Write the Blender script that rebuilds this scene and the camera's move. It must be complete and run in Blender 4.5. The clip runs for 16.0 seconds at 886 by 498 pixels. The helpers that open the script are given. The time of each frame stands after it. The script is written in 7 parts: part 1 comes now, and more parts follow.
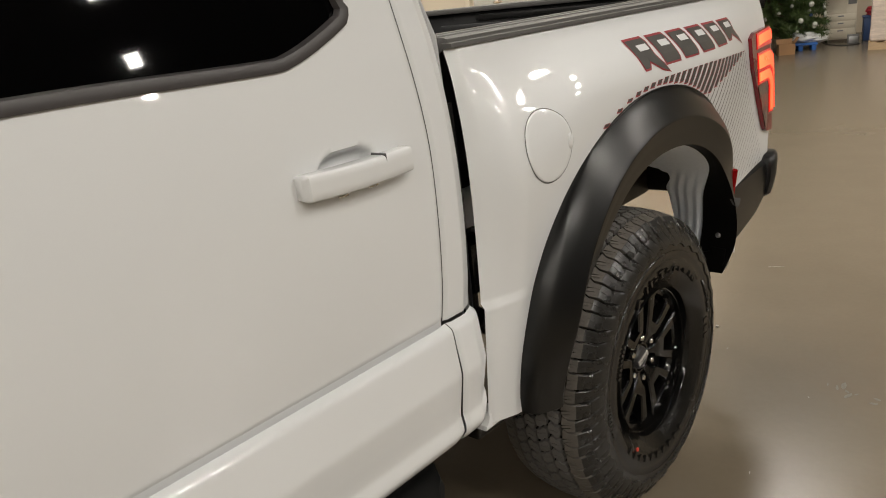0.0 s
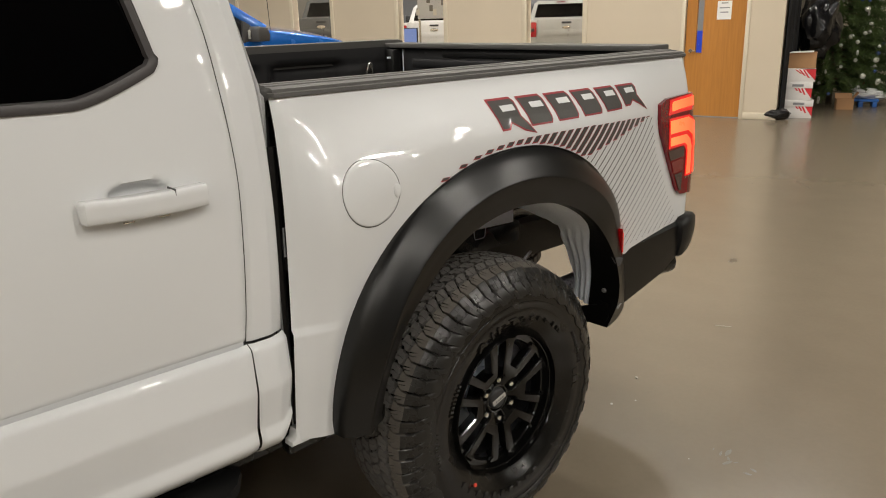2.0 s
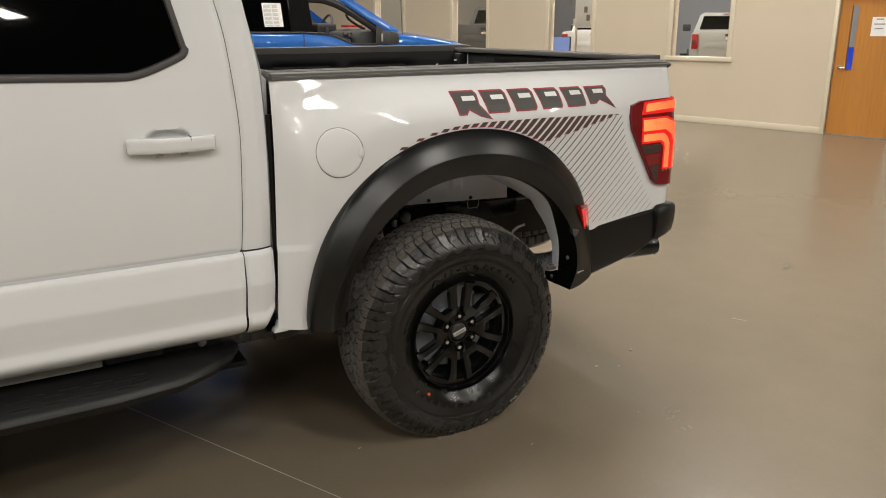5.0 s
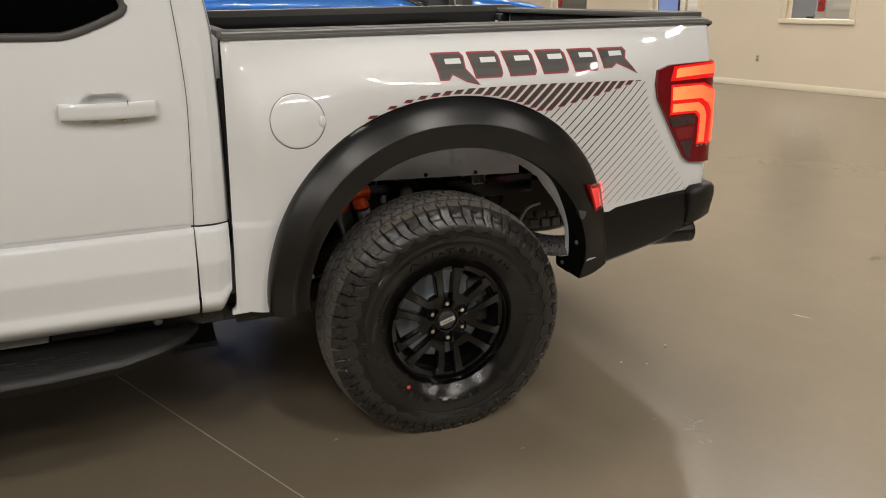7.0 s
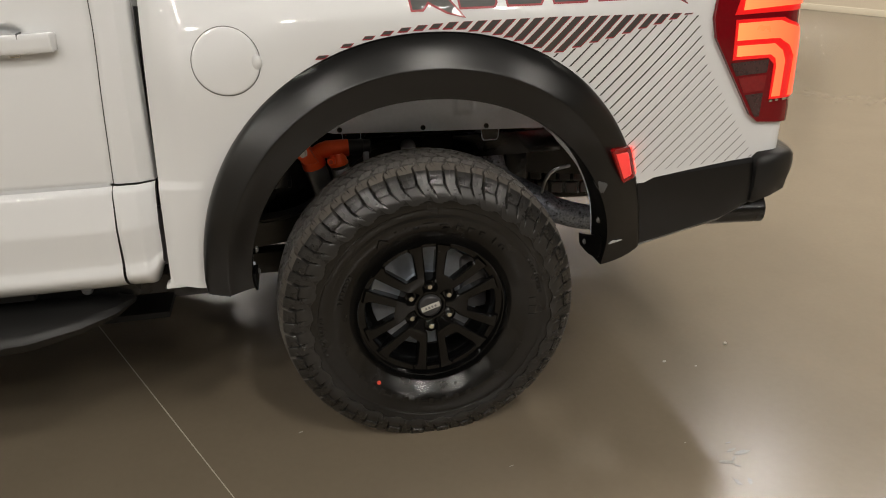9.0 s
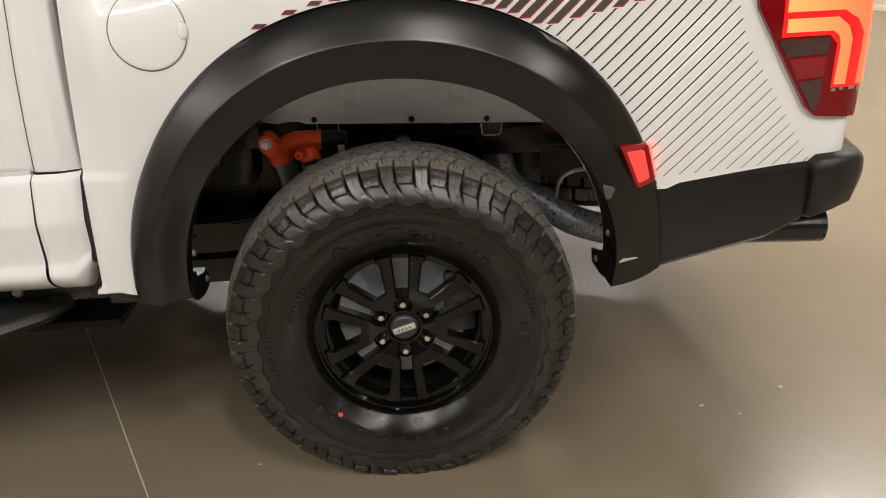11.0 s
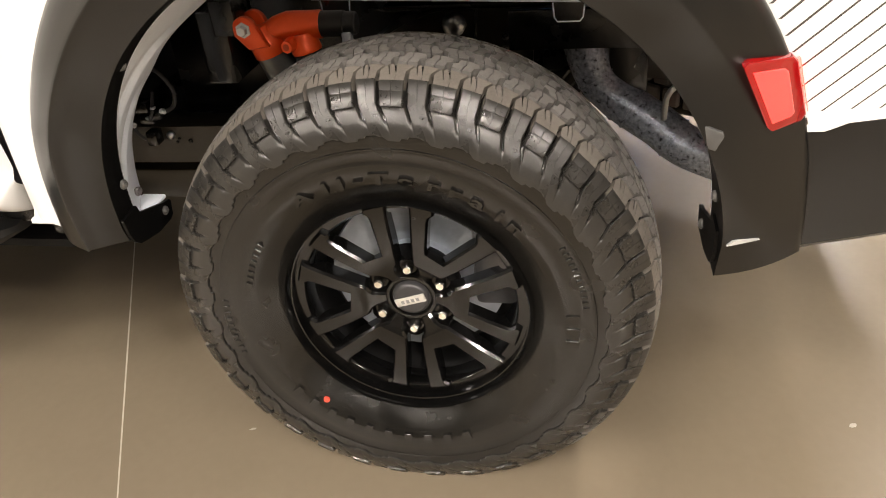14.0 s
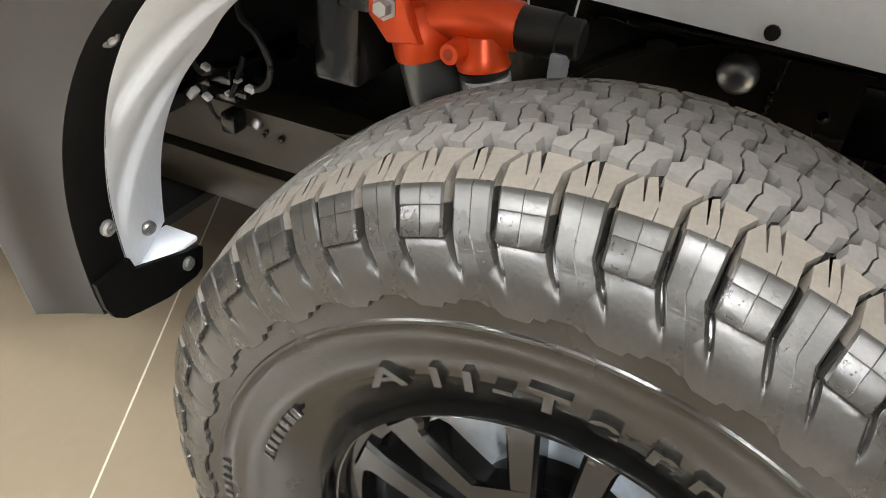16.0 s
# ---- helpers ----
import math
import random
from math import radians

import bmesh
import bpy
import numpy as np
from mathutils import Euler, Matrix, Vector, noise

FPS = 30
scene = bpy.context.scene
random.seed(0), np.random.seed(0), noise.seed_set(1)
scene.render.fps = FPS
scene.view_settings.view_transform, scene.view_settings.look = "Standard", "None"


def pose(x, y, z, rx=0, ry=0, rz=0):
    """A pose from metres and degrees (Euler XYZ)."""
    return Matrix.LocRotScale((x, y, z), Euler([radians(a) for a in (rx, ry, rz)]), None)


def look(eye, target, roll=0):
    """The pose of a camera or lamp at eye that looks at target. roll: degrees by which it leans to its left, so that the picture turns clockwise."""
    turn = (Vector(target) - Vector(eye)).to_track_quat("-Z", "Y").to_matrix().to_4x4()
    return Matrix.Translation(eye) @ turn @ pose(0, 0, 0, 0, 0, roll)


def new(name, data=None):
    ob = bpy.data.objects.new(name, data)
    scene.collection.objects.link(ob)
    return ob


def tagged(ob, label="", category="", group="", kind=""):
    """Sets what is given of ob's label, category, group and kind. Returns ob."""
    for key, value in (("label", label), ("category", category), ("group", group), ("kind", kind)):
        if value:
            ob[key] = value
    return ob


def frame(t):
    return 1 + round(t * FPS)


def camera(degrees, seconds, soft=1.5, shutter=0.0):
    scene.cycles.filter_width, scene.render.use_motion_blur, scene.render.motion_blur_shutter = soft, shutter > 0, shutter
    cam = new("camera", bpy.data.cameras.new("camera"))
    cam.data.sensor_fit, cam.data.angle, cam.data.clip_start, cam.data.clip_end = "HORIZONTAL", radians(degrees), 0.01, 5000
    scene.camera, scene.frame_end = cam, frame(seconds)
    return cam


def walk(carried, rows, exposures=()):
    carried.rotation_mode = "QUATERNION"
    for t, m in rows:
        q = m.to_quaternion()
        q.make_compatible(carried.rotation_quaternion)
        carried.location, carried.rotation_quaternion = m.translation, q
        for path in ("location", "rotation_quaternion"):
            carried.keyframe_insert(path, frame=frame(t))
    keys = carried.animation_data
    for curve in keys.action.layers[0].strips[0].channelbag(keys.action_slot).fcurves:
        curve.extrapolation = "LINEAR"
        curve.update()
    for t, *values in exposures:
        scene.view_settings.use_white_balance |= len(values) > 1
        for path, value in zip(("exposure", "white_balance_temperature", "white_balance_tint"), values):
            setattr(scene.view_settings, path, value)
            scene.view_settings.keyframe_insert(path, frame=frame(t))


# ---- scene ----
cam = camera(59.9, 16.0, soft=1.0)
PATH = [
    (0, (-1.951, -1.009, 1.545), (-0.551, 0.278, 0.926), -6.7),
    (0.5, (-1.915, -1.097, 1.58), (-0.459, 0.159, 1.031), -4.1),
    (1, (-1.861, -1.313, 1.599), (-0.468, 0.011, 1.045), -1.7),
    (1.5, (-1.781, -1.428, 1.609), (-0.439, -0.06, 1.036), -1.5),
    (2, (-1.629, -1.527, 1.612), (-0.337, -0.114, 1.034), -1.6),
    (2.5, (-1.52, -1.683, 1.609), (-0.317, -0.191, 1.037), -2),
    (3, (-1.437, -1.928, 1.609), (-0.33, -0.359, 1.05), -1.9),
    (3.5, (-1.425, -2.087, 1.592), (-0.379, -0.473, 1.045), -1.9),
    (4, (-1.497, -2.245, 1.587), (-0.474, -0.613, 1.05), -1.5),
    (4.2, (-1.519, -2.306, 1.611), (-0.505, -0.67, 1.067), -1),
    (6.3, (-1.193, -2.543, 1.584), (-0.386, -0.809, 1.003), -0.6),
    (6.5, (-1.118, -2.473, 1.575), (-0.334, -0.732, 0.979), -0.6),
    (7, (-0.937, -2.413, 1.565), (-0.26, -0.64, 0.936), -0.9),
    (7.5, (-0.724, -2.395, 1.568), (-0.177, -0.587, 0.912), -0.9),
    (8, (-0.577, -2.304, 1.555), (-0.126, -0.481, 0.867), -1.4),
    (8.5, (-0.468, -2.149, 1.522), (-0.049, -0.332, 0.798), -1.3),
    (9, (-0.35, -2.052, 1.507), (-0.005, -0.245, 0.724), -1.5),
    (9.2, (-0.302, -2.014, 1.504), (0.015, -0.211, 0.7), -1.4),
    (11.3, (0.032, -1.713, 1.34), (0.091, 0.143, 0.596), -2.1),
    (11.5, (0.054, -1.675, 1.334), (0.069, 0.177, 0.577), -1.9),
    (12, (0.162, -1.571, 1.326), (0.029, 0.261, 0.533), -0.9),
    (12.5, (0.264, -1.481, 1.306), (0.002, 0.295, 0.425), -0.6),
    (13, (0.279, -1.362, 1.278), (-0.043, 0.35, 0.295), -1.9),
    (13.5, (0.289, -1.223, 1.282), (-0.053, 0.45, 0.24), -4.4),
    (14, (0.316, -1.123, 1.269), (-0.043, 0.532, 0.206), -5.3),
    (14.5, (0.362, -0.98, 1.264), (-0.11, 0.643, 0.195), -2.9),
    (15, (0.342, -0.843, 1.244), (-0.26, 0.708, 0.134), 0.8),
    (15.5, (0.198, -0.651, 1.2), (-0.444, 0.846, 0.04), 2.7),
    (16, (0.069, -0.479, 1.13), (-0.569, 1.043, 0), 5.1),
]
EXPOSURES = [(0, 0.20, 6620, 10), (2.5, 0.13, 6620, 10), (4, 0.17, 6620, 10), (7, 0.20, 6620, 11), (9, 0.31, 6620, 11), (11.5, 0.94, 6700, 13), (12.5, 1.30, 6850, 14), (13.5, 1.66, 7000, 15), (14.5, 2.02, 6950, 13), (15, 2.20, 6950, 12), (16, 2.71, 6150, 8)]
walk(cam, [(t, look(eye, target, roll)) for t, eye, target, roll in PATH], EXPOSURES)


# ---- world and lights ----
world = bpy.data.worlds.new("world")
scene.world = world
world.use_nodes = True
world.node_tree.nodes["Background"].inputs[0].default_value = (0.02, 0.02, 0.022, 1)
world.node_tree.nodes["Background"].inputs[1].default_value = 0.3

LAMP_POWER = 115.0
LAMP_TINT = (1.0, 0.955, 0.88, 1)


# ---- materials ----
def mat(name, col, rough=0.5, metal=0.0, var=0.12, scale=6.0, fine=90.0, bump=0.05, rvar=0.1, coat=0.0, emit=None, power=0.0,
        glass=0.0, spec=0.5, per_object=0.0, stretch=(1, 1, 1)):
    m = bpy.data.materials.new(name)
    m.use_nodes = True
    nt = m.node_tree
    b = nt.nodes["Principled BSDF"]
    L = nt.links.new
    co = nt.nodes.new("ShaderNodeTexCoord")
    mp = nt.nodes.new("ShaderNodeMapping")
    mp.inputs["Scale"].default_value = stretch
    L(co.outputs["Object"], mp.inputs["Vector"])
    big = nt.nodes.new("ShaderNodeTexNoise")
    big.inputs["Scale"].default_value = scale
    big.inputs["Detail"].default_value = 6
    small = nt.nodes.new("ShaderNodeTexNoise")
    small.inputs["Scale"].default_value = fine
    small.inputs["Detail"].default_value = 4
    L(mp.outputs[0], big.inputs["Vector"])
    L(mp.outputs[0], small.inputs["Vector"])
    mix = nt.nodes.new("ShaderNodeMath")
    mix.operation = "ADD"
    L(big.outputs[0], mix.inputs[0])
    L(small.outputs[0], mix.inputs[1])
    if per_object:
        info = nt.nodes.new("ShaderNodeObjectInfo")
        sc = nt.nodes.new("ShaderNodeMath")
        sc.operation = "MULTIPLY_ADD"
        sc.inputs[1].default_value = per_object
        L(info.outputs["Random"], sc.inputs[0])
        L(mix.outputs[0], sc.inputs[2])
        last = sc
    else:
        last = mix
    ramp = nt.nodes.new("ShaderNodeMapRange")
    ramp.inputs["From Min"].default_value, ramp.inputs["From Max"].default_value = 0.6, 1.4 + per_object
    ramp.inputs["To Min"].default_value, ramp.inputs["To Max"].default_value = 1 - var, 1 + var
    L(last.outputs[0], ramp.inputs["Value"])
    colr = nt.nodes.new("ShaderNodeVectorMath")
    colr.operation = "SCALE"
    colr.inputs[0].default_value = col[:3]
    L(ramp.outputs[0], colr.inputs["Scale"])
    L(colr.outputs[0], b.inputs["Base Color"])
    rr = nt.nodes.new("ShaderNodeMapRange")
    rr.inputs["From Min"].default_value, rr.inputs["From Max"].default_value = 0.3, 0.7
    rr.inputs["To Min"].default_value, rr.inputs["To Max"].default_value = max(0.02, rough - rvar * rough), min(1, rough + rvar * rough)
    L(big.outputs[0], rr.inputs["Value"])
    L(rr.outputs[0], b.inputs["Roughness"])
    if bump:
        bp = nt.nodes.new("ShaderNodeBump")
        bp.inputs["Strength"].default_value = bump
        bp.inputs["Distance"].default_value = 0.002
        L(small.outputs[0], bp.inputs["Height"])
        L(bp.outputs[0], b.inputs["Normal"])
    b.inputs["Metallic"].default_value = metal
    b.inputs["Specular IOR Level"].default_value = spec
    b.inputs["Coat Weight"].default_value = coat
    b.inputs["Coat Roughness"].default_value = 0.03
    b.inputs["Transmission Weight"].default_value = glass
    if emit:
        b.inputs["Emission Color"].default_value = (*emit, 1)
        b.inputs["Emission Strength"].default_value = power
    return m


PAINT = mat("white_paint", (0.738, 0.75, 0.757), 0.5, var=0.0, bump=0.0, coat=1.0, rvar=0.0, spec=0.25)
RETURNBLACK = mat("deep_black_flange", (0.0025, 0.0025, 0.0025), 0.45, var=0.2, bump=0.03, spec=0.12)
# pale panel, brightened and tinted blue in place of cool torch light
INNER = mat("primed_inner_panel", (0.82, 0.87, 0.95), 0.4, var=0.05, bump=0.05)
PLASTIC = mat("black_textured_plastic", (0.009, 0.009, 0.009), 0.42, var=0.15, bump=0.08, fine=500, rvar=0.12, spec=0.4)
SATIN = mat("satin_black_flare", (0.005, 0.005, 0.005), 0.29, var=0.10, bump=0.02, fine=500, rvar=0.03, spec=0.46)
RAIL = mat("grey_rail_cap", (0.075, 0.072, 0.068), 0.55, var=0.1, bump=0.1, fine=600)
LINERBLACK = mat("black_bed_liner", (0.011, 0.011, 0.012), 0.5, var=0.2, bump=0.15, fine=300)
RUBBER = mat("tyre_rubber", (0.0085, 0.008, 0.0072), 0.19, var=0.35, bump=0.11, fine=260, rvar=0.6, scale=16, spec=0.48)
# shoulder colour is lifted above the sidewall's in place of reflected light
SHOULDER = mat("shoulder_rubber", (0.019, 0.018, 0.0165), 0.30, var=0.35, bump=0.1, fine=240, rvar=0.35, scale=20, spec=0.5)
# dusty tread, its colour raised further to stand in for close torch light
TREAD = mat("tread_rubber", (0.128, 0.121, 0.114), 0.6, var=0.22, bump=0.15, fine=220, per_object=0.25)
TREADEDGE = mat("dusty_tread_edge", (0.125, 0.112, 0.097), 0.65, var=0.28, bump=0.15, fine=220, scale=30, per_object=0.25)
RIM = mat("gloss_black_alloy", (0.0025, 0.0025, 0.0025), 0.13, var=0.2, bump=0.0, coat=0.3, spec=0.3)
CHROME = mat("chrome_steel", (0.75, 0.73, 0.68), 0.2, 1.0, var=0.1, bump=0.0)
STEEL = mat("brake_steel", (0.55, 0.57, 0.6), 0.35, 1.0, var=0.15, bump=0.1)
FRAME = mat("black_chassis_wax", (0.005, 0.005, 0.005), 0.25, var=0.3, bump=0.3, fine=70, rvar=0.4)
WAXED = mat("brown_waxed_rail", (0.014, 0.0115, 0.0065), 0.4, var=0.3, bump=0.2, fine=70, rvar=0.3)
FRAMEDULL = mat("dull_black_underseal", (0.006, 0.006, 0.006), 0.7, var=0.3, bump=0.2, fine=70, spec=0.2)
SCREW = mat("dark_steel_screw", (0.22, 0.22, 0.22), 0.35, 0.7, var=0.25, bump=0.05)
# near-black that stands in for shade in gaps, holes and under the truck
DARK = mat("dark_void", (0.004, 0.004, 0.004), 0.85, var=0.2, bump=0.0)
ORANGE = mat("anodised_orange", (0.78, 0.085, 0.015), 0.3, 0.35, var=0.05, bump=0.03)
SHOCK = mat("shock_body", (0.16, 0.165, 0.16), 0.3, 0.8, var=0.1, bump=0.0)
EXHAUST = mat("mottled_exhaust", (0.26, 0.285, 0.33), 0.42, 0.6, var=0.85, scale=95, fine=130, bump=0.8, rvar=0.5)
GLASS = mat("tinted_glass", (0.001, 0.001, 0.0012), 0.03, var=0.0, bump=0.0, spec=0.3)
TRIM = mat("window_trim", (0.05, 0.045, 0.045), 0.45, var=0.1, bump=0.05)
SEAM = mat("seam_shadow_gap", (0.10, 0.10, 0.10), 0.7, var=0.1, bump=0.0)
LAMPRED = mat("dark_red_lens", (0.17, 0.002, 0.006), 0.06, var=0.1, bump=0.0, coat=0.4, spec=0.35)
LAMPDARK = mat("smoked_reflector", (0.075, 0.035, 0.037), 0.25, 0.3, var=0.3, bump=0.0, coat=1.0)
GLOW = mat("brake_light_glow", (0.9, 0.1, 0.03), 0.3, var=0.0, bump=0.0, emit=(1.0, 0.12, 0.03), power=1.9)
# the light guide runs from amber at its source to red round the corner
_nt = GLOW.node_tree
_xyz = _nt.nodes.new("ShaderNodeSeparateXYZ")
_co = _nt.nodes.new("ShaderNodeTexCoord")
_ramp = _nt.nodes.new("ShaderNodeValToRGB")
_mr = _nt.nodes.new("ShaderNodeMapRange")
_mr.inputs["From Min"].default_value, _mr.inputs["From Max"].default_value = 0.90, 1.13
_ramp.color_ramp.elements[0].color = (1.0, 0.15, 0.045, 1)
_ramp.color_ramp.elements[1].color = (1.0, 0.045, 0.02, 1)
_ramp.color_ramp.elements[1].position = 0.95
_nt.links.new(_co.outputs["Object"], _xyz.inputs[0])
_nt.links.new(_xyz.outputs[0], _mr.inputs["Value"])
_nt.links.new(_mr.outputs[0], _ramp.inputs[0])
_nt.links.new(_ramp.outputs[0], _nt.nodes["Principled BSDF"].inputs["Emission Color"])
GLOWEDGE = mat("red_light_guide", (0.45, 0.01, 0.012), 0.2, var=0.0, bump=0.0, coat=1.0, emit=(1.0, 0.012, 0.01), power=0.45)
MARKER = mat("marker_glow", (0.8, 0.03, 0.03), 0.25, var=0.0, bump=0.0, coat=1.0, emit=(1.0, 0.06, 0.05), power=0.4)
DECAL = mat("dark_decal", (0.055, 0.052, 0.048), 0.45, var=0.1, bump=0.0, coat=0.3)
DECALRED = mat("red_decal", (0.32, 0.03, 0.04), 0.4, var=0.1, bump=0.0, coat=0.3)
REDDOT = mat("red_paint_dot", (0.75, 0.08, 0.05), 0.5, var=0.05, bump=0.0)
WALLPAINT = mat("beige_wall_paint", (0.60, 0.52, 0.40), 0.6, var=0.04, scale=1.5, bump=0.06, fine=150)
# darker wall tone that holds down bounce and reflections from the unseen walls
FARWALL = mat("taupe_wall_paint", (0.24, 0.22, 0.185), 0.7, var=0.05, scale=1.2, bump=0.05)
TRIMPAINT = mat("cream_trim_paint", (0.66, 0.59, 0.46), 0.45, var=0.03, bump=0.02)
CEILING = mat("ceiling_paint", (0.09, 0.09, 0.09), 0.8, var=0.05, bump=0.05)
OAK = mat("honey_oak_veneer", (0.46, 0.195, 0.038), 0.35, var=0.16, scale=3, fine=40, bump=0.03, stretch=(1, 1, 0.06))
PAPER = mat("white_paper", (0.8, 0.8, 0.78), 0.7, var=0.02, bump=0.0)
INK = mat("printed_ink", (0.25, 0.25, 0.26), 0.7, var=0.1, bump=0.0)
BLUE = mat("metallic_blue_paint", (0.01, 0.12, 0.45), 0.25, 0.25, var=0.05, bump=0.0, coat=1.0)
CABIN = mat("cabin_plastic", (0.03, 0.03, 0.032), 0.6, var=0.2, bump=0.05)
GREYPAINT = mat("grey_truck_paint", (0.10, 0.105, 0.11), 0.3, 0.3, var=0.05, bump=0.0, coat=1.0)
SILVER = mat("silver_truck_paint", (0.42, 0.43, 0.42), 0.3, 0.3, var=0.05, bump=0.0, coat=1.0)
CARD = mat("brown_cardboard", (0.38, 0.21, 0.10), 0.8, var=0.1, bump=0.06)
WHITECARD = mat("white_cardboard", (0.78, 0.76, 0.74), 0.6, var=0.04, bump=0.03)
REDPRINT = mat("red_print", (0.65, 0.03, 0.04), 0.5, var=0.05, bump=0.0)
BAG = mat("black_bin_bag", (0.008, 0.008, 0.009), 0.22, var=0.2, bump=0.6, fine=22)
NEEDLE = mat("fir_needles", (0.070, 0.112, 0.030), 0.5, var=0.6, scale=5, bump=0.0)
BARK = mat("fir_trunk", (0.09, 0.06, 0.04), 0.8, var=0.3, bump=0.3)
PEARL = mat("pearl_bauble", (0.62, 0.62, 0.56), 0.2, 0.2, var=0.05, bump=0.0, coat=1.0)
BLUEBALL = mat("blue_bauble", (0.10, 0.16, 0.38), 0.2, 0.5, var=0.05, bump=0.0, coat=1.0)
COPIER = mat("beige_copier_plastic", (0.62, 0.56, 0.45), 0.5, var=0.03, bump=0.03)
COPIERDARK = mat("grey_copier_plastic", (0.2, 0.2, 0.2), 0.5, var=0.05, bump=0.03)
WRAP = mat("stretch_wrapped_goods", (0.62, 0.52, 0.44), 0.12, var=0.22, scale=5, fine=14, bump=1.0, coat=1.0, stretch=(1, 1, 6))
WOOD = mat("pallet_wood", (0.45, 0.32, 0.19), 0.75, var=0.2, bump=0.15, stretch=(1, 8, 8))
BLUEPLASTIC = mat("blue_pallet_plastic", (0.02, 0.12, 0.42), 0.45, var=0.1, bump=0.03)
CLEARBAG = mat("cloudy_plastic_sheet", (0.7, 0.7, 0.7), 0.25, var=0.1, bump=0.6, fine=25)
CABLE = mat("black_cable", (0.02, 0.02, 0.02), 0.5, var=0.1, bump=0.0)
SCREEN = mat("monitor_glow", (0.05, 0.06, 0.1), 0.2, var=0.2, bump=0.0, emit=(0.3, 0.42, 0.85), power=0.45)
BLUESIGN = mat("blue_sign_glow", (0.02, 0.06, 0.5), 0.4, var=0.2, bump=0.0, emit=(0.02, 0.08, 0.9), power=0.3)
PANE = mat("window_pane", (1, 1, 1), 0.02, var=0.0, bump=0.0, glass=1.0)
PANE.node_tree.nodes["Principled BSDF"].inputs["IOR"].default_value = 1.15
LAMPGLOW = mat("led_panel", (0.9, 0.9, 0.9), 0.5, var=0.0, bump=0.0, emit=LAMP_TINT[:3], power=LAMP_POWER)
LAMPBODY = mat("lamp_housing", (0.5, 0.5, 0.5), 0.4, var=0.05, bump=0.0)
STUDIO = mat("grey_office_wall", (0.24, 0.25, 0.27), 0.7, var=0.05, bump=0.03)


def concrete():
    m = mat("polished_concrete", (0.186, 0.152, 0.109), 0.26, var=0.035, scale=2.3, fine=40, bump=0.006, rvar=0.0, spec=0.85)
    nt = m.node_tree
    b = nt.nodes["Principled BSDF"]
    old = b.inputs["Base Color"].links[0].from_socket
    co = nt.nodes.new("ShaderNodeTexCoord")
    sp = nt.nodes.new("ShaderNodeTexNoise")
    sp.inputs["Scale"].default_value = 3.2
    sp.inputs["Detail"].default_value = 4
    sp.inputs["Roughness"].default_value = 0.55
    nt.links.new(co.outputs["Object"], sp.inputs["Vector"])
    mr = nt.nodes.new("ShaderNodeMapRange")
    mr.inputs["From Min"].default_value, mr.inputs["From Max"].default_value = 0.35, 0.7
    mr.inputs["To Min"].default_value, mr.inputs["To Max"].default_value = 0.972, 1.022
    nt.links.new(sp.outputs[0], mr.inputs["Value"])
    sc = nt.nodes.new("ShaderNodeVectorMath")
    sc.operation = "SCALE"
    nt.links.new(old, sc.inputs[0])
    nt.links.new(mr.outputs[0], sc.inputs["Scale"])
    nt.links.new(sc.outputs[0], b.inputs["Base Color"])
    return m


CONCRETE = concrete()
JOINT = mat("joint_filler", (0.42, 0.38, 0.31), 0.6, var=0.25, fine=60, bump=0.1)


# ---- mesh helpers ----
def finish(name, bm, material, smooth=35):
    bmesh.ops.recalc_face_normals(bm, faces=bm.faces)
    me = bpy.data.meshes.new(name)
    bm.to_mesh(me)
    bm.free()
    me.materials.append(material)
    if smooth:
        for p in me.polygons:
            p.use_smooth = True
        me.set_sharp_from_angle(angle=radians(smooth))
    return me


def part(name, bm, material, parent, label="", smooth=35, m=None):
    ob = new(name, finish(name, bm, material, smooth))
    ob.parent = parent
    if m is not None:
        ob.matrix_local = m
    if label:
        ob["label"] = label
    return ob


def thing(name, label, category, group="", kind="", m=None):
    ob = new(name)
    ob.empty_display_size = 0.1
    if m is not None:
        ob.matrix_local = m
    return tagged(ob, label, category, group, kind)


def solid(name, bm, material, label, category, group="", kind="", smooth=35, m=None):
    ob = new(name, finish(name, bm, material, smooth))
    if m is not None:
        ob.matrix_local = m
    return tagged(ob, label, category, group, kind)


def box(bm, x0, x1, y0, y1, z0, z1, bevel=0.0, m=None, seg=2):
    vs = [bm.verts.new((x, y, z)) for x in (x0, x1) for y in (y0, y1) for z in (z0, z1)]
    fs = [bm.faces.new([vs[i] for i in q]) for q in ((0, 1, 3, 2), (4, 6, 7, 5), (0, 4, 5, 1), (2, 3, 7, 6), (0, 2, 6, 4), (1, 5, 7, 3))]
    if m is not None:
        bmesh.ops.transform(bm, matrix=m, verts=vs)
    if bevel:
        es = list({e for f in fs for e in f.edges})
        bmesh.ops.bevel(bm, geom=es, offset=bevel, segments=seg, affect="EDGES", profile=0.5)
    return bm


def loft(bm, rings, close=False, cap=False):
    rows = [[bm.verts.new(p) for p in r] for r in rings]
    n = len(rows[0])
    for a, b in zip(rows, rows[1:]):
        for i in range(n if close else n - 1):
            j = (i + 1) % n
            bm.faces.new((a[i], a[j], b[j], b[i]))
    if cap:
        bm.faces.new(rows[0])
        bm.faces.new(rows[-1])
    return bm


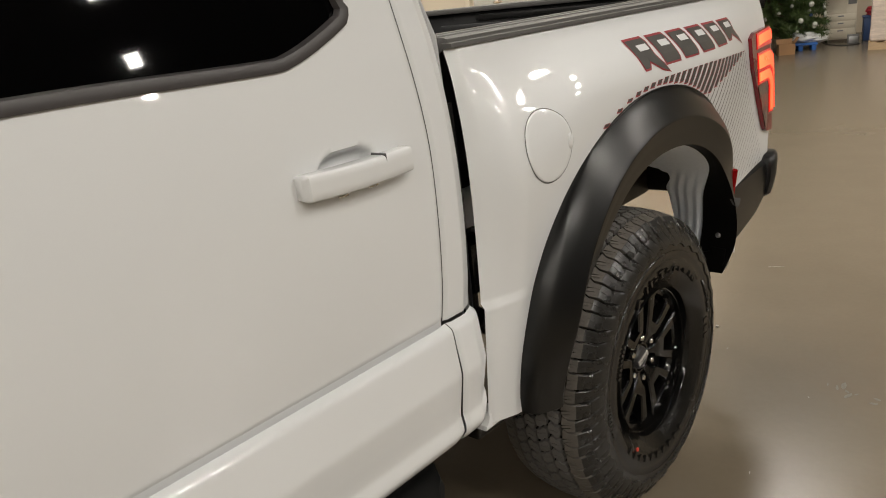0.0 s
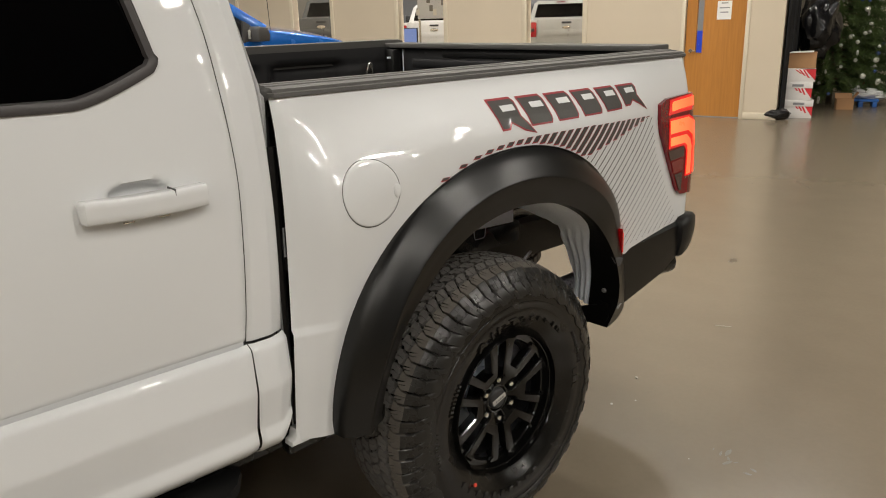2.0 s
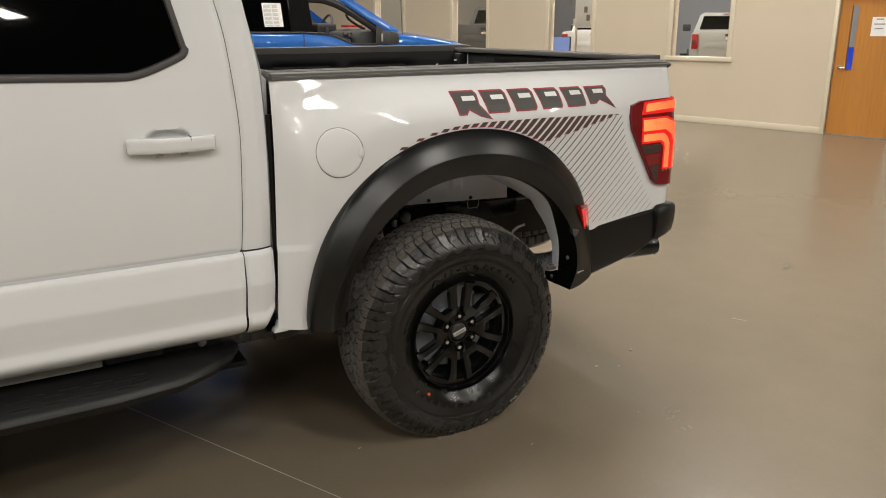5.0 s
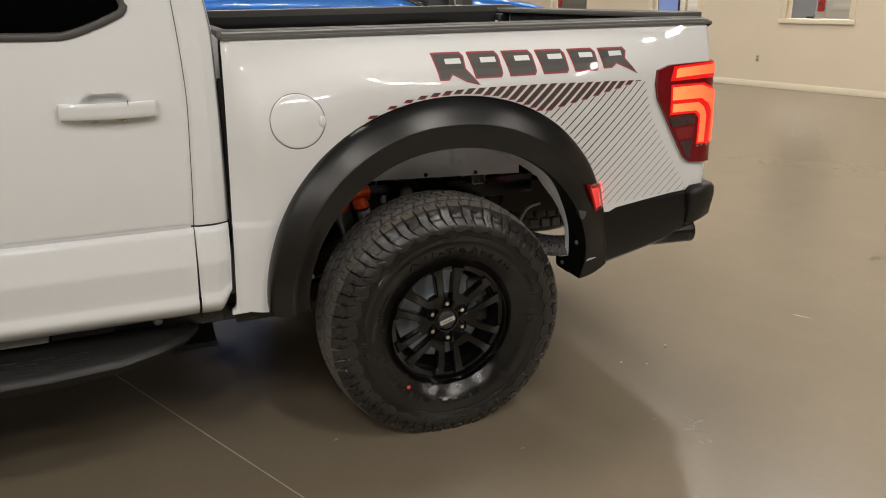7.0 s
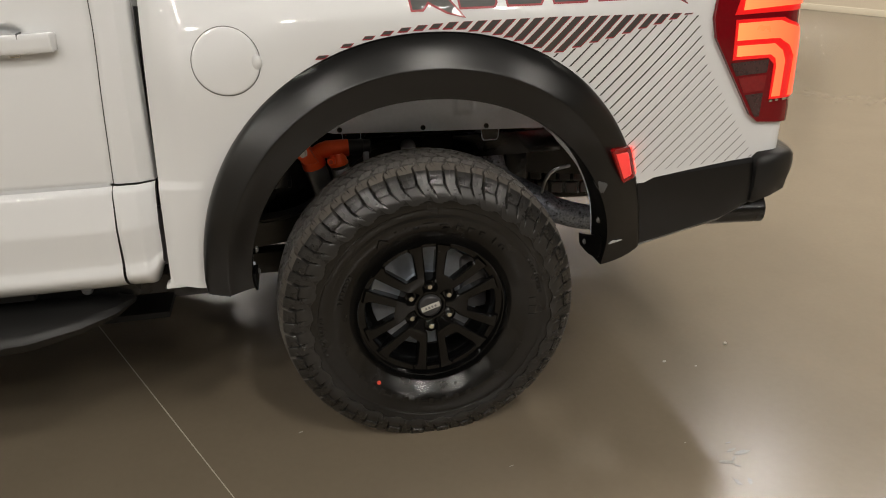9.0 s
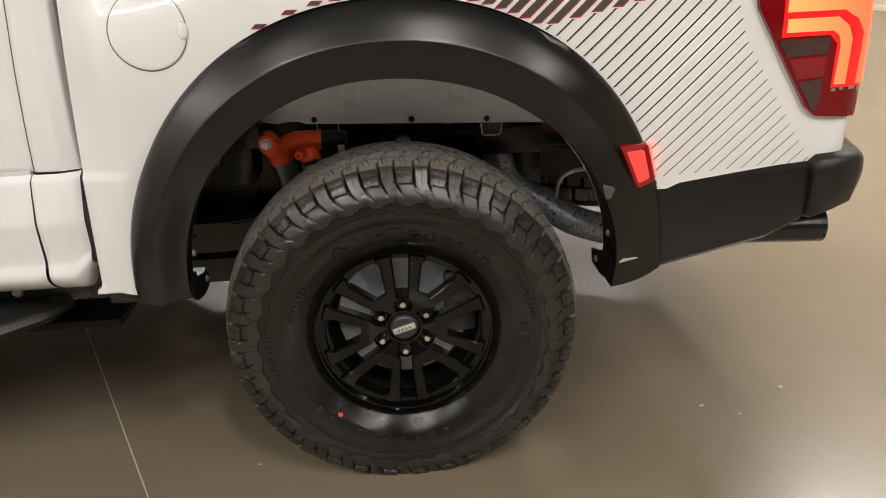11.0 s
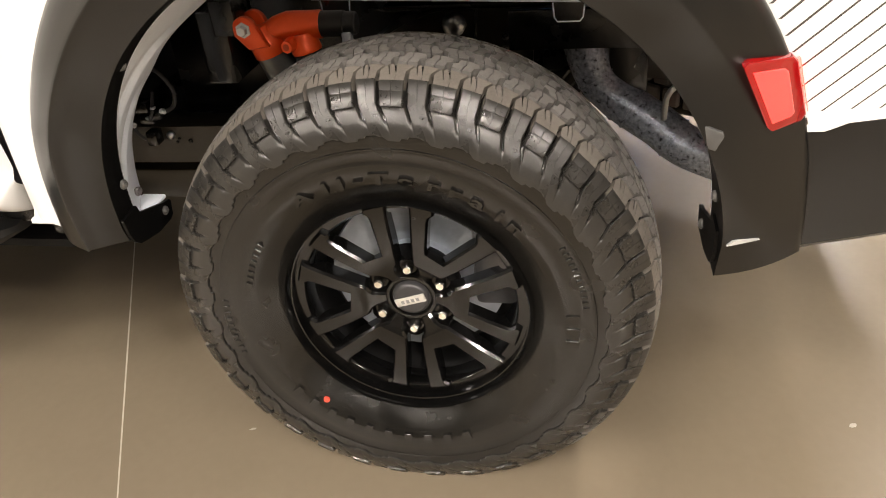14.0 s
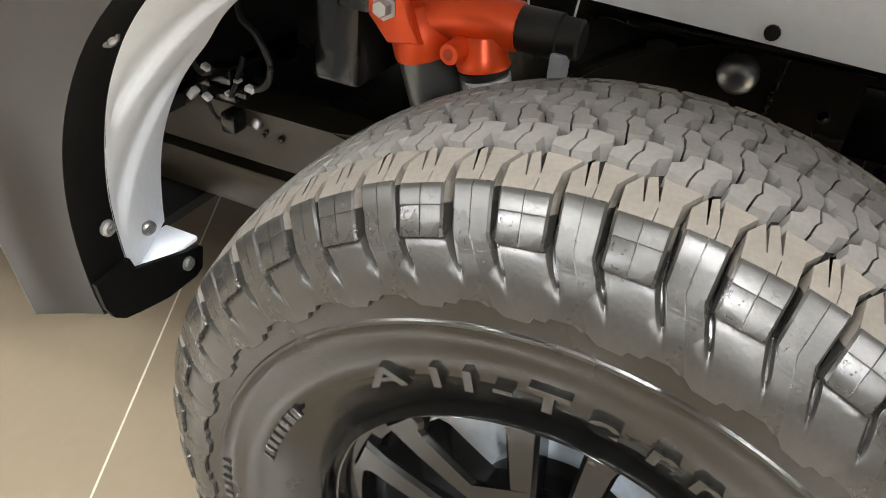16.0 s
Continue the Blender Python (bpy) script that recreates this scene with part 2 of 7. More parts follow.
def prism(bm, pts, put, d0, d1, bevel=0.0):
    """pts: a 2D outline; put(a, b, d) maps it and the depth d into space."""
    a = [bm.verts.new(put(p[0], p[1], d0)) for p in pts]
    b = [bm.verts.new(put(p[0], p[1], d1)) for p in pts]
    fs = [bm.faces.new(a), bm.faces.new(b[::-1])]
    n = len(pts)
    for i in range(n):
        fs.append(bm.faces.new((a[i], b[i], b[(i + 1) % n], a[(i + 1) % n])))
    if bevel:
        bmesh.ops.recalc_face_normals(bm, faces=fs)
        bmesh.ops.bevel(bm, geom=list({e for f in fs[:2] for e in f.edges}), offset=bevel, segments=2, affect="EDGES", profile=0.5)
    return bm


def xz(a, b, d):
    return (a, d, b)


def tube(bm, path, radius, seg=12, cap=True):
    path = [Vector(p) for p in path]
    rings = []
    up = Vector((0, 0, 1))
    for i, p in enumerate(path):
        d = (path[min(i + 1, len(path) - 1)] - path[max(i - 1, 0)]).normalized()
        side = d.cross(up)
        side = side.normalized() if side.length > 0.05 else d.cross(Vector((0, 1, 0))).normalized()
        top = side.cross(d)
        r = radius(i / (len(path) - 1)) if callable(radius) else radius
        rings.append([p + r * (math.cos(a) * side + math.sin(a) * top) for a in (2 * math.pi * k / seg for k in range(seg))])
    return loft(bm, rings, True, cap)


def curve(pts, n):
    """n points on a smooth line through pts."""
    pts = [Vector(p) for p in pts]
    out = []
    for k in range(n):
        u = k / (n - 1) * (len(pts) - 1)
        i = min(int(u), len(pts) - 2)
        t = u - i
        p0, p1, p2, p3 = pts[max(i - 1, 0)], pts[i], pts[i + 1], pts[min(i + 2, len(pts) - 1)]
        out.append(0.5 * (2 * p1 + (p2 - p0) * t + (2 * p0 - 5 * p1 + 4 * p2 - p3) * t * t + (3 * p1 - p0 - 3 * p2 + p3) * t ** 3))
    return out


def revolve(bm, profile, seg, centre, close=False):
    """profile: (radius, y) pairs turned about the y axis through centre."""
    cx, cy, cz = centre
    rings = []
    for k in range(seg):
        a = 2 * math.pi * k / seg
        rings.append([(cx + r * math.sin(a), cy + y, cz + r * math.cos(a)) for r, y in profile])
    rings.append(rings[0])
    loft(bm, rings)
    bmesh.ops.remove_doubles(bm, verts=bm.verts, dist=1e-6)
    return bm


def smooth01(a, b, x):
    t = min(1, max(0, (x - a) / (b - a)))
    return t * t * (3 - 2 * t)


def lerp(a, b, t):
    return a + (b - a) * t


# ---- the room: a hall with one window wall, set at an angle to the truck ----
HALL = pose(10.1, 4.0, 0, 0, 0, -76.41)
TOP = 7.5


def wall_with_holes(name, u0, u1, z1, holes, y0=0.0, y1=0.15):
    """A wall in the hall's own axes, with openings (u0, u1, z0, z1)."""
    bm = bmesh.new()
    cuts = sorted({u0, u1, *(h[0] for h in holes), *(h[1] for h in holes)})
    for a, b in zip(cuts, cuts[1:]):
        inside = [h for h in holes if h[0] <= a + 1e-6 and h[1] >= b - 1e-6]
        if inside:
            h = inside[0]
            if h[2] > 0.01:
                box(bm, a, b, y0, y1, 0, h[2])
            box(bm, a, b, y0, y1, h[3], z1)
        else:
            box(bm, a, b, y0, y1, 0, z1)
    bmesh.ops.remove_doubles(bm, verts=bm.verts, dist=1e-5)
    return solid(name, bm, WALLPAINT, "beige painted wall of the showroom", "wall", kind="structure", smooth=0, m=HALL)


WINDOWS = [(-4.02, -2.95), (-6.85, -5.78), (-9.68, -8.61), (-12.5, -11.44)]
SILL, HEAD = 1.14, 2.45
DOOR = (-1.2, -0.28)
wall_with_holes("wall_north", -19, 0.27, TOP, [(a, b, SILL, HEAD) for a, b in WINDOWS] + [(DOOR[0], DOOR[1], 0, 2.1)])
# south, west and back walls are unseen and take the dimmed tone
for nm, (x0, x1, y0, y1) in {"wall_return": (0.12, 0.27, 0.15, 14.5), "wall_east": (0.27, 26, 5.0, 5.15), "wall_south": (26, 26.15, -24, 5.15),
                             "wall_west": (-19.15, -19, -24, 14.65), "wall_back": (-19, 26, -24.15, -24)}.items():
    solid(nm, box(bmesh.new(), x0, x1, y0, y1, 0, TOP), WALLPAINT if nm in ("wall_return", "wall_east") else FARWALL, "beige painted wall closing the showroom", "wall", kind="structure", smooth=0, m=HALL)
solid("wall_office", box(bmesh.new(), -19, 0.12, 14.5, 14.65, 0, TOP), STUDIO, "grey wall of the room behind the windows", "wall", kind="structure", smooth=0, m=HALL)
solid("floor", box(bmesh.new(), -19.2, 26.2, -24.2, 14.7, -0.1, 0), CONCRETE, "polished brown-grey concrete floor with soft reflections", "floor", kind="structure", smooth=0, m=HALL)
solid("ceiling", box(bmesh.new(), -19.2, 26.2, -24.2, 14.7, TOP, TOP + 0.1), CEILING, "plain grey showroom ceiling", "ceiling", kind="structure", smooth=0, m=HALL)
for a, b in ((-19, DOOR[0] - 0.06), (DOOR[1] + 0.06, 0.27)):
    solid("baseboard", box(bmesh.new(), a, b, -0.014, 0, 0, 0.1, 0.004), TRIMPAINT, "narrow cream baseboard along the wall", "baseboard", kind="structure", m=HALL)


def floor_joint(name, p, q):
    d = (Vector(q) - Vector(p)).normalized()
    side = Vector((-d.y, d.x, 0)) * 0.0018
    bm = bmesh.new()
    n = 40
    rows = []
    for k in range(n + 1):
        c = Vector(p).lerp(Vector(q), k / n)
        w = side * (0.75 + 0.5 * random.random())
        rows.append([c - w + Vector((0, 0, 0.0008)), c + w + Vector((0, 0, 0.0008))])
    loft(bm, rows)
    return solid(name, bm, JOINT, "pale filled saw-cut joint in the floor", "floor joint", kind="structure", smooth=0)


floor_joint("trim", (-3.195, 4.9, 0), (0.990, -3.43, 0))


SCUFF = mat("floor_scuff", (0.115, 0.096, 0.070), 0.35, var=0.3, bump=0.0)
DUST = mat("pale_fleck", (0.32, 0.29, 0.235), 0.6, var=0.1, bump=0.0)


def floor_patch(name, material, x, y, length, width, turn, label, category, lift=0.0006):
    """A thin uneven patch that lies on the floor."""
    bm = bmesh.new()
    n = 14
    ring = []
    for k in range(n):
        a = 2 * math.pi * k / n
        f = 0.75 + 0.45 * random.random()
        ring.append((0.5 * length * f * math.cos(a), 0.5 * width * f * math.sin(a)))
    prism(bm, ring, lambda p, q, d: (p, q, d), 0.0001, lift)
    return solid(name, bm, material, label, category, "marks on the floor", smooth=0, m=pose(x, y, 0, 0, 0, turn))


for x, y, ln, wd, turn in ((0.858, -0.335, 0.036, 0.010, 15), (0.884, -0.352, 0.050, 0.018, 8), (0.845, -0.372, 0.028, 0.008, 40), (0.815, -0.383, 0.045, 0.014, 165), (0.868, -0.300, 0.024, 0.004, 12), (0.838, -0.405, 0.020, 0.006, 150),
                           (3.10, 0.77, 0.10, 0.06, 20), (0.80, -0.47, 0.014, 0.03, 10), (0.835, -0.475, 0.012, 0.03, -20)):
    floor_patch("floor_scuff", SCUFF, x, y, ln, wd, turn, "dull brown scuff mark on the concrete floor", "scuff mark")
for x, y, ln, wd, turn in ((2.01, 0.268, 0.085, 0.005, 120), (0.894, 0.186, 0.020, 0.011, 30), (0.99, 0.13, 0.010, 0.006, 0), (0.74, -0.27, 0.006, 0.004, 0),
                           (-0.43, 0.06, 0.016, 0.006, 20), (0.185, -0.255, 0.018, 0.003, 15)):
    floor_patch("floor_fleck", DUST, x, y, ln, wd, turn, "pale fleck of dust on the concrete floor", "dust fleck", 0.001)
floor_patch("floor_chip", DUST, 1.174, 0.247, 0.016, 0.012, 40, "small dark chip of debris on the floor", "debris", 0.006)


def ceiling_lamp(m):
    t = thing("ceiling_light", "long white high-bay tube lamp on the ceiling", "ceiling light", "ceiling lights", m=m)
    part("housing", box(bmesh.new(), -0.64, 0.64, -0.17, 0.17, -0.12, 0, 0.015), LAMPBODY, t)
    bm = bmesh.new()
    for k in range(4):
        y = -0.142 + k * 0.0735
        bm.faces.new([bm.verts.new(p) for p in ((-0.6, y, -0.122), (-0.6, y + 0.0635, -0.122), (0.6, y + 0.0635, -0.122), (0.6, y, -0.122))])
    part("diffuser", bm, LAMPGLOW, t, "glowing white tubes", smooth=0)


LAMPS = pose(4.1, -9.4, TOP, 0, 0, -60.6)
inside = HALL.inverted()
for row in range(-4, 5):
    for k in range(-9, 9):
        m = LAMPS @ pose(2.6 * k + 0.3 * (row % 2), 4.95 * row, 0)
        p = inside @ m.translation
        if (m.translation.y > -11.5 or (5.5 < m.translation.x < 8.6 and m.translation.y > -17)) and -16 < p.x < 25 and -23 < p.y < -1 and (row, k) not in ((0, -3), (0, -4), (2, -8), (2, -9), (-1, -4), (-1, -5), (2, -6)) and not (4 < m.translation.x < 7 and -6 < m.translation.y < 0):
            ceiling_lamp(m)
for u in (-14, -11, -8, -5, -2):
    ceiling_lamp(HALL @ pose(u, 3.2, TOP))
    ceiling_lamp(HALL @ pose(u - 1.0, 8.5, TOP))
    ceiling_lamp(HALL @ pose(u - 0.5, 5.8, TOP))


# ---- the white pickup: x to its tail, y across it, z up; the hub stands over the origin ----
HUBZ = 0.458
MID = 0.965
truck = thing("pickup_truck", "white off-road pickup truck with black wheel flares and lit tail lamps", "pickup truck", m=pose(0, 0, -0.03))

ZS = [0.55, 0.70, 0.86, 0.95, 1.10, 1.22, 1.31, 1.36, 1.40, 1.44, 1.475]
BULGE = [0.0, -0.005, -0.02, -0.03, -0.045, -0.055, -0.052, -0.028, 0.006, 0.042, 0.066]
FLAT = [0.028, 0.02, 0.014, 0.012, 0.014, 0.02, 0.03, 0.038, 0.045, 0.055, 0.066]


def table(zs, ys, z):
    """Smooth reading of a section, by cubic Hermite pieces."""
    if z <= zs[0]:
        return ys[0]
    if z >= zs[-1]:
        return ys[-1]
    i = max(k for k in range(len(zs) - 1) if zs[k] <= z)
    i0, i3 = max(i - 1, 0), min(i + 2, len(zs) - 1)
    h = zs[i + 1] - zs[i]
    m0 = (ys[i + 1] - ys[i0]) / (zs[i + 1] - zs[i0]) * h
    m1 = (ys[i3] - ys[i]) / (zs[i3] - zs[i]) * h
    t = (z - zs[i]) / h
    return (2 * t ** 3 - 3 * t * t + 1) * ys[i] + (t ** 3 - 2 * t * t + t) * m0 + (3 * t * t - 2 * t ** 3) * ys[i + 1] + (t ** 3 - t * t) * m1


def side(x, z):
    """The y of the bed's outer skin."""
    # the shoulder sinks towards the cab, so the reading of the section is shifted
    low = 1.31 - 0.10 * smooth01(-0.25, -0.66, x)
    zz = z
    if z > low:
        zz = lerp(1.31, 1.475, (z - low) / (1.475 - low))
    elif z > 1.0:
        zz = lerp(1.0, 1.31, (z - 1.0) / (low - 1.0))
    b = (0.8 * smooth01(-0.715, -0.60, x) + 0.2 * smooth01(-0.62, -0.2, x)) * (1 - 0.95 * smooth01(0.35, 1.12, x))
    y = lerp(table(ZS, FLAT, z), table(ZS, BULGE, zz), b)
    return y - 0.010 * smooth01(0.910, 0.902, z) * smooth01(-0.56, -0.69, x)


def arch(k, n=64, cx=0.0, cz=0.60, foot=0.0):
    """The wheel arch line: k 1 is the flare's outer edge, 0 its lip."""
    a, b, c = lerp(0.50, 0.65, k), lerp(0.513, 0.679, k), lerp(-0.008, 0.01, k)
    out = []
    for i in range(n + 1):
        t = math.pi * (1 - i / n)
        ct, st = math.cos(t), math.sin(t)
        # the rear leg stands a little further out than the front one
        grow = lerp(0.034, 0.0, min(1, max(0, k))) if ct > 0 else 0.0
        out.append((c + (a + grow) * math.copysign(abs(ct) ** 0.952, ct), cz + b * abs(st) ** 0.952))
    return out


def in_arch(x, z, k=0.6):
    a, b, c = lerp(0.50, 0.65, k), lerp(0.513, 0.679, k), lerp(-0.008, 0.01, k)
    return z < 0.6 + b and abs((x - c) / a) ** 2.1 + (max(0, z - 0.6) / b) ** 2.1 < 1


def bed_front(z):
    return lerp(-0.737, -0.699, (z - 0.6) / 0.87)


def bed_bottom(x):
    if x < 0:
        return 0.60 + 0.012 * smooth01(-0.64, -0.74, x)
    return 0.80


def grid_panel(name, cols, rows, place, keep, material, parent, label="", back=0.004):
    """A sheet of cols x rows cells: place(u, v) gives a point, keep(u, v) tells which cells stay."""
    bm = bmesh.new()
    vs = {}

    def v(i, j):
        if (i, j) not in vs:
            vs[i, j] = bm.verts.new(place(i / cols, j / rows))
        return vs[i, j]
    for i in range(cols):
        for j in range(rows):
            if keep((i + 0.5) / cols, (j + 0.5) / rows):
                bm.faces.new((v(i, j), v(i + 1, j), v(i + 1, j + 1), v(i, j + 1)))
    ob = part(name, bm, material, parent, label, smooth=60)
    return ob


def bed_place(u, v):
    # the last tenth of u turns round the tail's corner
    zt = 1.475
    z = lerp(0.6, zt, v)
    xf = bed_front(z)
    if u <= 0.86:
        x = lerp(xf, 1.075, u / 0.86)
        zb = bed_bottom(x)
        z = max(z, zb) if x > 0.5 or x < -0.6 else z
        y = side(x, z)
        if u < 0.012:
            y += 0.012 * (1 - u / 0.012)
        return (x, y, z)
    a = (u - 0.86) / 0.14
    y0 = side(1.075, z)
    if a < 0.6:
        t = a / 0.6 * math.pi / 2
        return (1.075 + 0.05 * math.sin(t), y0 + 0.05 * (1 - math.cos(t)), z)
    return (1.125, y0 + 0.05 + (a - 0.6) / 0.4 * 0.08, z)


def bed_keep(u, v):
    x, y, z = bed_place(u, v)
    zz = lerp(0.6, 1.475, v)
    if x > 0.3 and zz < bed_bottom(x):
        return False
    return not in_arch(x, z)


bed_side = grid_panel("bed_side", 190, 84, bed_place, bed_keep, PAINT, truck, "glossy white pressed steel bed side")

# tailgate and bed floor
bm = bmesh.new()
box(bm, 1.085, 1.14, 0.20, 2 * MID - 0.20, 0.86, 1.491, 0.012)
tailgate = part("tailgate", bm, PAINT, truck, "white tailgate, closed")
part("tailgate_cap", box(bmesh.new(), 1.015, 1.15, 0.16, 2 * MID - 0.14, 1.492, 1.516, 0.006), RAIL, truck, "dark grey moulded cap")
part("tailgate_liner", box(bmesh.new(), 1.05, 1.084, 0.20, 2 * MID - 0.20, 0.98, 1.491, 0.006), LINERBLACK, truck)
bm = bmesh.new()
box(bm, 1.03, 1.05, 0.35, 2 * MID - 0.35, 1.40, 1.44, 0.008)
box(bm, 1.03, 1.05, 0.35, 2 * MID - 0.35, 1.10, 1.34, 0.008)
part("liner_rib", bm, LINERBLACK, truck)
for y in np.linspace(0.5, 1.5, 6):
    part("bolt", revolve(bmesh.new(), [(0.0, -0.004), (0.008, -0.003), (0.011, 0.0)], 10, (0, 0, 0)), PLASTIC, truck,
         m=pose(1.049, y, 1.465, 0, 0, 90))
part("bed_floor", box(bmesh.new(), -0.69, 1.08, 0.376, 2 * MID - 0.376, 0.95, 0.98), LINERBLACK, truck, "black sprayed bed liner")
for y0, y1 in ((0.10, 0.40), (2 * MID - 0.40, 2 * MID - 0.10)):
    bm = box(bmesh.new(), -0.50, 0.50, y0, y1, 1.122, 1.21, 0.03)
    box(bm, -0.50, 0.50, *((0.378, 0.398) if y0 < 1 else (y0 + 0.002, y0 + 0.022)), 0.97, 1.13)
    part("wheel_box", bm, LINERBLACK, truck, "black sprayed wheel box in the bed", smooth=30)
# gate insert with its slot, corner latch posts and the bright slit beside the gate
part("gate_insert", box(bmesh.new(), 1.036, 1.050, 0.30, 1.36, 1.452, 1.478, 0.004), PLASTIC, truck, "black removable strip in the tailgate liner")
for y in (0.215, 2 * MID - 0.215):
    part("latch_post", box(bmesh.new(), 0.985, 1.045, y - 0.035, y + 0.035, 1.0, 1.487, 0.012), PLASTIC, truck)
part("latch_plate", box(bmesh.new(), 1.047, 1.056, 2 * MID - 0.262, 2 * MID - 0.254, 1.36, 1.485, 0.002), INNER, truck, "bare white strip beside the tailgate")
part("latch_label", box(bmesh.new(), 0.9825, 0.9845, 2 * MID - 0.235, 2 * MID - 0.205, 1.440, 1.450), INNER, truck, smooth=0)
part("bed_bulkhead", box(bmesh.new(), -0.70, -0.66, 0.16, 2 * MID - 0.16, 0.90, 1.50, 0.01), LINERBLACK, truck)
part("bulkhead_skirt", box(bmesh.new(), -0.712, -0.70, 0.102, 0.22, 0.62, 0.91, 0.002), FRAMEDULL, truck)


def bed_inner(sign):
    """The lined inside wall of the bed, with its pressed pockets."""
    def place(u, v):
        x, z = lerp(-0.66, 1.06, u), lerp(1.125, 1.485 if sign < 0 else 1.50, v)
        d = 0.0
        for c in (-0.42, 0.02, 0.50):
            d = max(d, smooth01(0.21, 0.17, abs(x - c)) * smooth01(0.13, 0.10, abs(z - 1.32)))
        d2 = smooth01(0.30, 0.26, abs(x - 0.72)) * smooth01(0.02, 0.0, abs(z - 1.42)) * 0.4
        y = 0.19 - 0.05 * d - 0.012 * d2
        return (x, MID + sign * (MID - y), z)
    return grid_panel("bed_liner", 60, 26, place, lambda u, v: True, LINERBLACK, truck, "black textured bed liner with pressed pockets")


bed_inner(-1)
bed_inner(1)


def rail_cap(sign):
    bm = bmesh.new()
    lift = 0.034 if sign > 0 else 0.0
    prof = [(0.058, 1.473), (0.060, 1.482), (0.067, 1.484), (0.069, 1.491), (0.078, 1.494), (0.098, 1.495), (0.101, 1.498), (0.120, 1.4985), (0.123, 1.501),
            (0.146, 1.501), (0.152, 1.497), (0.152, 1.42)]
    rows = []
    for x in (-0.70, -0.692, -0.4, 0.2, 0.8, 1.06, 1.11, 1.128):
        t = 0.012 if x < -0.695 else (0.014 if x > 1.12 else (0.004 if x > 1.1 else 0))
        rows.append([(x, MID + sign * (MID - (y + t)), z + lift * smooth01(1.47, 1.49, z) - (t * 0.6 if z > 1.49 else 0)) for y, z in prof])
    loft(bm, rows, cap=True)
    return part("rail_cap", bm, RAIL, truck, "dark grey moulded bed rail cap with ridges")


rail_cap(1)
rail_cap(-1)
for x in (0.86,):
    part("tie_down", tube(bmesh.new(), curve([(x - 0.02, 2 * MID - 0.16, 1.33), (x - 0.02, 2 * MID - 0.21, 1.37), (x, 2 * MID - 0.215, 1.425), (x + 0.02, 2 * MID - 0.21, 1.37), (x + 0.02, 2 * MID - 0.16, 1.33)], 18), 0.008), CHROME, truck, "bright steel tie-down loop")


# ---- cab: rear door, pillar, rocker, glass ----
CZ = [0.90, 1.00, 1.12, 1.25, 1.36, 1.44, 1.50, 1.60, 1.75, 1.90, 1.98]
CY = [0.036, 0.026, 0.023, 0.028, 0.040, 0.0535, 0.066, 0.088, 0.126, 0.174, 0.215]
CAB_FRONT = -2.45


def door_edge(z):
    return table([0.90, 1.013, 1.15, 1.30, 1.40, 1.50, 1.616, 1.70, 2.0], [-0.842, -0.834, -0.826, -0.818, -0.819, -0.823, -0.831, -0.844, -0.90], z)


def pillar_edge(z):
    return lerp(-0.728, -0.718, (z - 0.9) / 0.6) - 0.135 * max(0, z - 1.50)


def cab_y(x, z):
    y = table(CZ, CY, z)
    cup = smooth01(1.0, 0.70, (abs((x + 1.042) / 0.072) ** 3.4 + abs((z - 1.300) / 0.036) ** 3.4) ** (1 / 3.4))
    return y + 0.024 * cup


def glass_edge(x):
    """Lower edge of the rear door's glass: level, then sweeping up to the pillar."""
    return 1.503 - 0.006 * smooth01(-1.5, -1.15, x) + 0.066 * max(0.0, min(1.0, (x + 1.135) / 0.180)) ** 1.35


def in_glass(x, z):
    return z > glass_edge(x) and x < -0.957 - 0.20 * max(0, z - 1.57) and z < 1.90


def door_place(u, v):
    z = lerp(0.9155, 1.97, v)
    x = lerp(CAB_FRONT, door_edge(z), u)
    e = 0.006 * smooth01(0.012, 0.0, door_edge(z) - x) + 0.004 * smooth01(0.925, 0.9155, z)
    return (x, cab_y(x, z) + e, z)


door = grid_panel("rear_door", 200, 120, door_place, lambda u, v: not in_glass(*door_place(u, v)[::2]), PAINT, truck, "glossy white rear cab door, closed")


def pillar_place(u, v):
    z = lerp(0.9155, 1.97, v)
    a, b = door_edge(z) + 0.0026, pillar_edge(z)
    x = lerp(a, b, u)
    e = 0.006 * smooth01(0.012, 0.0, x - a) + 0.42 * max(0.0, x - lerp(a, b, 0.58)) + 0.03 * smooth01(0.012, 0.0, b - x) ** 2
    return (x, cab_y(x, z) + e, z)


grid_panel("cab_pillar", 36, 60, pillar_place, lambda u, v: True, PAINT, truck, "glossy white cab corner panel")

RZ = [0.600, 0.612, 0.628, 0.645, 0.660, 0.671, 0.682, 0.700, 0.750, 0.790, 0.799, 0.808, 0.850, 0.893, 0.904, 0.912]
RY = [0.080, 0.050, 0.022, 0.004, -0.0045, -0.0055, -0.003, 0.001, -0.005, -0.0105, -0.0112, -0.0105, -0.0035, 0.004, 0.010, 0.026]


def rocker(name, x0, x1, label):
    def place(u, v):
        z = RZ[0] + (RZ[-1] - RZ[0]) * v
        a, b = x0 - 0.02 * (0.91 - z), x1 - 0.04 * (0.91 - z)
        x = lerp(a, b, u)
        e = 0.006 * smooth01(0.012, 0, min(x - a, b - x) if x0 > -2 else b - x)
        zz = z
        if x0 > -2:
            # the rear facet turns in and its foot is cut away
            zz += 0.075 * smooth01(-0.785, -0.735, x) * (1 - v) ** 3
            e += 0.40 * max(0.0, x - lerp(a, b, 0.56))
        return (x, table(RZ, RY, z) + e, zz)
    return grid_panel(name, 60 if x0 < -2 else 20, 72, place, lambda u, v: True, PAINT, truck, label)


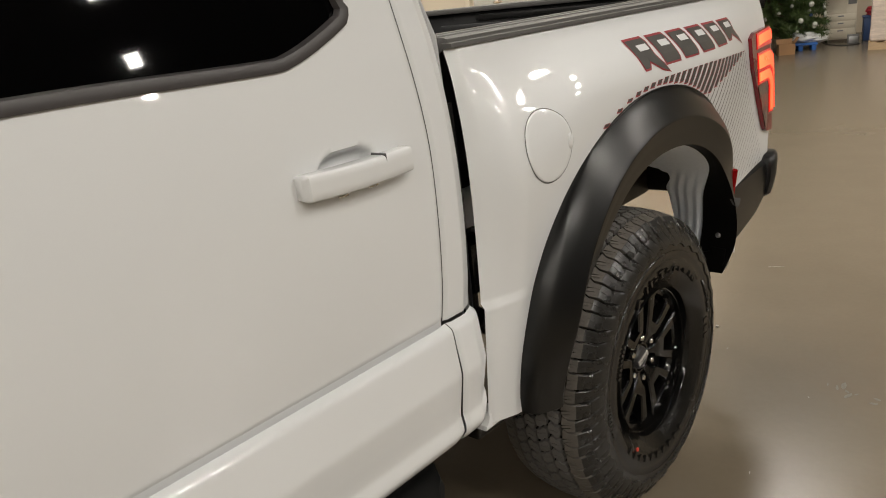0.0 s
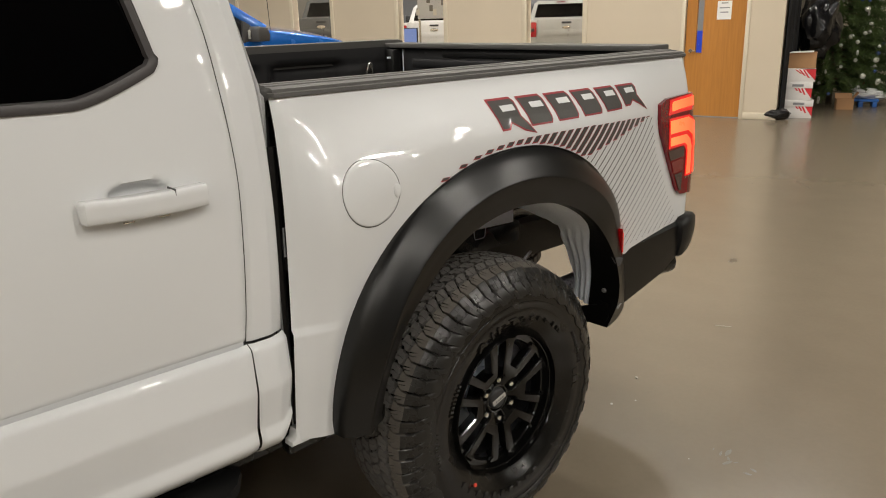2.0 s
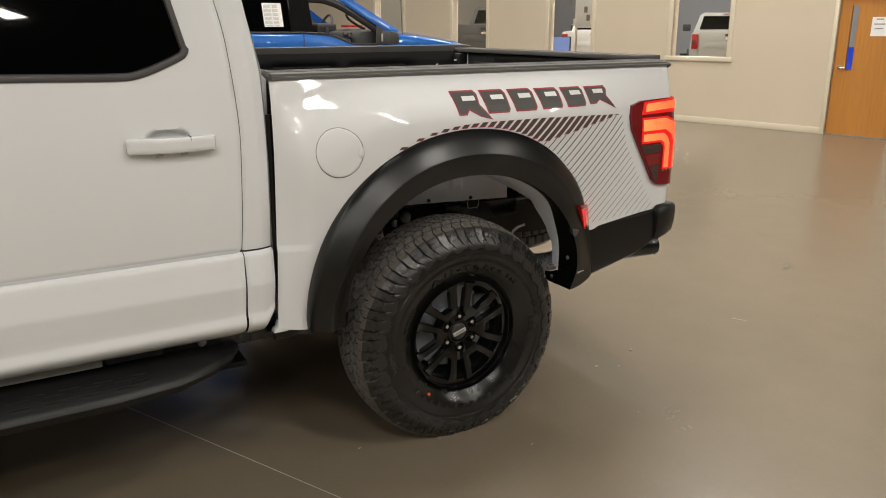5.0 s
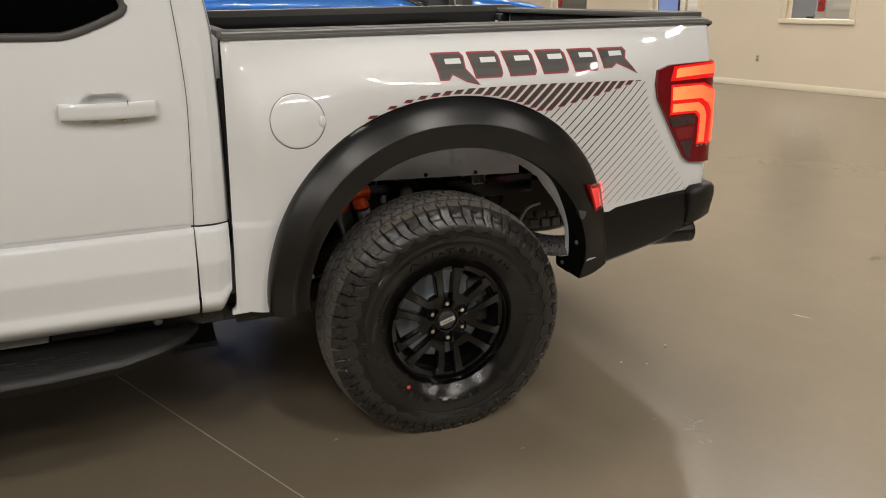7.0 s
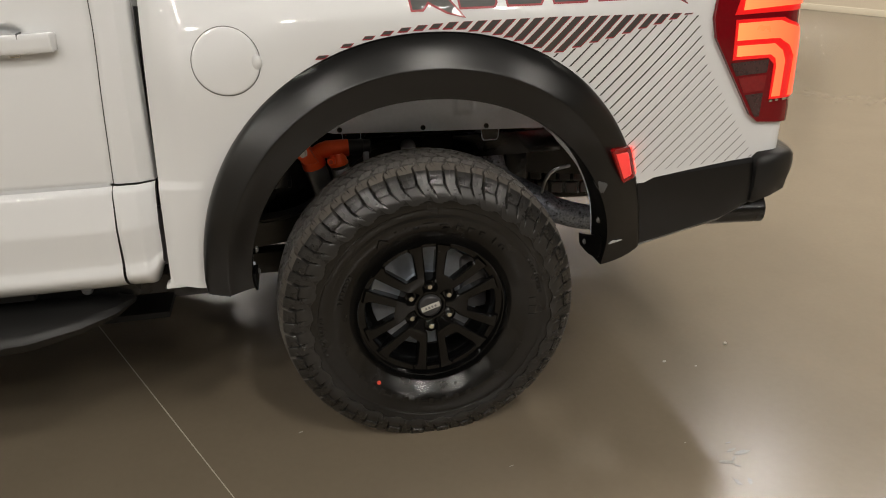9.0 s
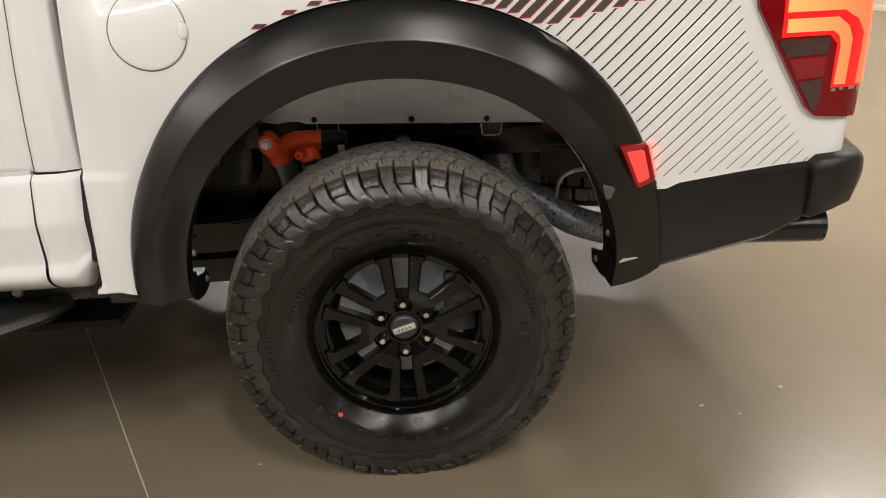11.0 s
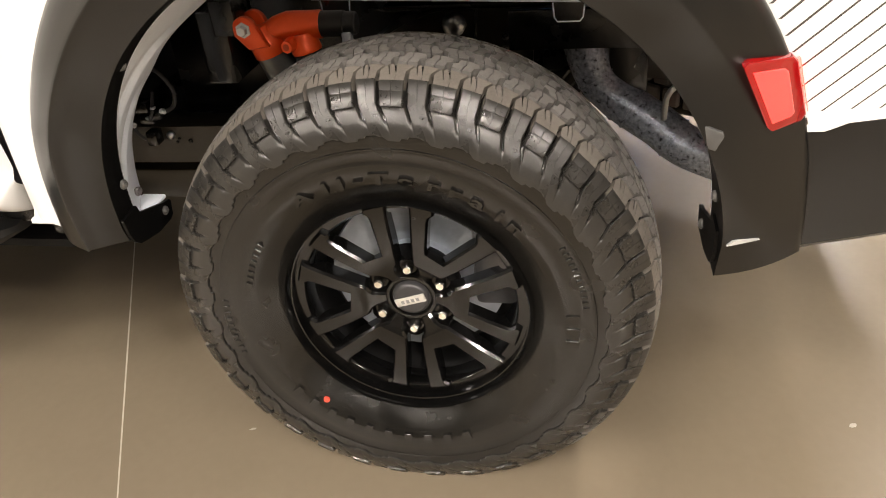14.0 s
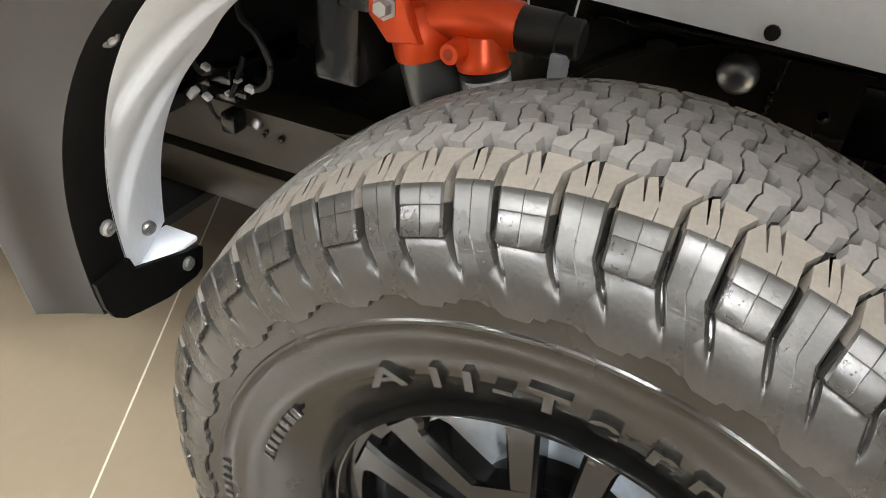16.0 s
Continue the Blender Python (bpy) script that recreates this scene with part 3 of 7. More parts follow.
low_door = rocker("door_lower_panel", CAB_FRONT, -0.842, "white lower door panel under the seam")
low_corner = rocker("rocker_corner", -0.8395, -0.735, "white cab corner below the seam")
# dark backing that puts shade behind the seams and in the cab-to-bed gap
bm = bmesh.new()
box(bm, CAB_FRONT, -0.74, 0.07, 0.09, 0.66, 1.47)
loft(bm, [[(door_edge(z) - 0.02, cab_y(-0.9, z) + 0.016, z), (door_edge(z) + 0.026, cab_y(-0.9, z) + 0.016, z)] for z in np.linspace(0.93, 1.96, 40)])
part("seam_backing", bm, SEAM, truck, smooth=0)
part("seam_strip", box(bmesh.new(), CAB_FRONT, -0.848, 0.036, 0.050, 0.895, 0.930), PAINT, truck, smooth=0)
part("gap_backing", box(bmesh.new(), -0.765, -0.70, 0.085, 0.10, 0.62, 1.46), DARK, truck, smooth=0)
bm = bmesh.new()
loft(bm, [[(x0 + 0.012 - 0.135 * max(0, z - 1.5), 0.055 + 0.3 * max(0, z - 1.45), z), (x0 + 0.012 - 0.135 * max(0, z - 1.5), 0.22 if z < 1 else 0.40, z)] for x0, z in ((-0.735, 0.62), (-0.74, 0.92), (-0.735, 1.2), (-0.735, 1.5), (-0.735, 1.97))])
part("cab_back", bm, PAINT, truck)
bm = bmesh.new()
prism(bm, [(-0.742, 1.355), (-0.708, 1.350), (-0.704, 1.474), (-0.716, 1.488), (-0.742, 1.488)], xz, 0.082, 0.16, 0.004)
part("bed_front_return", bm, mat("grey_primer_return", (0.40, 0.41, 0.41), 0.45, var=0.05, bump=0.02), truck, "grey primed end of the bed front")
part("gap_seal", tube(bmesh.new(), [(-0.722, 0.075, 0.62), (-0.715, 0.07, 0.92), (-0.708, 0.073, 1.25), (-0.706, 0.078, 1.36)], 0.013, 8), PLASTIC, truck, "black rubber strip in the cab gap")
part("gap_filler", box(bmesh.new(), -0.752, -0.728, 0.050, 0.075, 0.665, 0.835, 0.004), mat("grey_gap_strip", (0.11, 0.105, 0.115), 0.5, var=0.1), truck, "grey strip low in the cab gap")
part("bed_toe", prism(bmesh.new(), [(-0.752, 0.600), (-0.700, 0.600), (-0.700, 0.640), (-0.732, 0.640), (-0.740, 0.618), (-0.750, 0.611)], xz, 0.022, 0.060, 0.004), PAINT, truck, "white folded foot of the bed side")
part("roof", box(bmesh.new(), CAB_FRONT, -0.80, 0.22, 2 * MID - 0.22, 1.93, 1.985, 0.02), PAINT, truck)
part("cab_side", box(bmesh.new(), CAB_FRONT, -0.76, 2 * MID - 0.10, 2 * MID - 0.05, 0.62, 1.95, 0.01), PAINT, truck)
bm = bmesh.new()
box(bm, -0.80, -0.745, 0.12, 2 * MID - 0.12, 0.90, 1.47, 0.01)
part("cab_rear_wall", bm, PAINT, truck)
part("cab_underbody", box(bmesh.new(), -0.84, -0.80, 0.12, 2 * MID - 0.12, 0.62, 0.92, 0.004), FRAMEDULL, truck)
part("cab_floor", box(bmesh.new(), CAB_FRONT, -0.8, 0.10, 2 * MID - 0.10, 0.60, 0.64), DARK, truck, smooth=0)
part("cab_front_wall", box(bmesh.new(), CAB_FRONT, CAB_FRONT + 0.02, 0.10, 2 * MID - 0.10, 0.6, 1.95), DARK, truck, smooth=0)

# rear glass of the door and its rubber frame
bm = bmesh.new()
rows = []
for i in range(41):
    x = lerp(CAB_FRONT, -0.935, i / 40)
    z0 = glass_edge(x) - 0.012
    z1 = 1.91 if x < -1.0 else lerp(1.91, 1.60, smooth01(-1.0, -0.935, x))
    rows.append([(x, table(CZ, CY, lerp(z0, z1, k / 12)) + 0.012, lerp(z0, z1, k / 12)) for k in range(13)])
loft(bm, rows)
part("door_glass", bm, GLASS, truck, "dark tinted privacy glass", smooth=80)
bm = bmesh.new()
edge = [(x, glass_edge(x)) for x in np.linspace(CAB_FRONT, -1.2, 14)] + [(x, glass_edge(x)) for x in np.linspace(-1.18, -0.968, 22)]
edge += [(-0.960, 1.568), (-0.957, 1.576)] + [(-0.957 - 0.20 * (z - 1.57), z) for z in np.linspace(1.585, 1.90, 8)]
rows = []
for i, (x, z) in enumerate(edge):
    p, q = edge[max(i - 1, 0)], edge[min(i + 1, len(edge) - 1)]
    d = Vector((q[0] - p[0], q[1] - p[1])).normalized()
    nx, nz = d.y, -d.x
    w = 0.013 if z < 1.58 else 0.009
    rows.append([(x + nx * o, table(CZ, CY, z + nz * o) + dy, z + nz * o) for o, dy in ((-0.012, 0.010), (-0.009, -0.004), (0.002, -0.007), (w - 0.002, -0.004), (w - 0.001, 0.006))])
loft(bm, rows)
part("window_trim", bm, TRIM, truck, "dark grey rubber window trim")

# door handle over its cup
bm = bmesh.new()
rows = []
for i in range(41):
    x = lerp(-1.168, -0.902, i / 40)
    end = min(x + 1.168, -0.902 - x)
    o = math.sqrt(max(0.0, 1 - (1 - min(1.0, end / 0.007)) ** 2))
    zc = 1.2925 - 0.008 * (x + 1.03) - 0.0035 * math.cos((x + 1.03) / 0.135 * 1.5)
    h, out = 0.0195 + 0.0045 * o, 0.022 + 0.013 * o + 0.006 * math.cos((x + 1.03) / 0.133 * 1.4)
    yb = 0.036
    rows.append([(x, yb - out * sy, zc + h * sz) for sy, sz in ((0, -0.95), (0.72, -1), (0.90, -0.93), (0.985, -0.78), (1, -0.3), (1, 0.4), (0.985, 0.80), (0.90, 0.95), (0.72, 1), (0, 0.95))])
loft(bm, rows, True, True)
handle = part("door_handle", bm, PAINT, truck, "white body-coloured pull handle", smooth=50)
part("lock_seam", box(bmesh.new(), -0.9815, -0.9795, -0.004, 0.036, 1.300, 1.3165, 0.0005, seg=1), SEAM, handle)
for x in (-1.075, -1.0):
    part("drain_slot", box(bmesh.new(), x - 0.012, x + 0.012, 0.018, 0.024, 1.257, 1.262, 0.002), CHROME, handle)

# fuel door
bm = bmesh.new()
FX, FZ = -0.503, 1.229
rows = [[(FX + r * math.cos(a), side(FX + r * math.cos(a), FZ + r * math.sin(a)) - o, FZ + r * math.sin(a)) for a in (2 * math.pi * k / 48 for k in range(49))]
        for r, o in ((0.0, 0.0035), (0.02, 0.0035), (0.04, 0.0035), (0.07, 0.0035), (0.079, 0.0034), (0.082, 0.0026), (0.083, 0.0005))]
loft(bm, rows)
bmesh.ops.remove_doubles(bm, verts=bm.verts, dist=1e-5)
fuel = part("fuel_door", bm, PAINT, truck, "round white fuel filler door", smooth=60)
bm = bmesh.new()
rows = [[(FX + r * math.cos(a), side(FX + r * math.cos(a), FZ + r * math.sin(a)) - 0.0012, FZ + r * math.sin(a)) for a in (2 * math.pi * k / 64 for k in range(65))]
        for r in (0.0828, 0.0848)]
loft(bm, rows)
part("fuel_door_gap", bm, SEAM, fuel, smooth=0)
bm = bmesh.new()
bmesh.ops.create_uvsphere(bm, u_segments=14, v_segments=8, radius=1.0, matrix=Matrix.LocRotScale((FX + 0.075, side(FX + 0.075, FZ) - 0.001, FZ - 0.003), None, (0.013, 0.007, 0.020)))
part("finger_pull", bm, PAINT, fuel, smooth=80)


# ---- wheel flare ----
LIPZ = [0.58, 0.62, 0.66, 0.74, 0.82, 0.90, 0.98, 1.15]
LIPY = [-0.034, -0.040, -0.047, -0.061, -0.074, -0.086, -0.096, -0.098]
RIMY = [0.018, 0.010, 0.004, -0.012, -0.026, -0.042, -0.056, -0.060]


def inner_step(x, z):
    """The rear leg's flange reaches deeper in before the liner begins."""
    return 0.045 * smooth01(1.02, 0.84, z) if x > 0 else 0.0


def leg(x, z):
    """How far the flare's belly stands out: the front leg draws in towards its foot."""
    return lerp(0.62, 1.0, smooth01(0.58, 0.86, z)) if x < 0 else lerp(0.86, 1.0, smooth01(0.58, 0.8, z))


def flare():
    bm = bmesh.new()
    # (k across from the body to the lip, y)
    prof = [(1.0, None, 0.004), (1.0, None, -0.006), (0.97, -0.058, 0), (0.90, -0.070, 0), (0.80, -0.083, 0), (0.70, -0.094, 0), (0.60, -0.104, 0), (0.54, -0.1105, 0), (0.500, -0.1145, 0), (0.484, -0.1157, 0), (0.468, -0.1153, 0),
            (0.30, -0.111, 0), (0.20, -0.107, 0), (0.05, "lip", -0.002), (0.01, "lip", 0.0), (0.0, "lip", 0.004), (0.0, "mid", 0), (0.0, "rim", 0)]
    lines = []
    for k, y, o in prof:
        line = []
        pts = arch(k)
        zf = 0.604 if k < 0.5 else 0.600
        pts = [(pts[0][0] + 0.004, zf), *pts[1:-1], (pts[-1][0], lerp(0.557, 0.598, k ** 1.7))]
        for x, z in pts:
            lip, rim = table(LIPZ, LIPY, z), table(LIPZ, RIMY, z) + inner_step(x, z)
            f = leg(x, z)
            if y is None:
                yy = side(x, max(z, 0.62)) + o
            elif y == "lip":
                yy = lip + o
            elif y == "mid":
                yy = (lip + rim) / 2
            elif y == "rim":
                yy = rim
            elif k <= 0.30:
                yy = lerp(lip, -0.1153 * f, (k - 0.05) / 0.418)
            else:
                yy = y * f
            if x > 0 and 0 < k < 0.99:
                flat = smooth01(1.12, 0.86, z)
                yy = lerp(yy, lerp(table([0.56, 0.60, 0.65, 0.72, 0.80], [-0.030, -0.048, -0.070, -0.085, -0.092], z), side(x, max(z, 0.80)) - 0.006, k ** 1.15), flat)
            line.append((x, yy, z))
        lines.append(line)
    rows = list(zip(*lines[:-3]))
    loft(bm, rows)
    for r in (rows[0], rows[-1]):
        bm.faces.new([bm.verts.new(p) for p in r])
    bmesh.ops.remove_doubles(bm, verts=bm.verts, dist=1e-5)
    f = part("wheel_flare", bm, SATIN, truck, "satin black plastic wheel arch flare", smooth=50)
    part("flare_return", loft(bmesh.new(), list(zip(*lines[-4:]))), RETURNBLACK, f, "deep black return flange inside the flare", smooth=50)
    return f


fl = flare()
def screw(x, y, z, rz, parent, r=0.009):
    """A pan-head screw whose head looks along the y axis turned by rz."""
    bm = revolve(bmesh.new(), [(0.0, -0.005), (0.3 * r, -0.005), (0.35 * r, -0.003), (0.7 * r, -0.0045), (r, -0.002), (r, 0.002)], 12, (0, 0, 0))
    for turn in (20, 110):
        box(bm, -0.55 * r, 0.55 * r, -0.0056, -0.0046, -0.10 * r, 0.10 * r, m=Matrix.Rotation(radians(turn), 4, "Y"))
    return part("screw", bm, SCREW, parent, m=pose(x, y, z, 0, 0, rz))


# feet of the flare: hooks that hold the liner
for sx, xf, tip, rise in ((1, -0.502, 0.114, 0.0), (-1, 0.522, 0.138, -0.012)):
    outline = [(-0.0445, 0.650), (-0.039, 0.615), (-0.030, 0.597), (-0.016, 0.586), (0.006, 0.580), (0.050, 0.571), (tip - 0.016, 0.572), (tip - 0.004, 0.578),
               (tip + 0.001, 0.606), (tip - 0.004, 0.611), (tip - 0.03, 0.616), (0.024, 0.634), (0.010, 0.638), (0.004, 0.655)]
    outline = [(y, z + (rise if z < 0.63 else 0)) for y, z in outline]
    bm = prism(bmesh.new(), outline, lambda a, c, d: (d, a, c), xf - 0.003, xf + 0.003)
    part("flare_foot", bm, RETURNBLACK, fl, "deep black hooked foot of the flare", smooth=0)
    screw(xf + sx * 0.004, 0.086, 0.599 + rise, 90 * sx, fl)
for x, y, z, r in ((-0.489, -0.024, 0.714, 90), (-0.394, -0.067, 0.945, 65), (-0.525, 0.060, 0.655, 75), (0.516, -0.02, 0.70, -80), (0.415, -0.067, 0.945, -65)):
    screw(x, y, z, r, fl)
# pale end tab of the liner, folded round the flare's edge
part("liner_tab", prism(bmesh.new(), [(0.468, 0.846), (0.474, 0.848), (0.502, 0.842), (0.504, 0.836), (0.495, 0.812), (0.486, 0.813)], lambda a, b, d: (a, d - 0.5 * (a - 0.486), b), -0.093, -0.085, 0.002), mat("grey_tab", (0.07, 0.07, 0.07), 0.4), fl, "grey folded tab of the wheel liner")
# bright moulded notch in the flare's tail
bm = prism(bmesh.new(), [(0.533, 0.638), (0.541, 0.6455), (0.550, 0.646), (0.584, 0.6405)], lambda a, b, d: (a, d + 0.35 * (a - 0.533), b), -0.0695, -0.045)
part("flare_notch", bm, mat("grey_notch", (0.4, 0.4, 0.4), 0.4), fl)

# painted inner wheelhouse: a liner round the arch that widens into a tub over the wheel, and the tub's inner wall
bm = bmesh.new()
rows = []
for x, z in arch(-0.004, 140):
    z = max(z, 0.622)
    rear = x > 0
    deep = table([0.60, 0.86, 0.94, 1.03], [0.150 if rear else 0.117, 0.150 if rear else 0.117, 0.115, 0.372], z)
    slant = table([0.60, 0.66, 0.74, 0.82, 0.90, 0.97], [0.48, 0.45, 0.38, 0.26, 0.07, 0.0], z)
    start = table(LIPZ, RIMY, z) - 0.002 + inner_step(x, z)
    row = []
    for t in np.linspace(0, 1, 21):
        y = lerp(start, deep, t)
        if rear:
            rib = 0.005 * math.sin((y - start) * 2 * math.pi / 0.034) * smooth01(1.02, 0.94, z) * smooth01(0, 0.1, t)
        else:
            rib = 0.0
            for at_z, tall in ((0.76, 1.0), (0.90, 1.3)):
                s_ = z - at_z - 0.17 * (t - 0.5)
                rib += 0.0075 * tall * smooth01(-0.012, 0.004, s_) * smooth01(0.085, 0.01, s_) * smooth01(0.02, 0.2, t) * smooth01(1.0, 0.82, t)
        row.append((x + math.copysign((y - start) * slant + rib, x), y, z))
    rows.append(row)
loft(bm, rows)
house = part("wheelhouse_band", bm, INNER, truck, "pale primed wheelhouse panel with pressed ribs", smooth=60)
part("liner_ledge", box(bmesh.new(), -0.556, -0.506, 0.020, 0.116, 0.612, 0.620, 0.003), INNER, truck)
bm = bmesh.new()
rows = []
for i in range(121):
    x = lerp(-0.445, 0.46, i / 120)
    top = 1.12
    low = 0.925 - 0.043 * (x + 0.214)
    scallop = 0.007 * abs(math.sin((x + 0.5) * 34)) * smooth01(-0.22, -0.26, x)
    low = low + scallop - 0.004 * smooth01(-0.30, -0.42, x)
    rib = max(smooth01(0.034, 0.020, abs(x - 0.19)), 0.6 * smooth01(0.034, 0.020, abs(x + 0.11)))
    rows.append([(x, 0.360 + 0.008 * t - 0.014 * rib * smooth01(0.24, 0.32, t), lerp(low, top, t)) for t in np.linspace(0, 1, 25)])
loft(bm, rows)
panel = part("wheelhouse_wall", bm, INNER, truck, "pale primed inner wall with bolt holes", smooth=60)
# black discs stand in for the dark of the bolt holes
for x in (-0.213, 0.055, 0.266):
    part("hole_plug", revolve(bmesh.new(), [(0.0, -0.002), (0.008, -0.002), (0.0085, 0.002)], 12, (x, 0.359, 0.937 - 0.043 * (x + 0.214))), PLASTIC, panel)
for x in (-0.177, 0.279):
    bm = bmesh.new()
    zt = 0.925 - 0.043 * (x + 0.214)
    prism(bm, [(x - 0.030, zt), (x + 0.030, zt), (x + 0.027, zt - 0.028), (x + 0.021, zt - 0.036), (x - 0.021, zt - 0.036), (x - 0.027, zt - 0.028)], xz, 0.362, 0.366)
    t = part("clip_tab", bm, FRAME, panel)
    part("tab_hem", tube(bmesh.new(), [(x - 0.030, 0.360, zt), (x - 0.027, 0.360, zt - 0.028), (x - 0.021, 0.360, zt - 0.036), (x + 0.021, 0.360, zt - 0.036), (x + 0.027, 0.360, zt - 0.028), (x + 0.030, 0.360, zt)], 0.0015, 5), INNER, t)

# ---- tail lamp, wrapped round the corner ----
TAIL = [(0.838, 1.318), (0.900, 1.334), (1.10, 1.340), (1.125, 1.336), (1.136, 1.20), (1.128, 1.06), (1.104, 0.955), (1.01, 0.962), (0.983, 0.985), (0.840, 1.215), (0.829, 1.27)]


def skin(x, z, off):
    """A point off metres outside the bed's skin, turning round the tail's corner past x 1.075."""
    if x <= 1.075:
        return (x, side(x, z) - off, z)
    y0 = side(1.075, z)
    t = min(1.0, (x - 1.075) / 0.062) * math.pi / 2
    r = 0.05 + off
    return (1.075 + r * math.sin(t), y0 + 0.05 - r * math.cos(t), z)


def decal(bm, pts, off, step=0.03, thick=0.0):
    """A flat outline in x and z laid on the bed's skin; thick adds edges down to the skin."""
    sub = bmesh.new()
    sub.faces.new([sub.verts.new((x, 0, z)) for x, z in pts])
    x0, x1 = min(p[0] for p in pts), max(p[0] for p in pts)
    z0, z1 = min(p[1] for p in pts), max(p[1] for p in pts)
    for lo, hi, axis in ((x0, x1, 0), (z0, z1, 2)):
        n = int((hi - lo) / step)
        for k in range(1, n + 1):
            c = [0, 0, 0]
            c[axis] = lo + (hi - lo) * k / (n + 1)
            nn = [0, 0, 0]
            nn[axis] = 1
            bmesh.ops.bisect_plane(sub, geom=sub.verts[:] + sub.edges[:] + sub.faces[:], plane_co=c, plane_no=nn)
    if thick:
        ext = bmesh.ops.extrude_face_region(sub, geom=sub.faces[:])
        low = {v for v in sub.verts} - {v for v in ext["geom"] if isinstance(v, bmesh.types.BMVert)}
    else:
        low = set()
    for v in sub.verts:
        v.co = Vector(skin(v.co.x, v.co.z, off - (thick if v in low else 0)))
    me = bpy.data.meshes.new("scrap")
    sub.to_mesh(me)
    sub.free()
    bm.from_mesh(me)
    bpy.data.meshes.remove(me)
    return bm


lamp = part("tail_lamp", decal(bmesh.new(), TAIL, 0.014, 0.02, 0.016), LAMPRED, truck, "lit red tail lamp in a dark red lens", smooth=40)


def lamp_piece(name, pts, off, material, thick=0.004, label=""):
    return part(name, decal(bmesh.new(), pts, off, 0.015, thick), material, lamp, label, smooth=40)


lamp_piece("light_bar_surround", [(0.895, 1.275), (0.915, 1.328), (1.135, 1.340), (1.135, 1.285), (1.08, 1.278)], 0.0165, GLOWEDGE, 0.003)
lamp_piece("light_bar", [(0.922, 1.287), (0.926, 1.313), (0.936, 1.320), (1.132, 1.330), (1.132, 1.300), (1.11, 1.296)], 0.019, GLOW, 0.003, "glowing orange-red light bar")
lamp_piece("hook_surround", [(0.900, 1.150), (0.900, 1.262), (1.06, 1.262), (1.11, 1.235), (1.137, 1.19), (1.130, 1.030), (1.038, 1.028), (1.040, 1.13), (1.020, 1.150)], 0.0165, GLOWEDGE, 0.003)
lamp_piece("outer_hook", [(0.908, 1.205), (0.908, 1.252), (1.05, 1.254), (1.10, 1.232), (1.128, 1.190), (1.122, 1.036), (1.090, 1.036), (1.094, 1.150), (1.080, 1.185), (1.050, 1.205)], 0.019, GLOW, 0.003, "glowing orange-red light hook")
lamp_piece("inner_hook", [(0.911, 1.160), (0.911, 1.190), (1.035, 1.190), (1.062, 1.170), (1.074, 1.140), (1.071, 1.036), (1.044, 1.036), (1.048, 1.125), (1.042, 1.148), (1.025, 1.160)], 0.019, GLOW, 0.003, "glowing orange-red light hook")
lamp_piece("reflector", [(0.895, 1.142), (1.022, 1.146), (1.020, 1.108), (0.918, 1.104)], 0.0165, LAMPDARK, 0.003)
lamp_piece("reflector_red", [(0.925, 1.098), (1.020, 1.102), (1.016, 1.055), (0.950, 1.052)], 0.0165, mat("red_reflector", (0.22, 0.006, 0.01), 0.15, var=0.2, coat=1.0), 0.003)
lamp_piece("reflector", [(0.955, 1.046), (1.016, 1.049), (1.012, 0.978), (0.997, 0.978)], 0.0165, LAMPDARK, 0.003)
for x, z in ((1.045, 1.022), (1.065, 1.024), (1.085, 1.025), (1.10, 1.023)):
    lamp_piece("lens_glint", [(x - 0.006, z - 0.003), (x + 0.006, z - 0.002), (x + 0.005, z + 0.004), (x - 0.005, z + 0.004)], 0.0165, CHROME, 0.003)

# side marker in the flare's tail
def face_y(x):
    return lerp(-0.083, -0.008, (x - 0.515) / 0.115)


MK = [(0.520, 0.928), (0.527, 0.933), (0.592, 0.926), (0.601, 0.918), (0.629, 0.832), (0.622, 0.823), (0.578, 0.819), (0.569, 0.827)]
bm = prism(bmesh.new(), MK, lambda a, b, d: (a, face_y(a) + d, b), -0.006, 0.05, 0.003)
marker = part("side_marker", bm, mat("red_marker_lens", (0.16, 0.002, 0.003), 0.1, var=0.05, coat=0.6, emit=(1, 0.010, 0.01), power=0.06), truck, "glowing red side marker lamp")
part("marker_core", prism(bmesh.new(), [(0.534, 0.918), (0.581, 0.913), (0.588, 0.907), (0.608, 0.842), (0.603, 0.836), (0.575, 0.833)], lambda a, b, d: (a, face_y(a) + d, b), -0.009, 0.0, 0.002), MARKER, marker)
# strip added beside the lens to throw its red glow on the bed
part("marker_side", prism(bmesh.new(), [(0.6035, 0.920), (0.6305, 0.834), (0.6320, 0.834), (0.6050, 0.920)], lambda a, b, d: (a, face_y(a) + d, b), -0.001, 0.03), mat("marker_side_glow", (0.8, 0.02, 0.02), 0.3, var=0.0, bump=0.0, emit=(1.0, 0.02, 0.015), power=7.0), marker)

part("marker_ledge", prism(bmesh.new(), [(0.574, 0.817), (0.632, 0.824), (0.636, 0.814), (0.628, 0.809), (0.584, 0.803), (0.579, 0.806)], lambda a, b, d: (a, face_y(a) + d, b), -0.004, 0.04, 0.002), LAMPDARK, marker, "smoked clear ledge under the marker lens")


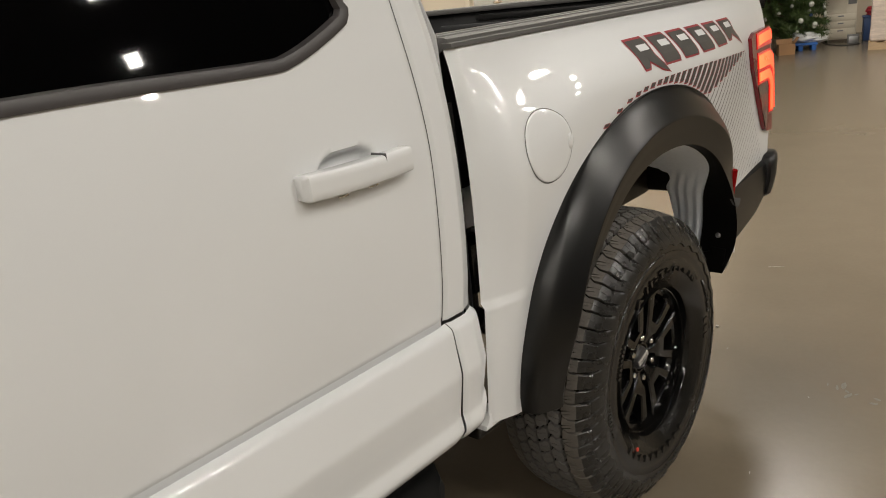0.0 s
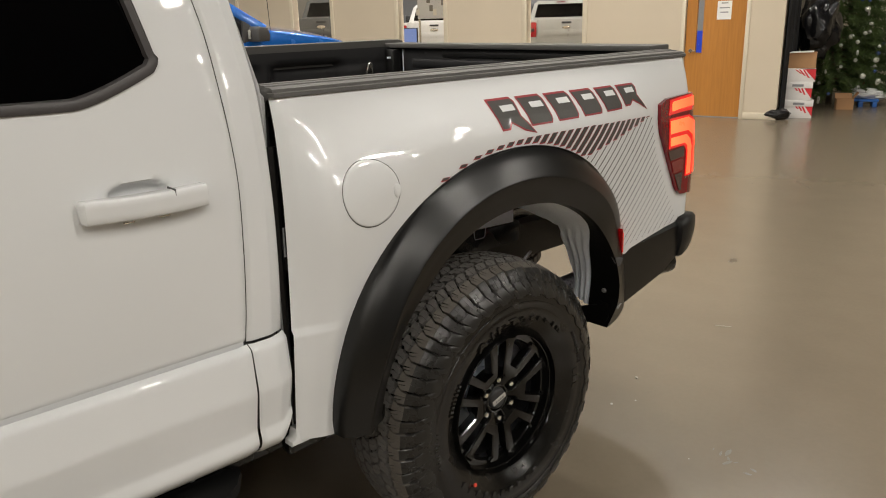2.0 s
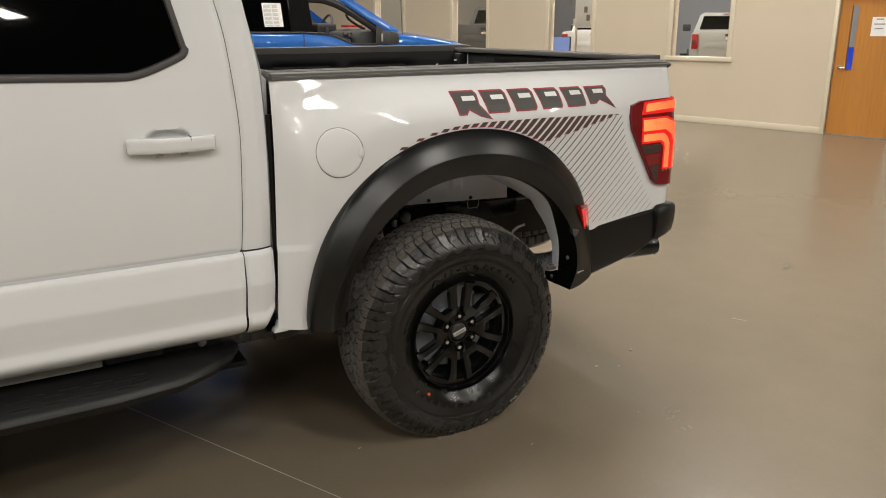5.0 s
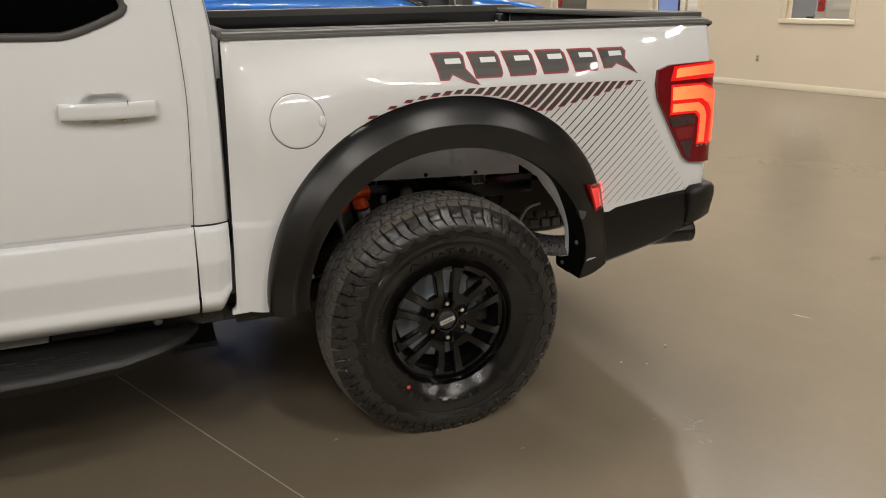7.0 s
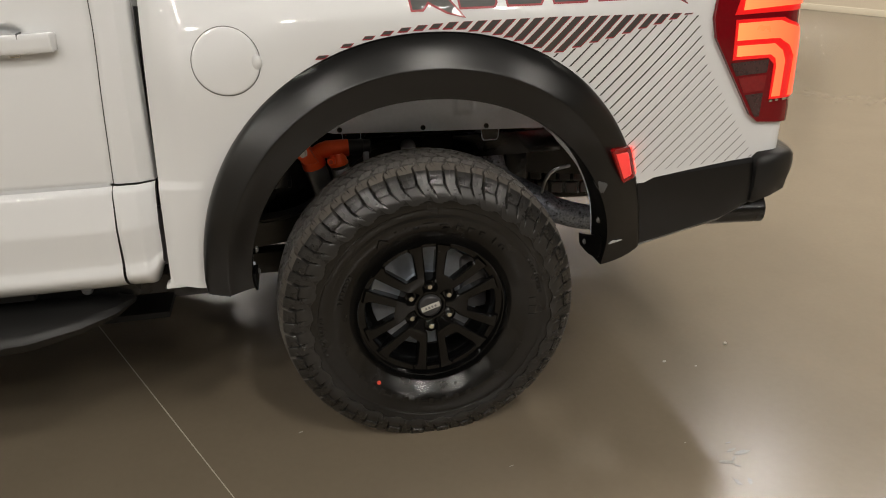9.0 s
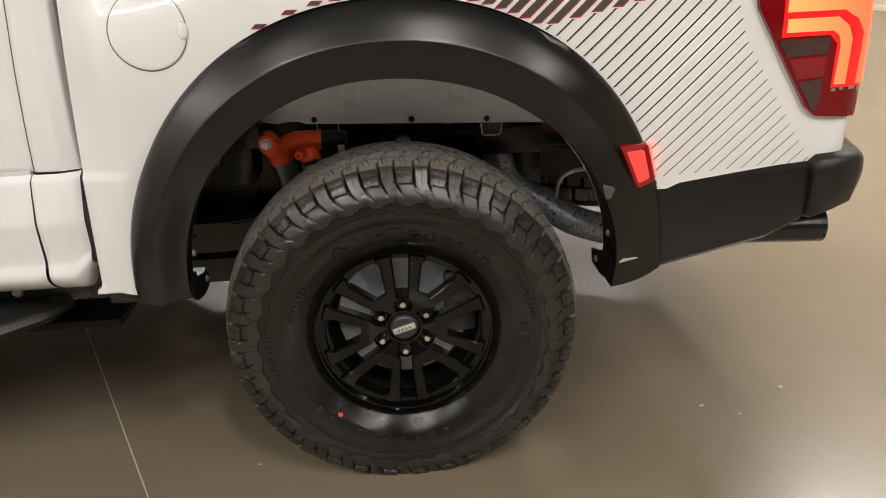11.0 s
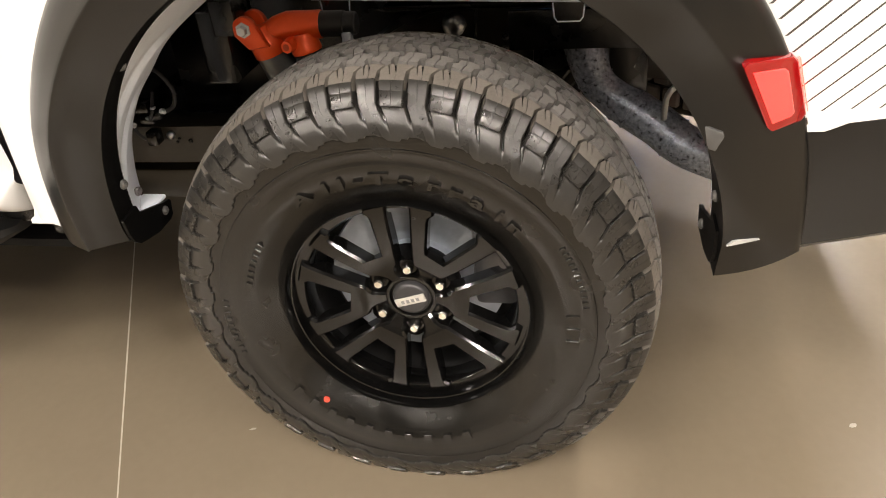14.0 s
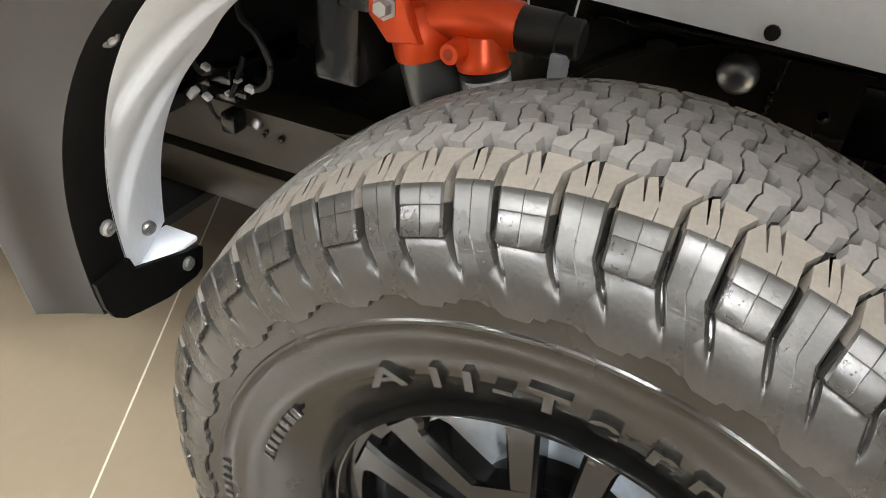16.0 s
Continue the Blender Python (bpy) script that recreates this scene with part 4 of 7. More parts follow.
# ---- rear bumper ----
bm = bmesh.new()
rows = []
for x, top, low, y in ((0.636, 0.822, 0.580, -0.003), (0.70, 0.8255, 0.594, -0.003), (0.80, 0.832, 0.616, -0.003), (0.93, 0.840, 0.645, -0.003), (1.018, 0.846, 0.690, -0.004)):
    rows.append([(x, y + 0.07, top), (x, y + 0.012, top), (x, y, top - 0.012), (x, y - 0.006, lerp(top, low, 0.5)), (x, y + 0.004, low + 0.015), (x, y + 0.02, low), (x, y + 0.12, low - 0.004)])
loft(bm, rows)
part("bumper_side", bm, SATIN, truck, "satin black bumper side moulding", smooth=40)
bm = bmesh.new()
rows = []
for x, top, low, y in ((1.020, 0.848, 0.703, -0.022), (1.036, 0.862, 0.700, -0.030), (1.09, 0.866, 0.712, -0.022), (1.140, 0.864, 0.725, -0.006), (1.172, 0.852, 0.750, 0.024), (1.205, 0.845, 0.735, 0.10), (1.24, 0.845, 0.70, 0.25)):
    m = 0.012
    rows.append([(x, y + 0.14, top), (x, y + m, top), (x, y, top - m), (x, y - 0.003, top - 0.035), (x, y, lerp(top, low, 0.55)), (x, y + 0.012, low + m), (x, y + 0.03, low), (x, y + 0.14, low)])
loft(bm, rows, cap=True)
part("bumper_end", bm, PLASTIC, truck, "black textured bumper end cap", smooth=50)
part("bumper_beam", box(bmesh.new(), 1.10, 1.26, 0.20, 2 * MID - 0.10, 0.66, 0.845, 0.03), PLASTIC, truck, "black rear bumper beam")
part("tail_pipe", revolve(bmesh.new(), [(0.045, 0), (0.048, 0.002), (0.048, 0.30), (0.040, 0.30), (0.040, 0.0), (0.045, 0)], 24, (0, 0, 0)), FRAME, truck, "dark exhaust tip under the bumper", m=pose(1.135, 0.105, 0.640, 0, 0, 84))

# ---- running board and sill ----
bm = bmesh.new()
rows = []
for x, w, h in ((CAB_FRONT, 1.0, 1.0), (-1.7, 1.0, 1.0), (-1.3, 0.98, 1.0), (-1.10, 0.86, 0.95), (-0.98, 0.62, 0.8), (-0.90, 0.34, 0.6), (-0.862, 0.10, 0.35)):
    yo = lerp(0.12, -0.125, w)
    zt = 0.56 - 0.012 * (1 - w)
    rows.append([(x, 0.14, zt + 0.005), (x, yo + 0.03 * w, zt), (x, yo + 0.008, zt - 0.008), (x, yo, zt - 0.028 * h), (x, yo + 0.02, zt - 0.058 * h), (x, 0.14, zt - 0.065 * h)])
loft(bm, rows, True, True)
board = part("running_board", bm, PLASTIC, truck, "dark textured plastic running board", smooth=50)
for r in range(4):
    for c in range(7):
        x, y = -1.22 - c * 0.10 - 0.04 * (r % 2), 0.0 - r * 0.026
        part("tread_rib", box(bmesh.new(), x - 0.03, x + 0.03, y - 0.004, y + 0.004, 0.5605, 0.5635, 0.001, seg=1), PLASTIC, board)
bm = bmesh.new()
box(bm, CAB_FRONT, -0.72, 0.12, 0.16, 0.545, 0.625, 0.006)
box(bm, -0.74, -0.56, 0.06, 0.10, 0.555, 0.615, 0.006)
part("sill_rail", bm, FRAME, truck)
part("sill_bracket", box(bmesh.new(), -1.30, -1.12, 0.09, 0.122, 0.575, 0.615, 0.006), mat("bracket_black", (0.02, 0.02, 0.02), 0.5), truck)
part("sill_trim", box(bmesh.new(), CAB_FRONT, -1.31, 0.085, 0.12, 0.575, 0.62, 0.004), mat("bracket_grey", (0.3, 0.29, 0.27), 0.5), truck)
bm = revolve(bmesh.new(), [(0.0, -0.006), (0.008, -0.006), (0.009, -0.003), (0.011, -0.003), (0.014, -0.006), (0.016, 0.0), (0.016, 0.008)], 16, (-0.985, 0.112, 0.584))
part("sill_bolt", bm, STEEL, truck)

# ---- chassis ----
def rail(mirror):
    b = bmesh.new()
    path = [(-2.4, 0.535), (-0.95, 0.535), (-0.62, 0.535), (-0.45, 0.54), (-0.30, 0.57), (-0.14, 0.67), (0.06, 0.72), (0.30, 0.71), (0.52, 0.68), (0.75, 0.66), (1.15, 0.66)]
    pts = curve([(x, 0, z) for x, z in path], 44)
    rows = []
    for p in pts:
        y0 = lerp(0.430, 0.532, smooth01(-0.45, -0.10, p.x))
        h = lerp(0.092, 0.145, smooth01(-0.4, 0.0, p.x))
        rows.append([(p.x, 2 * MID - y if mirror else y, z) for y, z in ((y0, p.z), (y0 + 0.08, p.z), (y0 + 0.08, p.z + h), (y0, p.z + h))])
    loft(b, rows, True, True)
    bmesh.ops.bevel(b, geom=[e for e in b.edges if abs((e.verts[0].co - e.verts[1].co).x) > 0.01], offset=0.008, segments=2, affect="EDGES")
    return b


part("chassis_rail", rail(False), WAXED, truck, "black waxed steel chassis rail")
part("chassis_rail", rail(True), FRAME, truck, "black waxed steel chassis rail")
for x, z, r in ((0.028, 0.820, 0.027), (-0.606, 0.592, 0.006), (0.22, 0.77, 0.012), (-0.653, 0.607, 0.011), (-0.640, 0.590, 0.004), (-0.634, 0.598, 0.004), (-0.70, 0.585, 0.007), (0.14, 0.79, 0.008)):
    b = bmesh.new()
    bmesh.ops.create_uvsphere(b, u_segments=14, v_segments=8, radius=r, matrix=Matrix.Translation((x, lerp(0.430, 0.532, smooth01(-0.45, -0.10, x)) - 0.003, z)) @ Matrix.Diagonal((1, 0.7, 1, 1)))
    part("frame_bolt", b, STEEL if r in (0.027, 0.011) else FRAME, truck, smooth=80)
for nm, b in (("top_flange", (-0.12, 0.55, 0.50, 0.545, 0.858, 0.872)), ("frame_bracket", (0.36, 0.44, 0.46, 0.54, 0.62, 0.86)), ("frame_bracket", (0.20, 0.36, 0.50, 0.535, 0.72, 0.83)),
              ("shock_mount", (-0.440, -0.378, 0.278, 0.42, 0.785, 0.93)), ("shock_mount", (-0.40, -0.350, 0.262, 0.34, 0.885, 0.955)), ("lower_rail", (-1.60, -0.36, 0.430, 0.50, 0.437, 0.515)), ("wiring_bracket", (-0.700, -0.672, 0.395, 0.43, 0.592, 0.628)),
              ("bump_stop", (-0.05, 0.06, 0.55, 0.64, 0.62, 0.72))):
    part(nm, box(bmesh.new(), *b, 0.006), WAXED if nm == "lower_rail" else FRAME, truck)
part("seam_bead", tube(bmesh.new(), curve([(-0.10, 0.528, 0.868), (0.05, 0.526, 0.860), (0.2, 0.528, 0.856), (0.42, 0.526, 0.850)], 30), 0.004, 6), FRAME, truck)
part("rail_hole", revolve(bmesh.new(), [(0.0, -0.001), (0.020, -0.001), (0.0215, 0.003)], 20, (0, 0, 0)), DARK, truck, m=pose(-0.073, 0.530, 0.832) @ Matrix.Diagonal((1, 1, 0.55, 1)))
for a, b, r in (((0.080, 0.862), (0.072, 0.777), 0.0032), ((0.134, 0.766), (0.240, 0.767), 0.0035), ((-0.16, 0.856), (0.073, 0.849), 0.0025)):
    part("weld_bead", tube(bmesh.new(), curve([(lerp(a[0], b[0], k / 12), 0.5295 + 0.0012 * math.sin(k * 2.1), lerp(a[1], b[1], k / 12) + 0.0012 * math.sin(k * 1.7)) for k in range(13)], 40), lambda t, r=r: r * (1 + 0.25 * math.sin(t * 60)), 7), FRAME, truck)
# dark sheet added to back the well where lit floor would show
part("splash_plate", box(bmesh.new(), -0.69, -0.05, 0.60, 0.612, 0.50, 0.924), FRAME, truck, smooth=0)
# plate added to block lamp light through the cab-to-bed gap
part("gap_plate", box(bmesh.new(), -0.98, -0.60, 0.45, 2 * MID - 0.45, 0.60, 0.615), FRAME, truck, smooth=0)
part("bed_underside", box(bmesh.new(), -0.69, 1.05, 0.40, 2 * MID - 0.40, 0.925, 0.949), FRAME, truck, smooth=0)
for x in (-0.60, -0.1, 0.25, 0.6, 0.95):
    part("bed_cross_member", box(bmesh.new(), x, x + 0.07, 0.62, 2 * MID - 0.62, 0.87, 0.924), FRAME, truck, smooth=0)
axle = part("rear_axle", tube(bmesh.new(), [(0, 0.22, HUBZ), (0, 0.6, HUBZ), (0, 0.85, HUBZ), (0, MID, HUBZ), (0, 1.08, HUBZ), (0, 1.3, HUBZ), (0, 1.7, HUBZ)],
                              lambda t: 0.045 + 0.12 * smooth01(0.22, 0.0, abs(t - 0.5)), 20), FRAME, truck)
# unseen gearbox hump and tank, added to darken the view under the cab
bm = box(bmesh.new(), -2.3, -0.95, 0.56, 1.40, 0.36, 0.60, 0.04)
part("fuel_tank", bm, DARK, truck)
part("cross_member", box(bmesh.new(), -0.95, -0.87, 0.5, 1.43, 0.50, 0.60, 0.01), FRAME, truck)
part("brake_hose", tube(bmesh.new(), curve([(-0.66, 0.42, 0.86), (-0.65, 0.40, 0.794), (-0.618, 0.395, 0.770), (-0.596, 0.395, 0.729), (-0.610, 0.40, 0.690), (-0.648, 0.405, 0.674)], 26), 0.005, 7), CABLE, truck)
CLIP = mat("clip_white", (0.62, 0.62, 0.63), 0.4)
for x, z, w, tilt in ((-0.720, 0.695, 0.010, 20), (-0.752, 0.645, 0.015, -50), (-0.724, 0.645, 0.010, 30), (-0.661, 0.687, 0.007, 0), (-0.638, 0.679, 0.011, 12), (-0.681, 0.662, 0.006, 40)):
    part("wiring_clip", box(bmesh.new(), -0.7 * w, 0.7 * w, -0.006, 0.006, -0.4 * w, 0.4 * w, 0.0015), CLIP, truck, m=pose(x, 0.40, z, 0, tilt, 0))
for x, z, r in ((-0.700, 0.685, 0.022), (-0.690, 0.655, 0.018), (-0.735, 0.670, 0.016), (-0.665, 0.665, 0.015)):
    part("wiring_plug", box(bmesh.new(), x - r, x + r, 0.402, 0.44, z - 0.6 * r, z + 0.6 * r, 0.004), FRAME, truck)
for a, b in (((-0.74, 0.66), (-0.70, 0.60)), ((-0.76, 0.70), (-0.71, 0.69)), ((-0.69, 0.65), (-0.66, 0.72))):
    part("wiring_loom", tube(bmesh.new(), curve([(a[0], 0.41, a[1]), (lerp(a[0], b[0], 0.5) + 0.01, 0.395, lerp(a[1], b[1], 0.5) - 0.01), (b[0], 0.415, b[1])], 10), 0.004, 7), CABLE, truck)

# shock absorber with its orange head and piggyback reservoir
SB = Vector((-0.336, 0.296, 0.898))
down = Vector((0.055, 0.02, -0.20)).normalized()
top = SB + Vector((0.020, 0.004, -0.006))
bm = tube(bmesh.new(), [top + down * s for s in (0.048, 0.060, 0.30, 0.55)], 0.034, 28)
shock = part("shock_absorber", bm, SHOCK, truck, "grey shock absorber with an orange anodised head", smooth=50)
bm = bmesh.new()
# collar over the tube, cut slanting into the clevis ears
tube(bm, [top + down * s for s in (-0.004, 0.004, 0.016, 0.026, 0.050, 0.0535)], lambda t: (0.020, 0.027, 0.033, 0.0365, 0.0375, 0.0365)[min(5, int(t * 5 + 0.5))], 28)
part("shock_head", bm, ORANGE, shock, "orange anodised shock head", smooth=45)
for y0, y1 in ((-0.034, -0.016), (0.016, 0.034)):
    ear = [(SB.x + 0.024 * math.cos(a), SB.z + 0.024 * math.sin(a)) for a in np.linspace(radians(20), radians(210), 14)] + [(SB.x + 0.004, SB.z - 0.040), (SB.x + 0.046, SB.z - 0.034)]
    part("clevis_ear", prism(bmesh.new(), ear, lambda a, b, d: (a, SB.y + d, b), y0, y1, 0.003), ORANGE, shock, smooth=45)
# bridge to the piggyback and the level valve body
part("valve_body", tube(bmesh.new(), [SB + Vector((0.030, 0.005, -0.022)), SB + Vector((0.055, 0.010, -0.010)), SB + Vector((0.075, 0.012, -0.006)), SB + Vector((0.140, 0.014, -0.006)), SB + Vector((0.143, 0.014, -0.006))], lambda t: (0.022, 0.025, 0.0275, 0.0275, 0.026)[min(4, int(t * 4 + 0.5))], 26), ORANGE, shock, smooth=45)
part("reservoir_neck", tube(bmesh.new(), [SB + Vector((0.104, 0.004, -0.020)), SB + Vector((0.107, 0.002, -0.042)), SB + Vector((0.109, 0.001, -0.052)), SB + Vector((0.1095, 0.001, -0.0545))], lambda t: (0.024, 0.029, 0.031, 0.030)[min(3, int(t * 3 + 0.5))], 24), ORANGE, shock, smooth=45)
part("port_boss", tube(bmesh.new(), [SB + Vector((0.083, -0.040, -0.034)), SB + Vector((0.086, -0.020, -0.034)), SB + Vector((0.092, 0.0, -0.036))], lambda t: 0.0115 + 0.006 * t, 18), ORANGE, shock, smooth=45)
part("adjuster_cap", tube(bmesh.new(), [SB + Vector((x, 0.014, -0.006)) for x in (0.141, 0.146, 0.188, 0.190, 0.210, 0.213)], lambda t: (0.024, 0.025, 0.025, 0.0225, 0.022, 0.019)[min(5, int(t * 5 + 0.5))], 22), PLASTIC, shock, "black ribbed adjuster cap")
part("reservoir_collar", tube(bmesh.new(), [SB + Vector((0.109, 0.001, -0.0535)), SB + Vector((0.111, 0.002, -0.061))], 0.0290, 24), PLASTIC, shock)
part("reservoir", tube(bmesh.new(), [SB + Vector((0.110, 0.002, -0.060)), SB + Vector((0.150, 0.012, -0.30))], 0.0285, 24), SHOCK, shock)
band = part("reservoir_band", tube(bmesh.new(), [SB + Vector((0.1115, 0.0025, -0.064)), SB + Vector((0.116, 0.0035, -0.086))], 0.0292, 24), mat("grey_label_band", (0.45, 0.46, 0.48), 0.4), shock)
for a in (-2.15, -1.95, -1.75, -1.55, -1.35):
    part("label_bar", box(bmesh.new(), -0.002, 0.002, -0.0003, 0.0003, -0.005, 0.005, m=Matrix.Translation(SB + Vector((0.1135 + 0.0296 * math.cos(a), 0.003 + 0.0296 * math.sin(a), -0.075))) @ Matrix.Rotation(a + math.pi / 2, 4, "Z")), INK, band, smooth=0)
part("shock_bolt", revolve(bmesh.new(), [(0.0, -0.047), (0.009, -0.047), (0.0105, -0.044), (0.0105, -0.036), (0.0155, -0.036), (0.0155, -0.033)], 6, tuple(SB)), STEEL, shock, smooth=0)
part("port_plug", revolve(bmesh.new(), [(0.0, -0.0415), (0.0035, -0.0415), (0.0065, -0.0405), (0.0068, -0.038)], 16, tuple(SB + Vector((0.083, 0.0, -0.034)))), mat("port_orange_dark", (0.4, 0.04, 0.01), 0.4), shock)
part("connector", box(bmesh.new(), -0.150, -0.132, 0.285, 0.307, 0.850, 0.880, 0.003), mat("grey_connector", (0.3, 0.32, 0.35), 0.5), shock)

# exhaust over the axle, with the plate it climbs behind
part("frame_plate", box(bmesh.new(), 0.16, 0.54, 0.400, 0.412, 0.800, 0.880, 0.003), FRAME, truck)
pts = curve([(-0.4, 0.70, 0.62), (0.05, 0.68, 0.72), (0.24, 0.60, 0.80), (0.292, 0.51, 0.835), (0.312, 0.485, 0.775), (0.338, 0.487, 0.712), (0.385, 0.475, 0.664), (0.461, 0.44, 0.622), (0.54, 0.405, 0.577), (0.68, 0.37, 0.55), (0.86, 0.28, 0.60), (1.02, 0.19, 0.655)], 70)
pipe = part("exhaust_pipe", tube(bmesh.new(), pts, 0.045, 20), EXHAUST, truck, "mottled heat-stained steel exhaust pipe", smooth=60)
for k in [min(range(30, 60), key=lambda i: abs(pts[i].x - x)) for x in (0.338, 0.415, 0.492)]:
    part("pipe_band", tube(bmesh.new(), [pts[k], pts[k].lerp(pts[k + 1], 0.35)], 0.0475, 20), EXHAUST, pipe)
part("pipe_hanger", tube(bmesh.new(), curve([(0.47, 0.38, 0.66), (0.47, 0.33, 0.73), (0.50, 0.33, 0.755), (0.56, 0.36, 0.755)], 16), 0.006, 8), STEEL, truck)

# ---- the far side, a mirror of the near one ----
def mirrored(ob):
    me = ob.data.copy()
    me.transform(Matrix.Translation((0, 2 * MID, 0)) @ Matrix.Diagonal((1, -1, 1, 1)))
    me.flip_normals()
    c = new(ob.name.split(".")[0], me)
    c.parent = truck
    c["label"] = ob.get("label", "")
    return c


for ob in (bed_side, fl, low_door, low_corner, board, house, panel, lamp, *[o for o in truck.children if o.name in ("bumper_side", "bumper_end", "splash_liner")]):
    mirrored(ob)

# ---- front half, unseen, added to shade the floor ----
bm = bmesh.new()
prism(bm, [(CAB_FRONT - 0.004, 0.62), (CAB_FRONT - 0.004, 1.47), (-2.95, 1.44), (-3.2, 1.42), (-4.4, 1.30), (-4.62, 1.16), (-4.66, 0.66), (-4.25, 0.62), (-4.2, 0.90), (-4.0, 1.06), (-3.69, 1.12), (-3.38, 1.06), (-3.18, 0.90), (-3.13, 0.62)], xz, 0.035, 2 * MID - 0.035, 0.03)
part("front_body", bm, PAINT, truck, "white front wings and bonnet")
bm = bmesh.new()
loft(bm, [[(x, y, z) for y, z in ((0.07 + t, 1.471), (0.22 + t, lerp(1.95, 1.50, k)), (2 * MID - 0.22 - t, lerp(1.95, 1.50, k)), (2 * MID - 0.07 - t, 1.471))] for x, k, t in ((CAB_FRONT - 0.004, 0, 0), (-2.65, 0.25, 0.01), (-3.15, 0.99, 0.05))], cap=True)
part("windscreen", bm, GLASS, truck, "dark windscreen")
part("front_bumper", box(bmesh.new(), -4.78, -4.6, 0.06, 2 * MID - 0.06, 0.56, 0.92, 0.05), PLASTIC, truck, "black front bumper")
# dark tray added low under the truck to keep light off the floor
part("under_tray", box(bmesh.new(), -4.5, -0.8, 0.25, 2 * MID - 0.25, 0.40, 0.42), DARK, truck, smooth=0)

# ---- decals on the bed side ----
UPPER = ((-0.31, 1.208), (-0.26, 1.235), (-0.2, 1.259), (-0.15, 1.274), (-0.05, 1.293), (0.10, 1.301), (0.40, 1.300), (0.79, 1.288))


def upper(x):
    return table([p[0] for p in UPPER], [p[1] for p in UPPER], x)


def in_graphic(x, z):
    right = 0.778 + (1.29 - z) * 0.30 if z > 1.15 else 0.82 + (1.15 - z) * 0.68
    return z < upper(x) and -0.282 < x < right and z > 0.832 + 0.03 * (x - 0.6) and not in_arch(x, z, 1.02)


def is_bold(x, z):
    return z > lerp(1.205, 1.289, (x - 0.334) / 0.436) - 0.002


SLOPE = 0.94


def strip(x, a, b, w, off):
    """A slanting stripe from height a to b that starts at x where z is 0.8."""
    def at(z, o):
        return (x + (z - 0.8) / SLOPE + o, z)
    return decal(bmesh.new(), [at(a, -w / 2), at(a, w / 2), at(b, w / 2), at(b, -w / 2)], off, 0.04)


def spans(x, test):
    """The heights between which a slanting line that starts at x lies in the graphic."""
    zs = [z for z in np.linspace(0.83, 1.30, 236) if test(x + (z - 0.8) / SLOPE, z)]
    return (zs[0], zs[-1]) if len(zs) > 2 else None


xx = -0.80
while xx < 1.10:
    s = spans(xx, lambda x, z: in_graphic(x, z) and is_bold(x, z))
    if s:
        red = part("stripe_edge", strip(xx, s[0], s[1], 0.0262, 0.0012), DECALRED, truck, "dark red stripe edging", smooth=0)
        if s[1] - s[0] > 0.004:
            part("stripe", strip(xx - 0.0015, s[0] + 0.3 * min(0.012, s[1] - s[0]), s[1] - 0.0005, 0.0205, 0.0020), DECAL, red, "dark slanting stripe", smooth=0)
    s = spans(xx, lambda x, z: in_graphic(x, z) and not is_bold(x, z))
    if s:
        part("pinstripe", strip(xx, s[0], s[1], lerp(0.0028, 0.0062, smooth01(0.72, 0.15, xx)), 0.0014), DECAL, truck, "thin dark slanting pinstripe", smooth=0)
    xx += 0.0382

# the model badge as six plain slabs, dark grey edged in red, the outer two with a pointed tail
GX0, GX1, GZ0, GZ1 = -0.046, 0.712, 1.328, 1.414


def slab(i):
    w = (GX1 - GX0) / 6
    a = GX0 + i * w
    b = a + w - 0.012
    lift = -0.002 * i
    z0, z1 = GZ0 + 0.001 * i, GZ1 - 0.0015 * i
    pts = [(a, z1), (b - 0.012, z1), (b, z1 - 0.014), (b, z0 + 0.012), (b - 0.008, z0), (a + 0.012, z0)]
    if i == 0:
        pts = [(a, z1), (b - 0.012, z1), (b, z1 - 0.014), (b - 0.004, z0 + 0.034), (b + 0.040, z0 - 0.020), (b - 0.01, z0 - 0.008), (b - 0.055, z0 + 0.016), (a + 0.045, z0), (a + 0.012, z0)]
    if i == 5:
        pts = [(a, z1), (b - 0.004, z1), (b + 0.008, z1 - 0.014), (b - 0.002, z0 + 0.034), (b + 0.048, z0 - 0.022), (b - 0.002, z0), (b - 0.046, z0 + 0.018), (a + 0.045, z0 + 0.004), (a + 0.008, z0 + 0.004)]
    return pts


def inset(pts, d):
    out = []
    n = len(pts)
    area = sum(pts[i][0] * pts[(i + 1) % n][1] - pts[(i + 1) % n][0] * pts[i][1] for i in range(n))
    sgn = 1 if area > 0 else -1
    for i in range(n):
        p, q, r = Vector(pts[i - 1]), Vector(pts[i]), Vector(pts[(i + 1) % n])
        e, f = (q - p).normalized(), (r - q).normalized()
        ne, nf = Vector((-e.y, e.x)) * sgn, Vector((-f.y, f.x)) * sgn
        m = (ne + nf)
        m = m / max(0.35, m.dot(ne))
        o = q + m * d
        out.append((o.x, o.y))
    return out


for i in range(6):
    p = slab(i)
    a = part("badge_edge", decal(bmesh.new(), p, 0.0014, 0.03), DECALRED, truck, "dark red badge edging", smooth=0)
    g = part("badge_slab", decal(bmesh.new(), inset(p, 0.0055), 0.0022, 0.03), DECAL, a, "dark grey badge shape", smooth=0)
    w = (GX1 - GX0) / 6
    x0 = GX0 + (i + 0.34) * w
    z0 = lerp(GZ0, GZ1, 0.58)
    part("badge_gap", decal(bmesh.new(), [(x0, z0), (x0 + 0.44 * w, z0), (x0 + 0.44 * w, z0 + 0.016), (x0, z0 + 0.016)], 0.0030, 0.03), PAINT, a, "white slot in the badge", smooth=0)


# ---- wheel ----
YC = 0.068
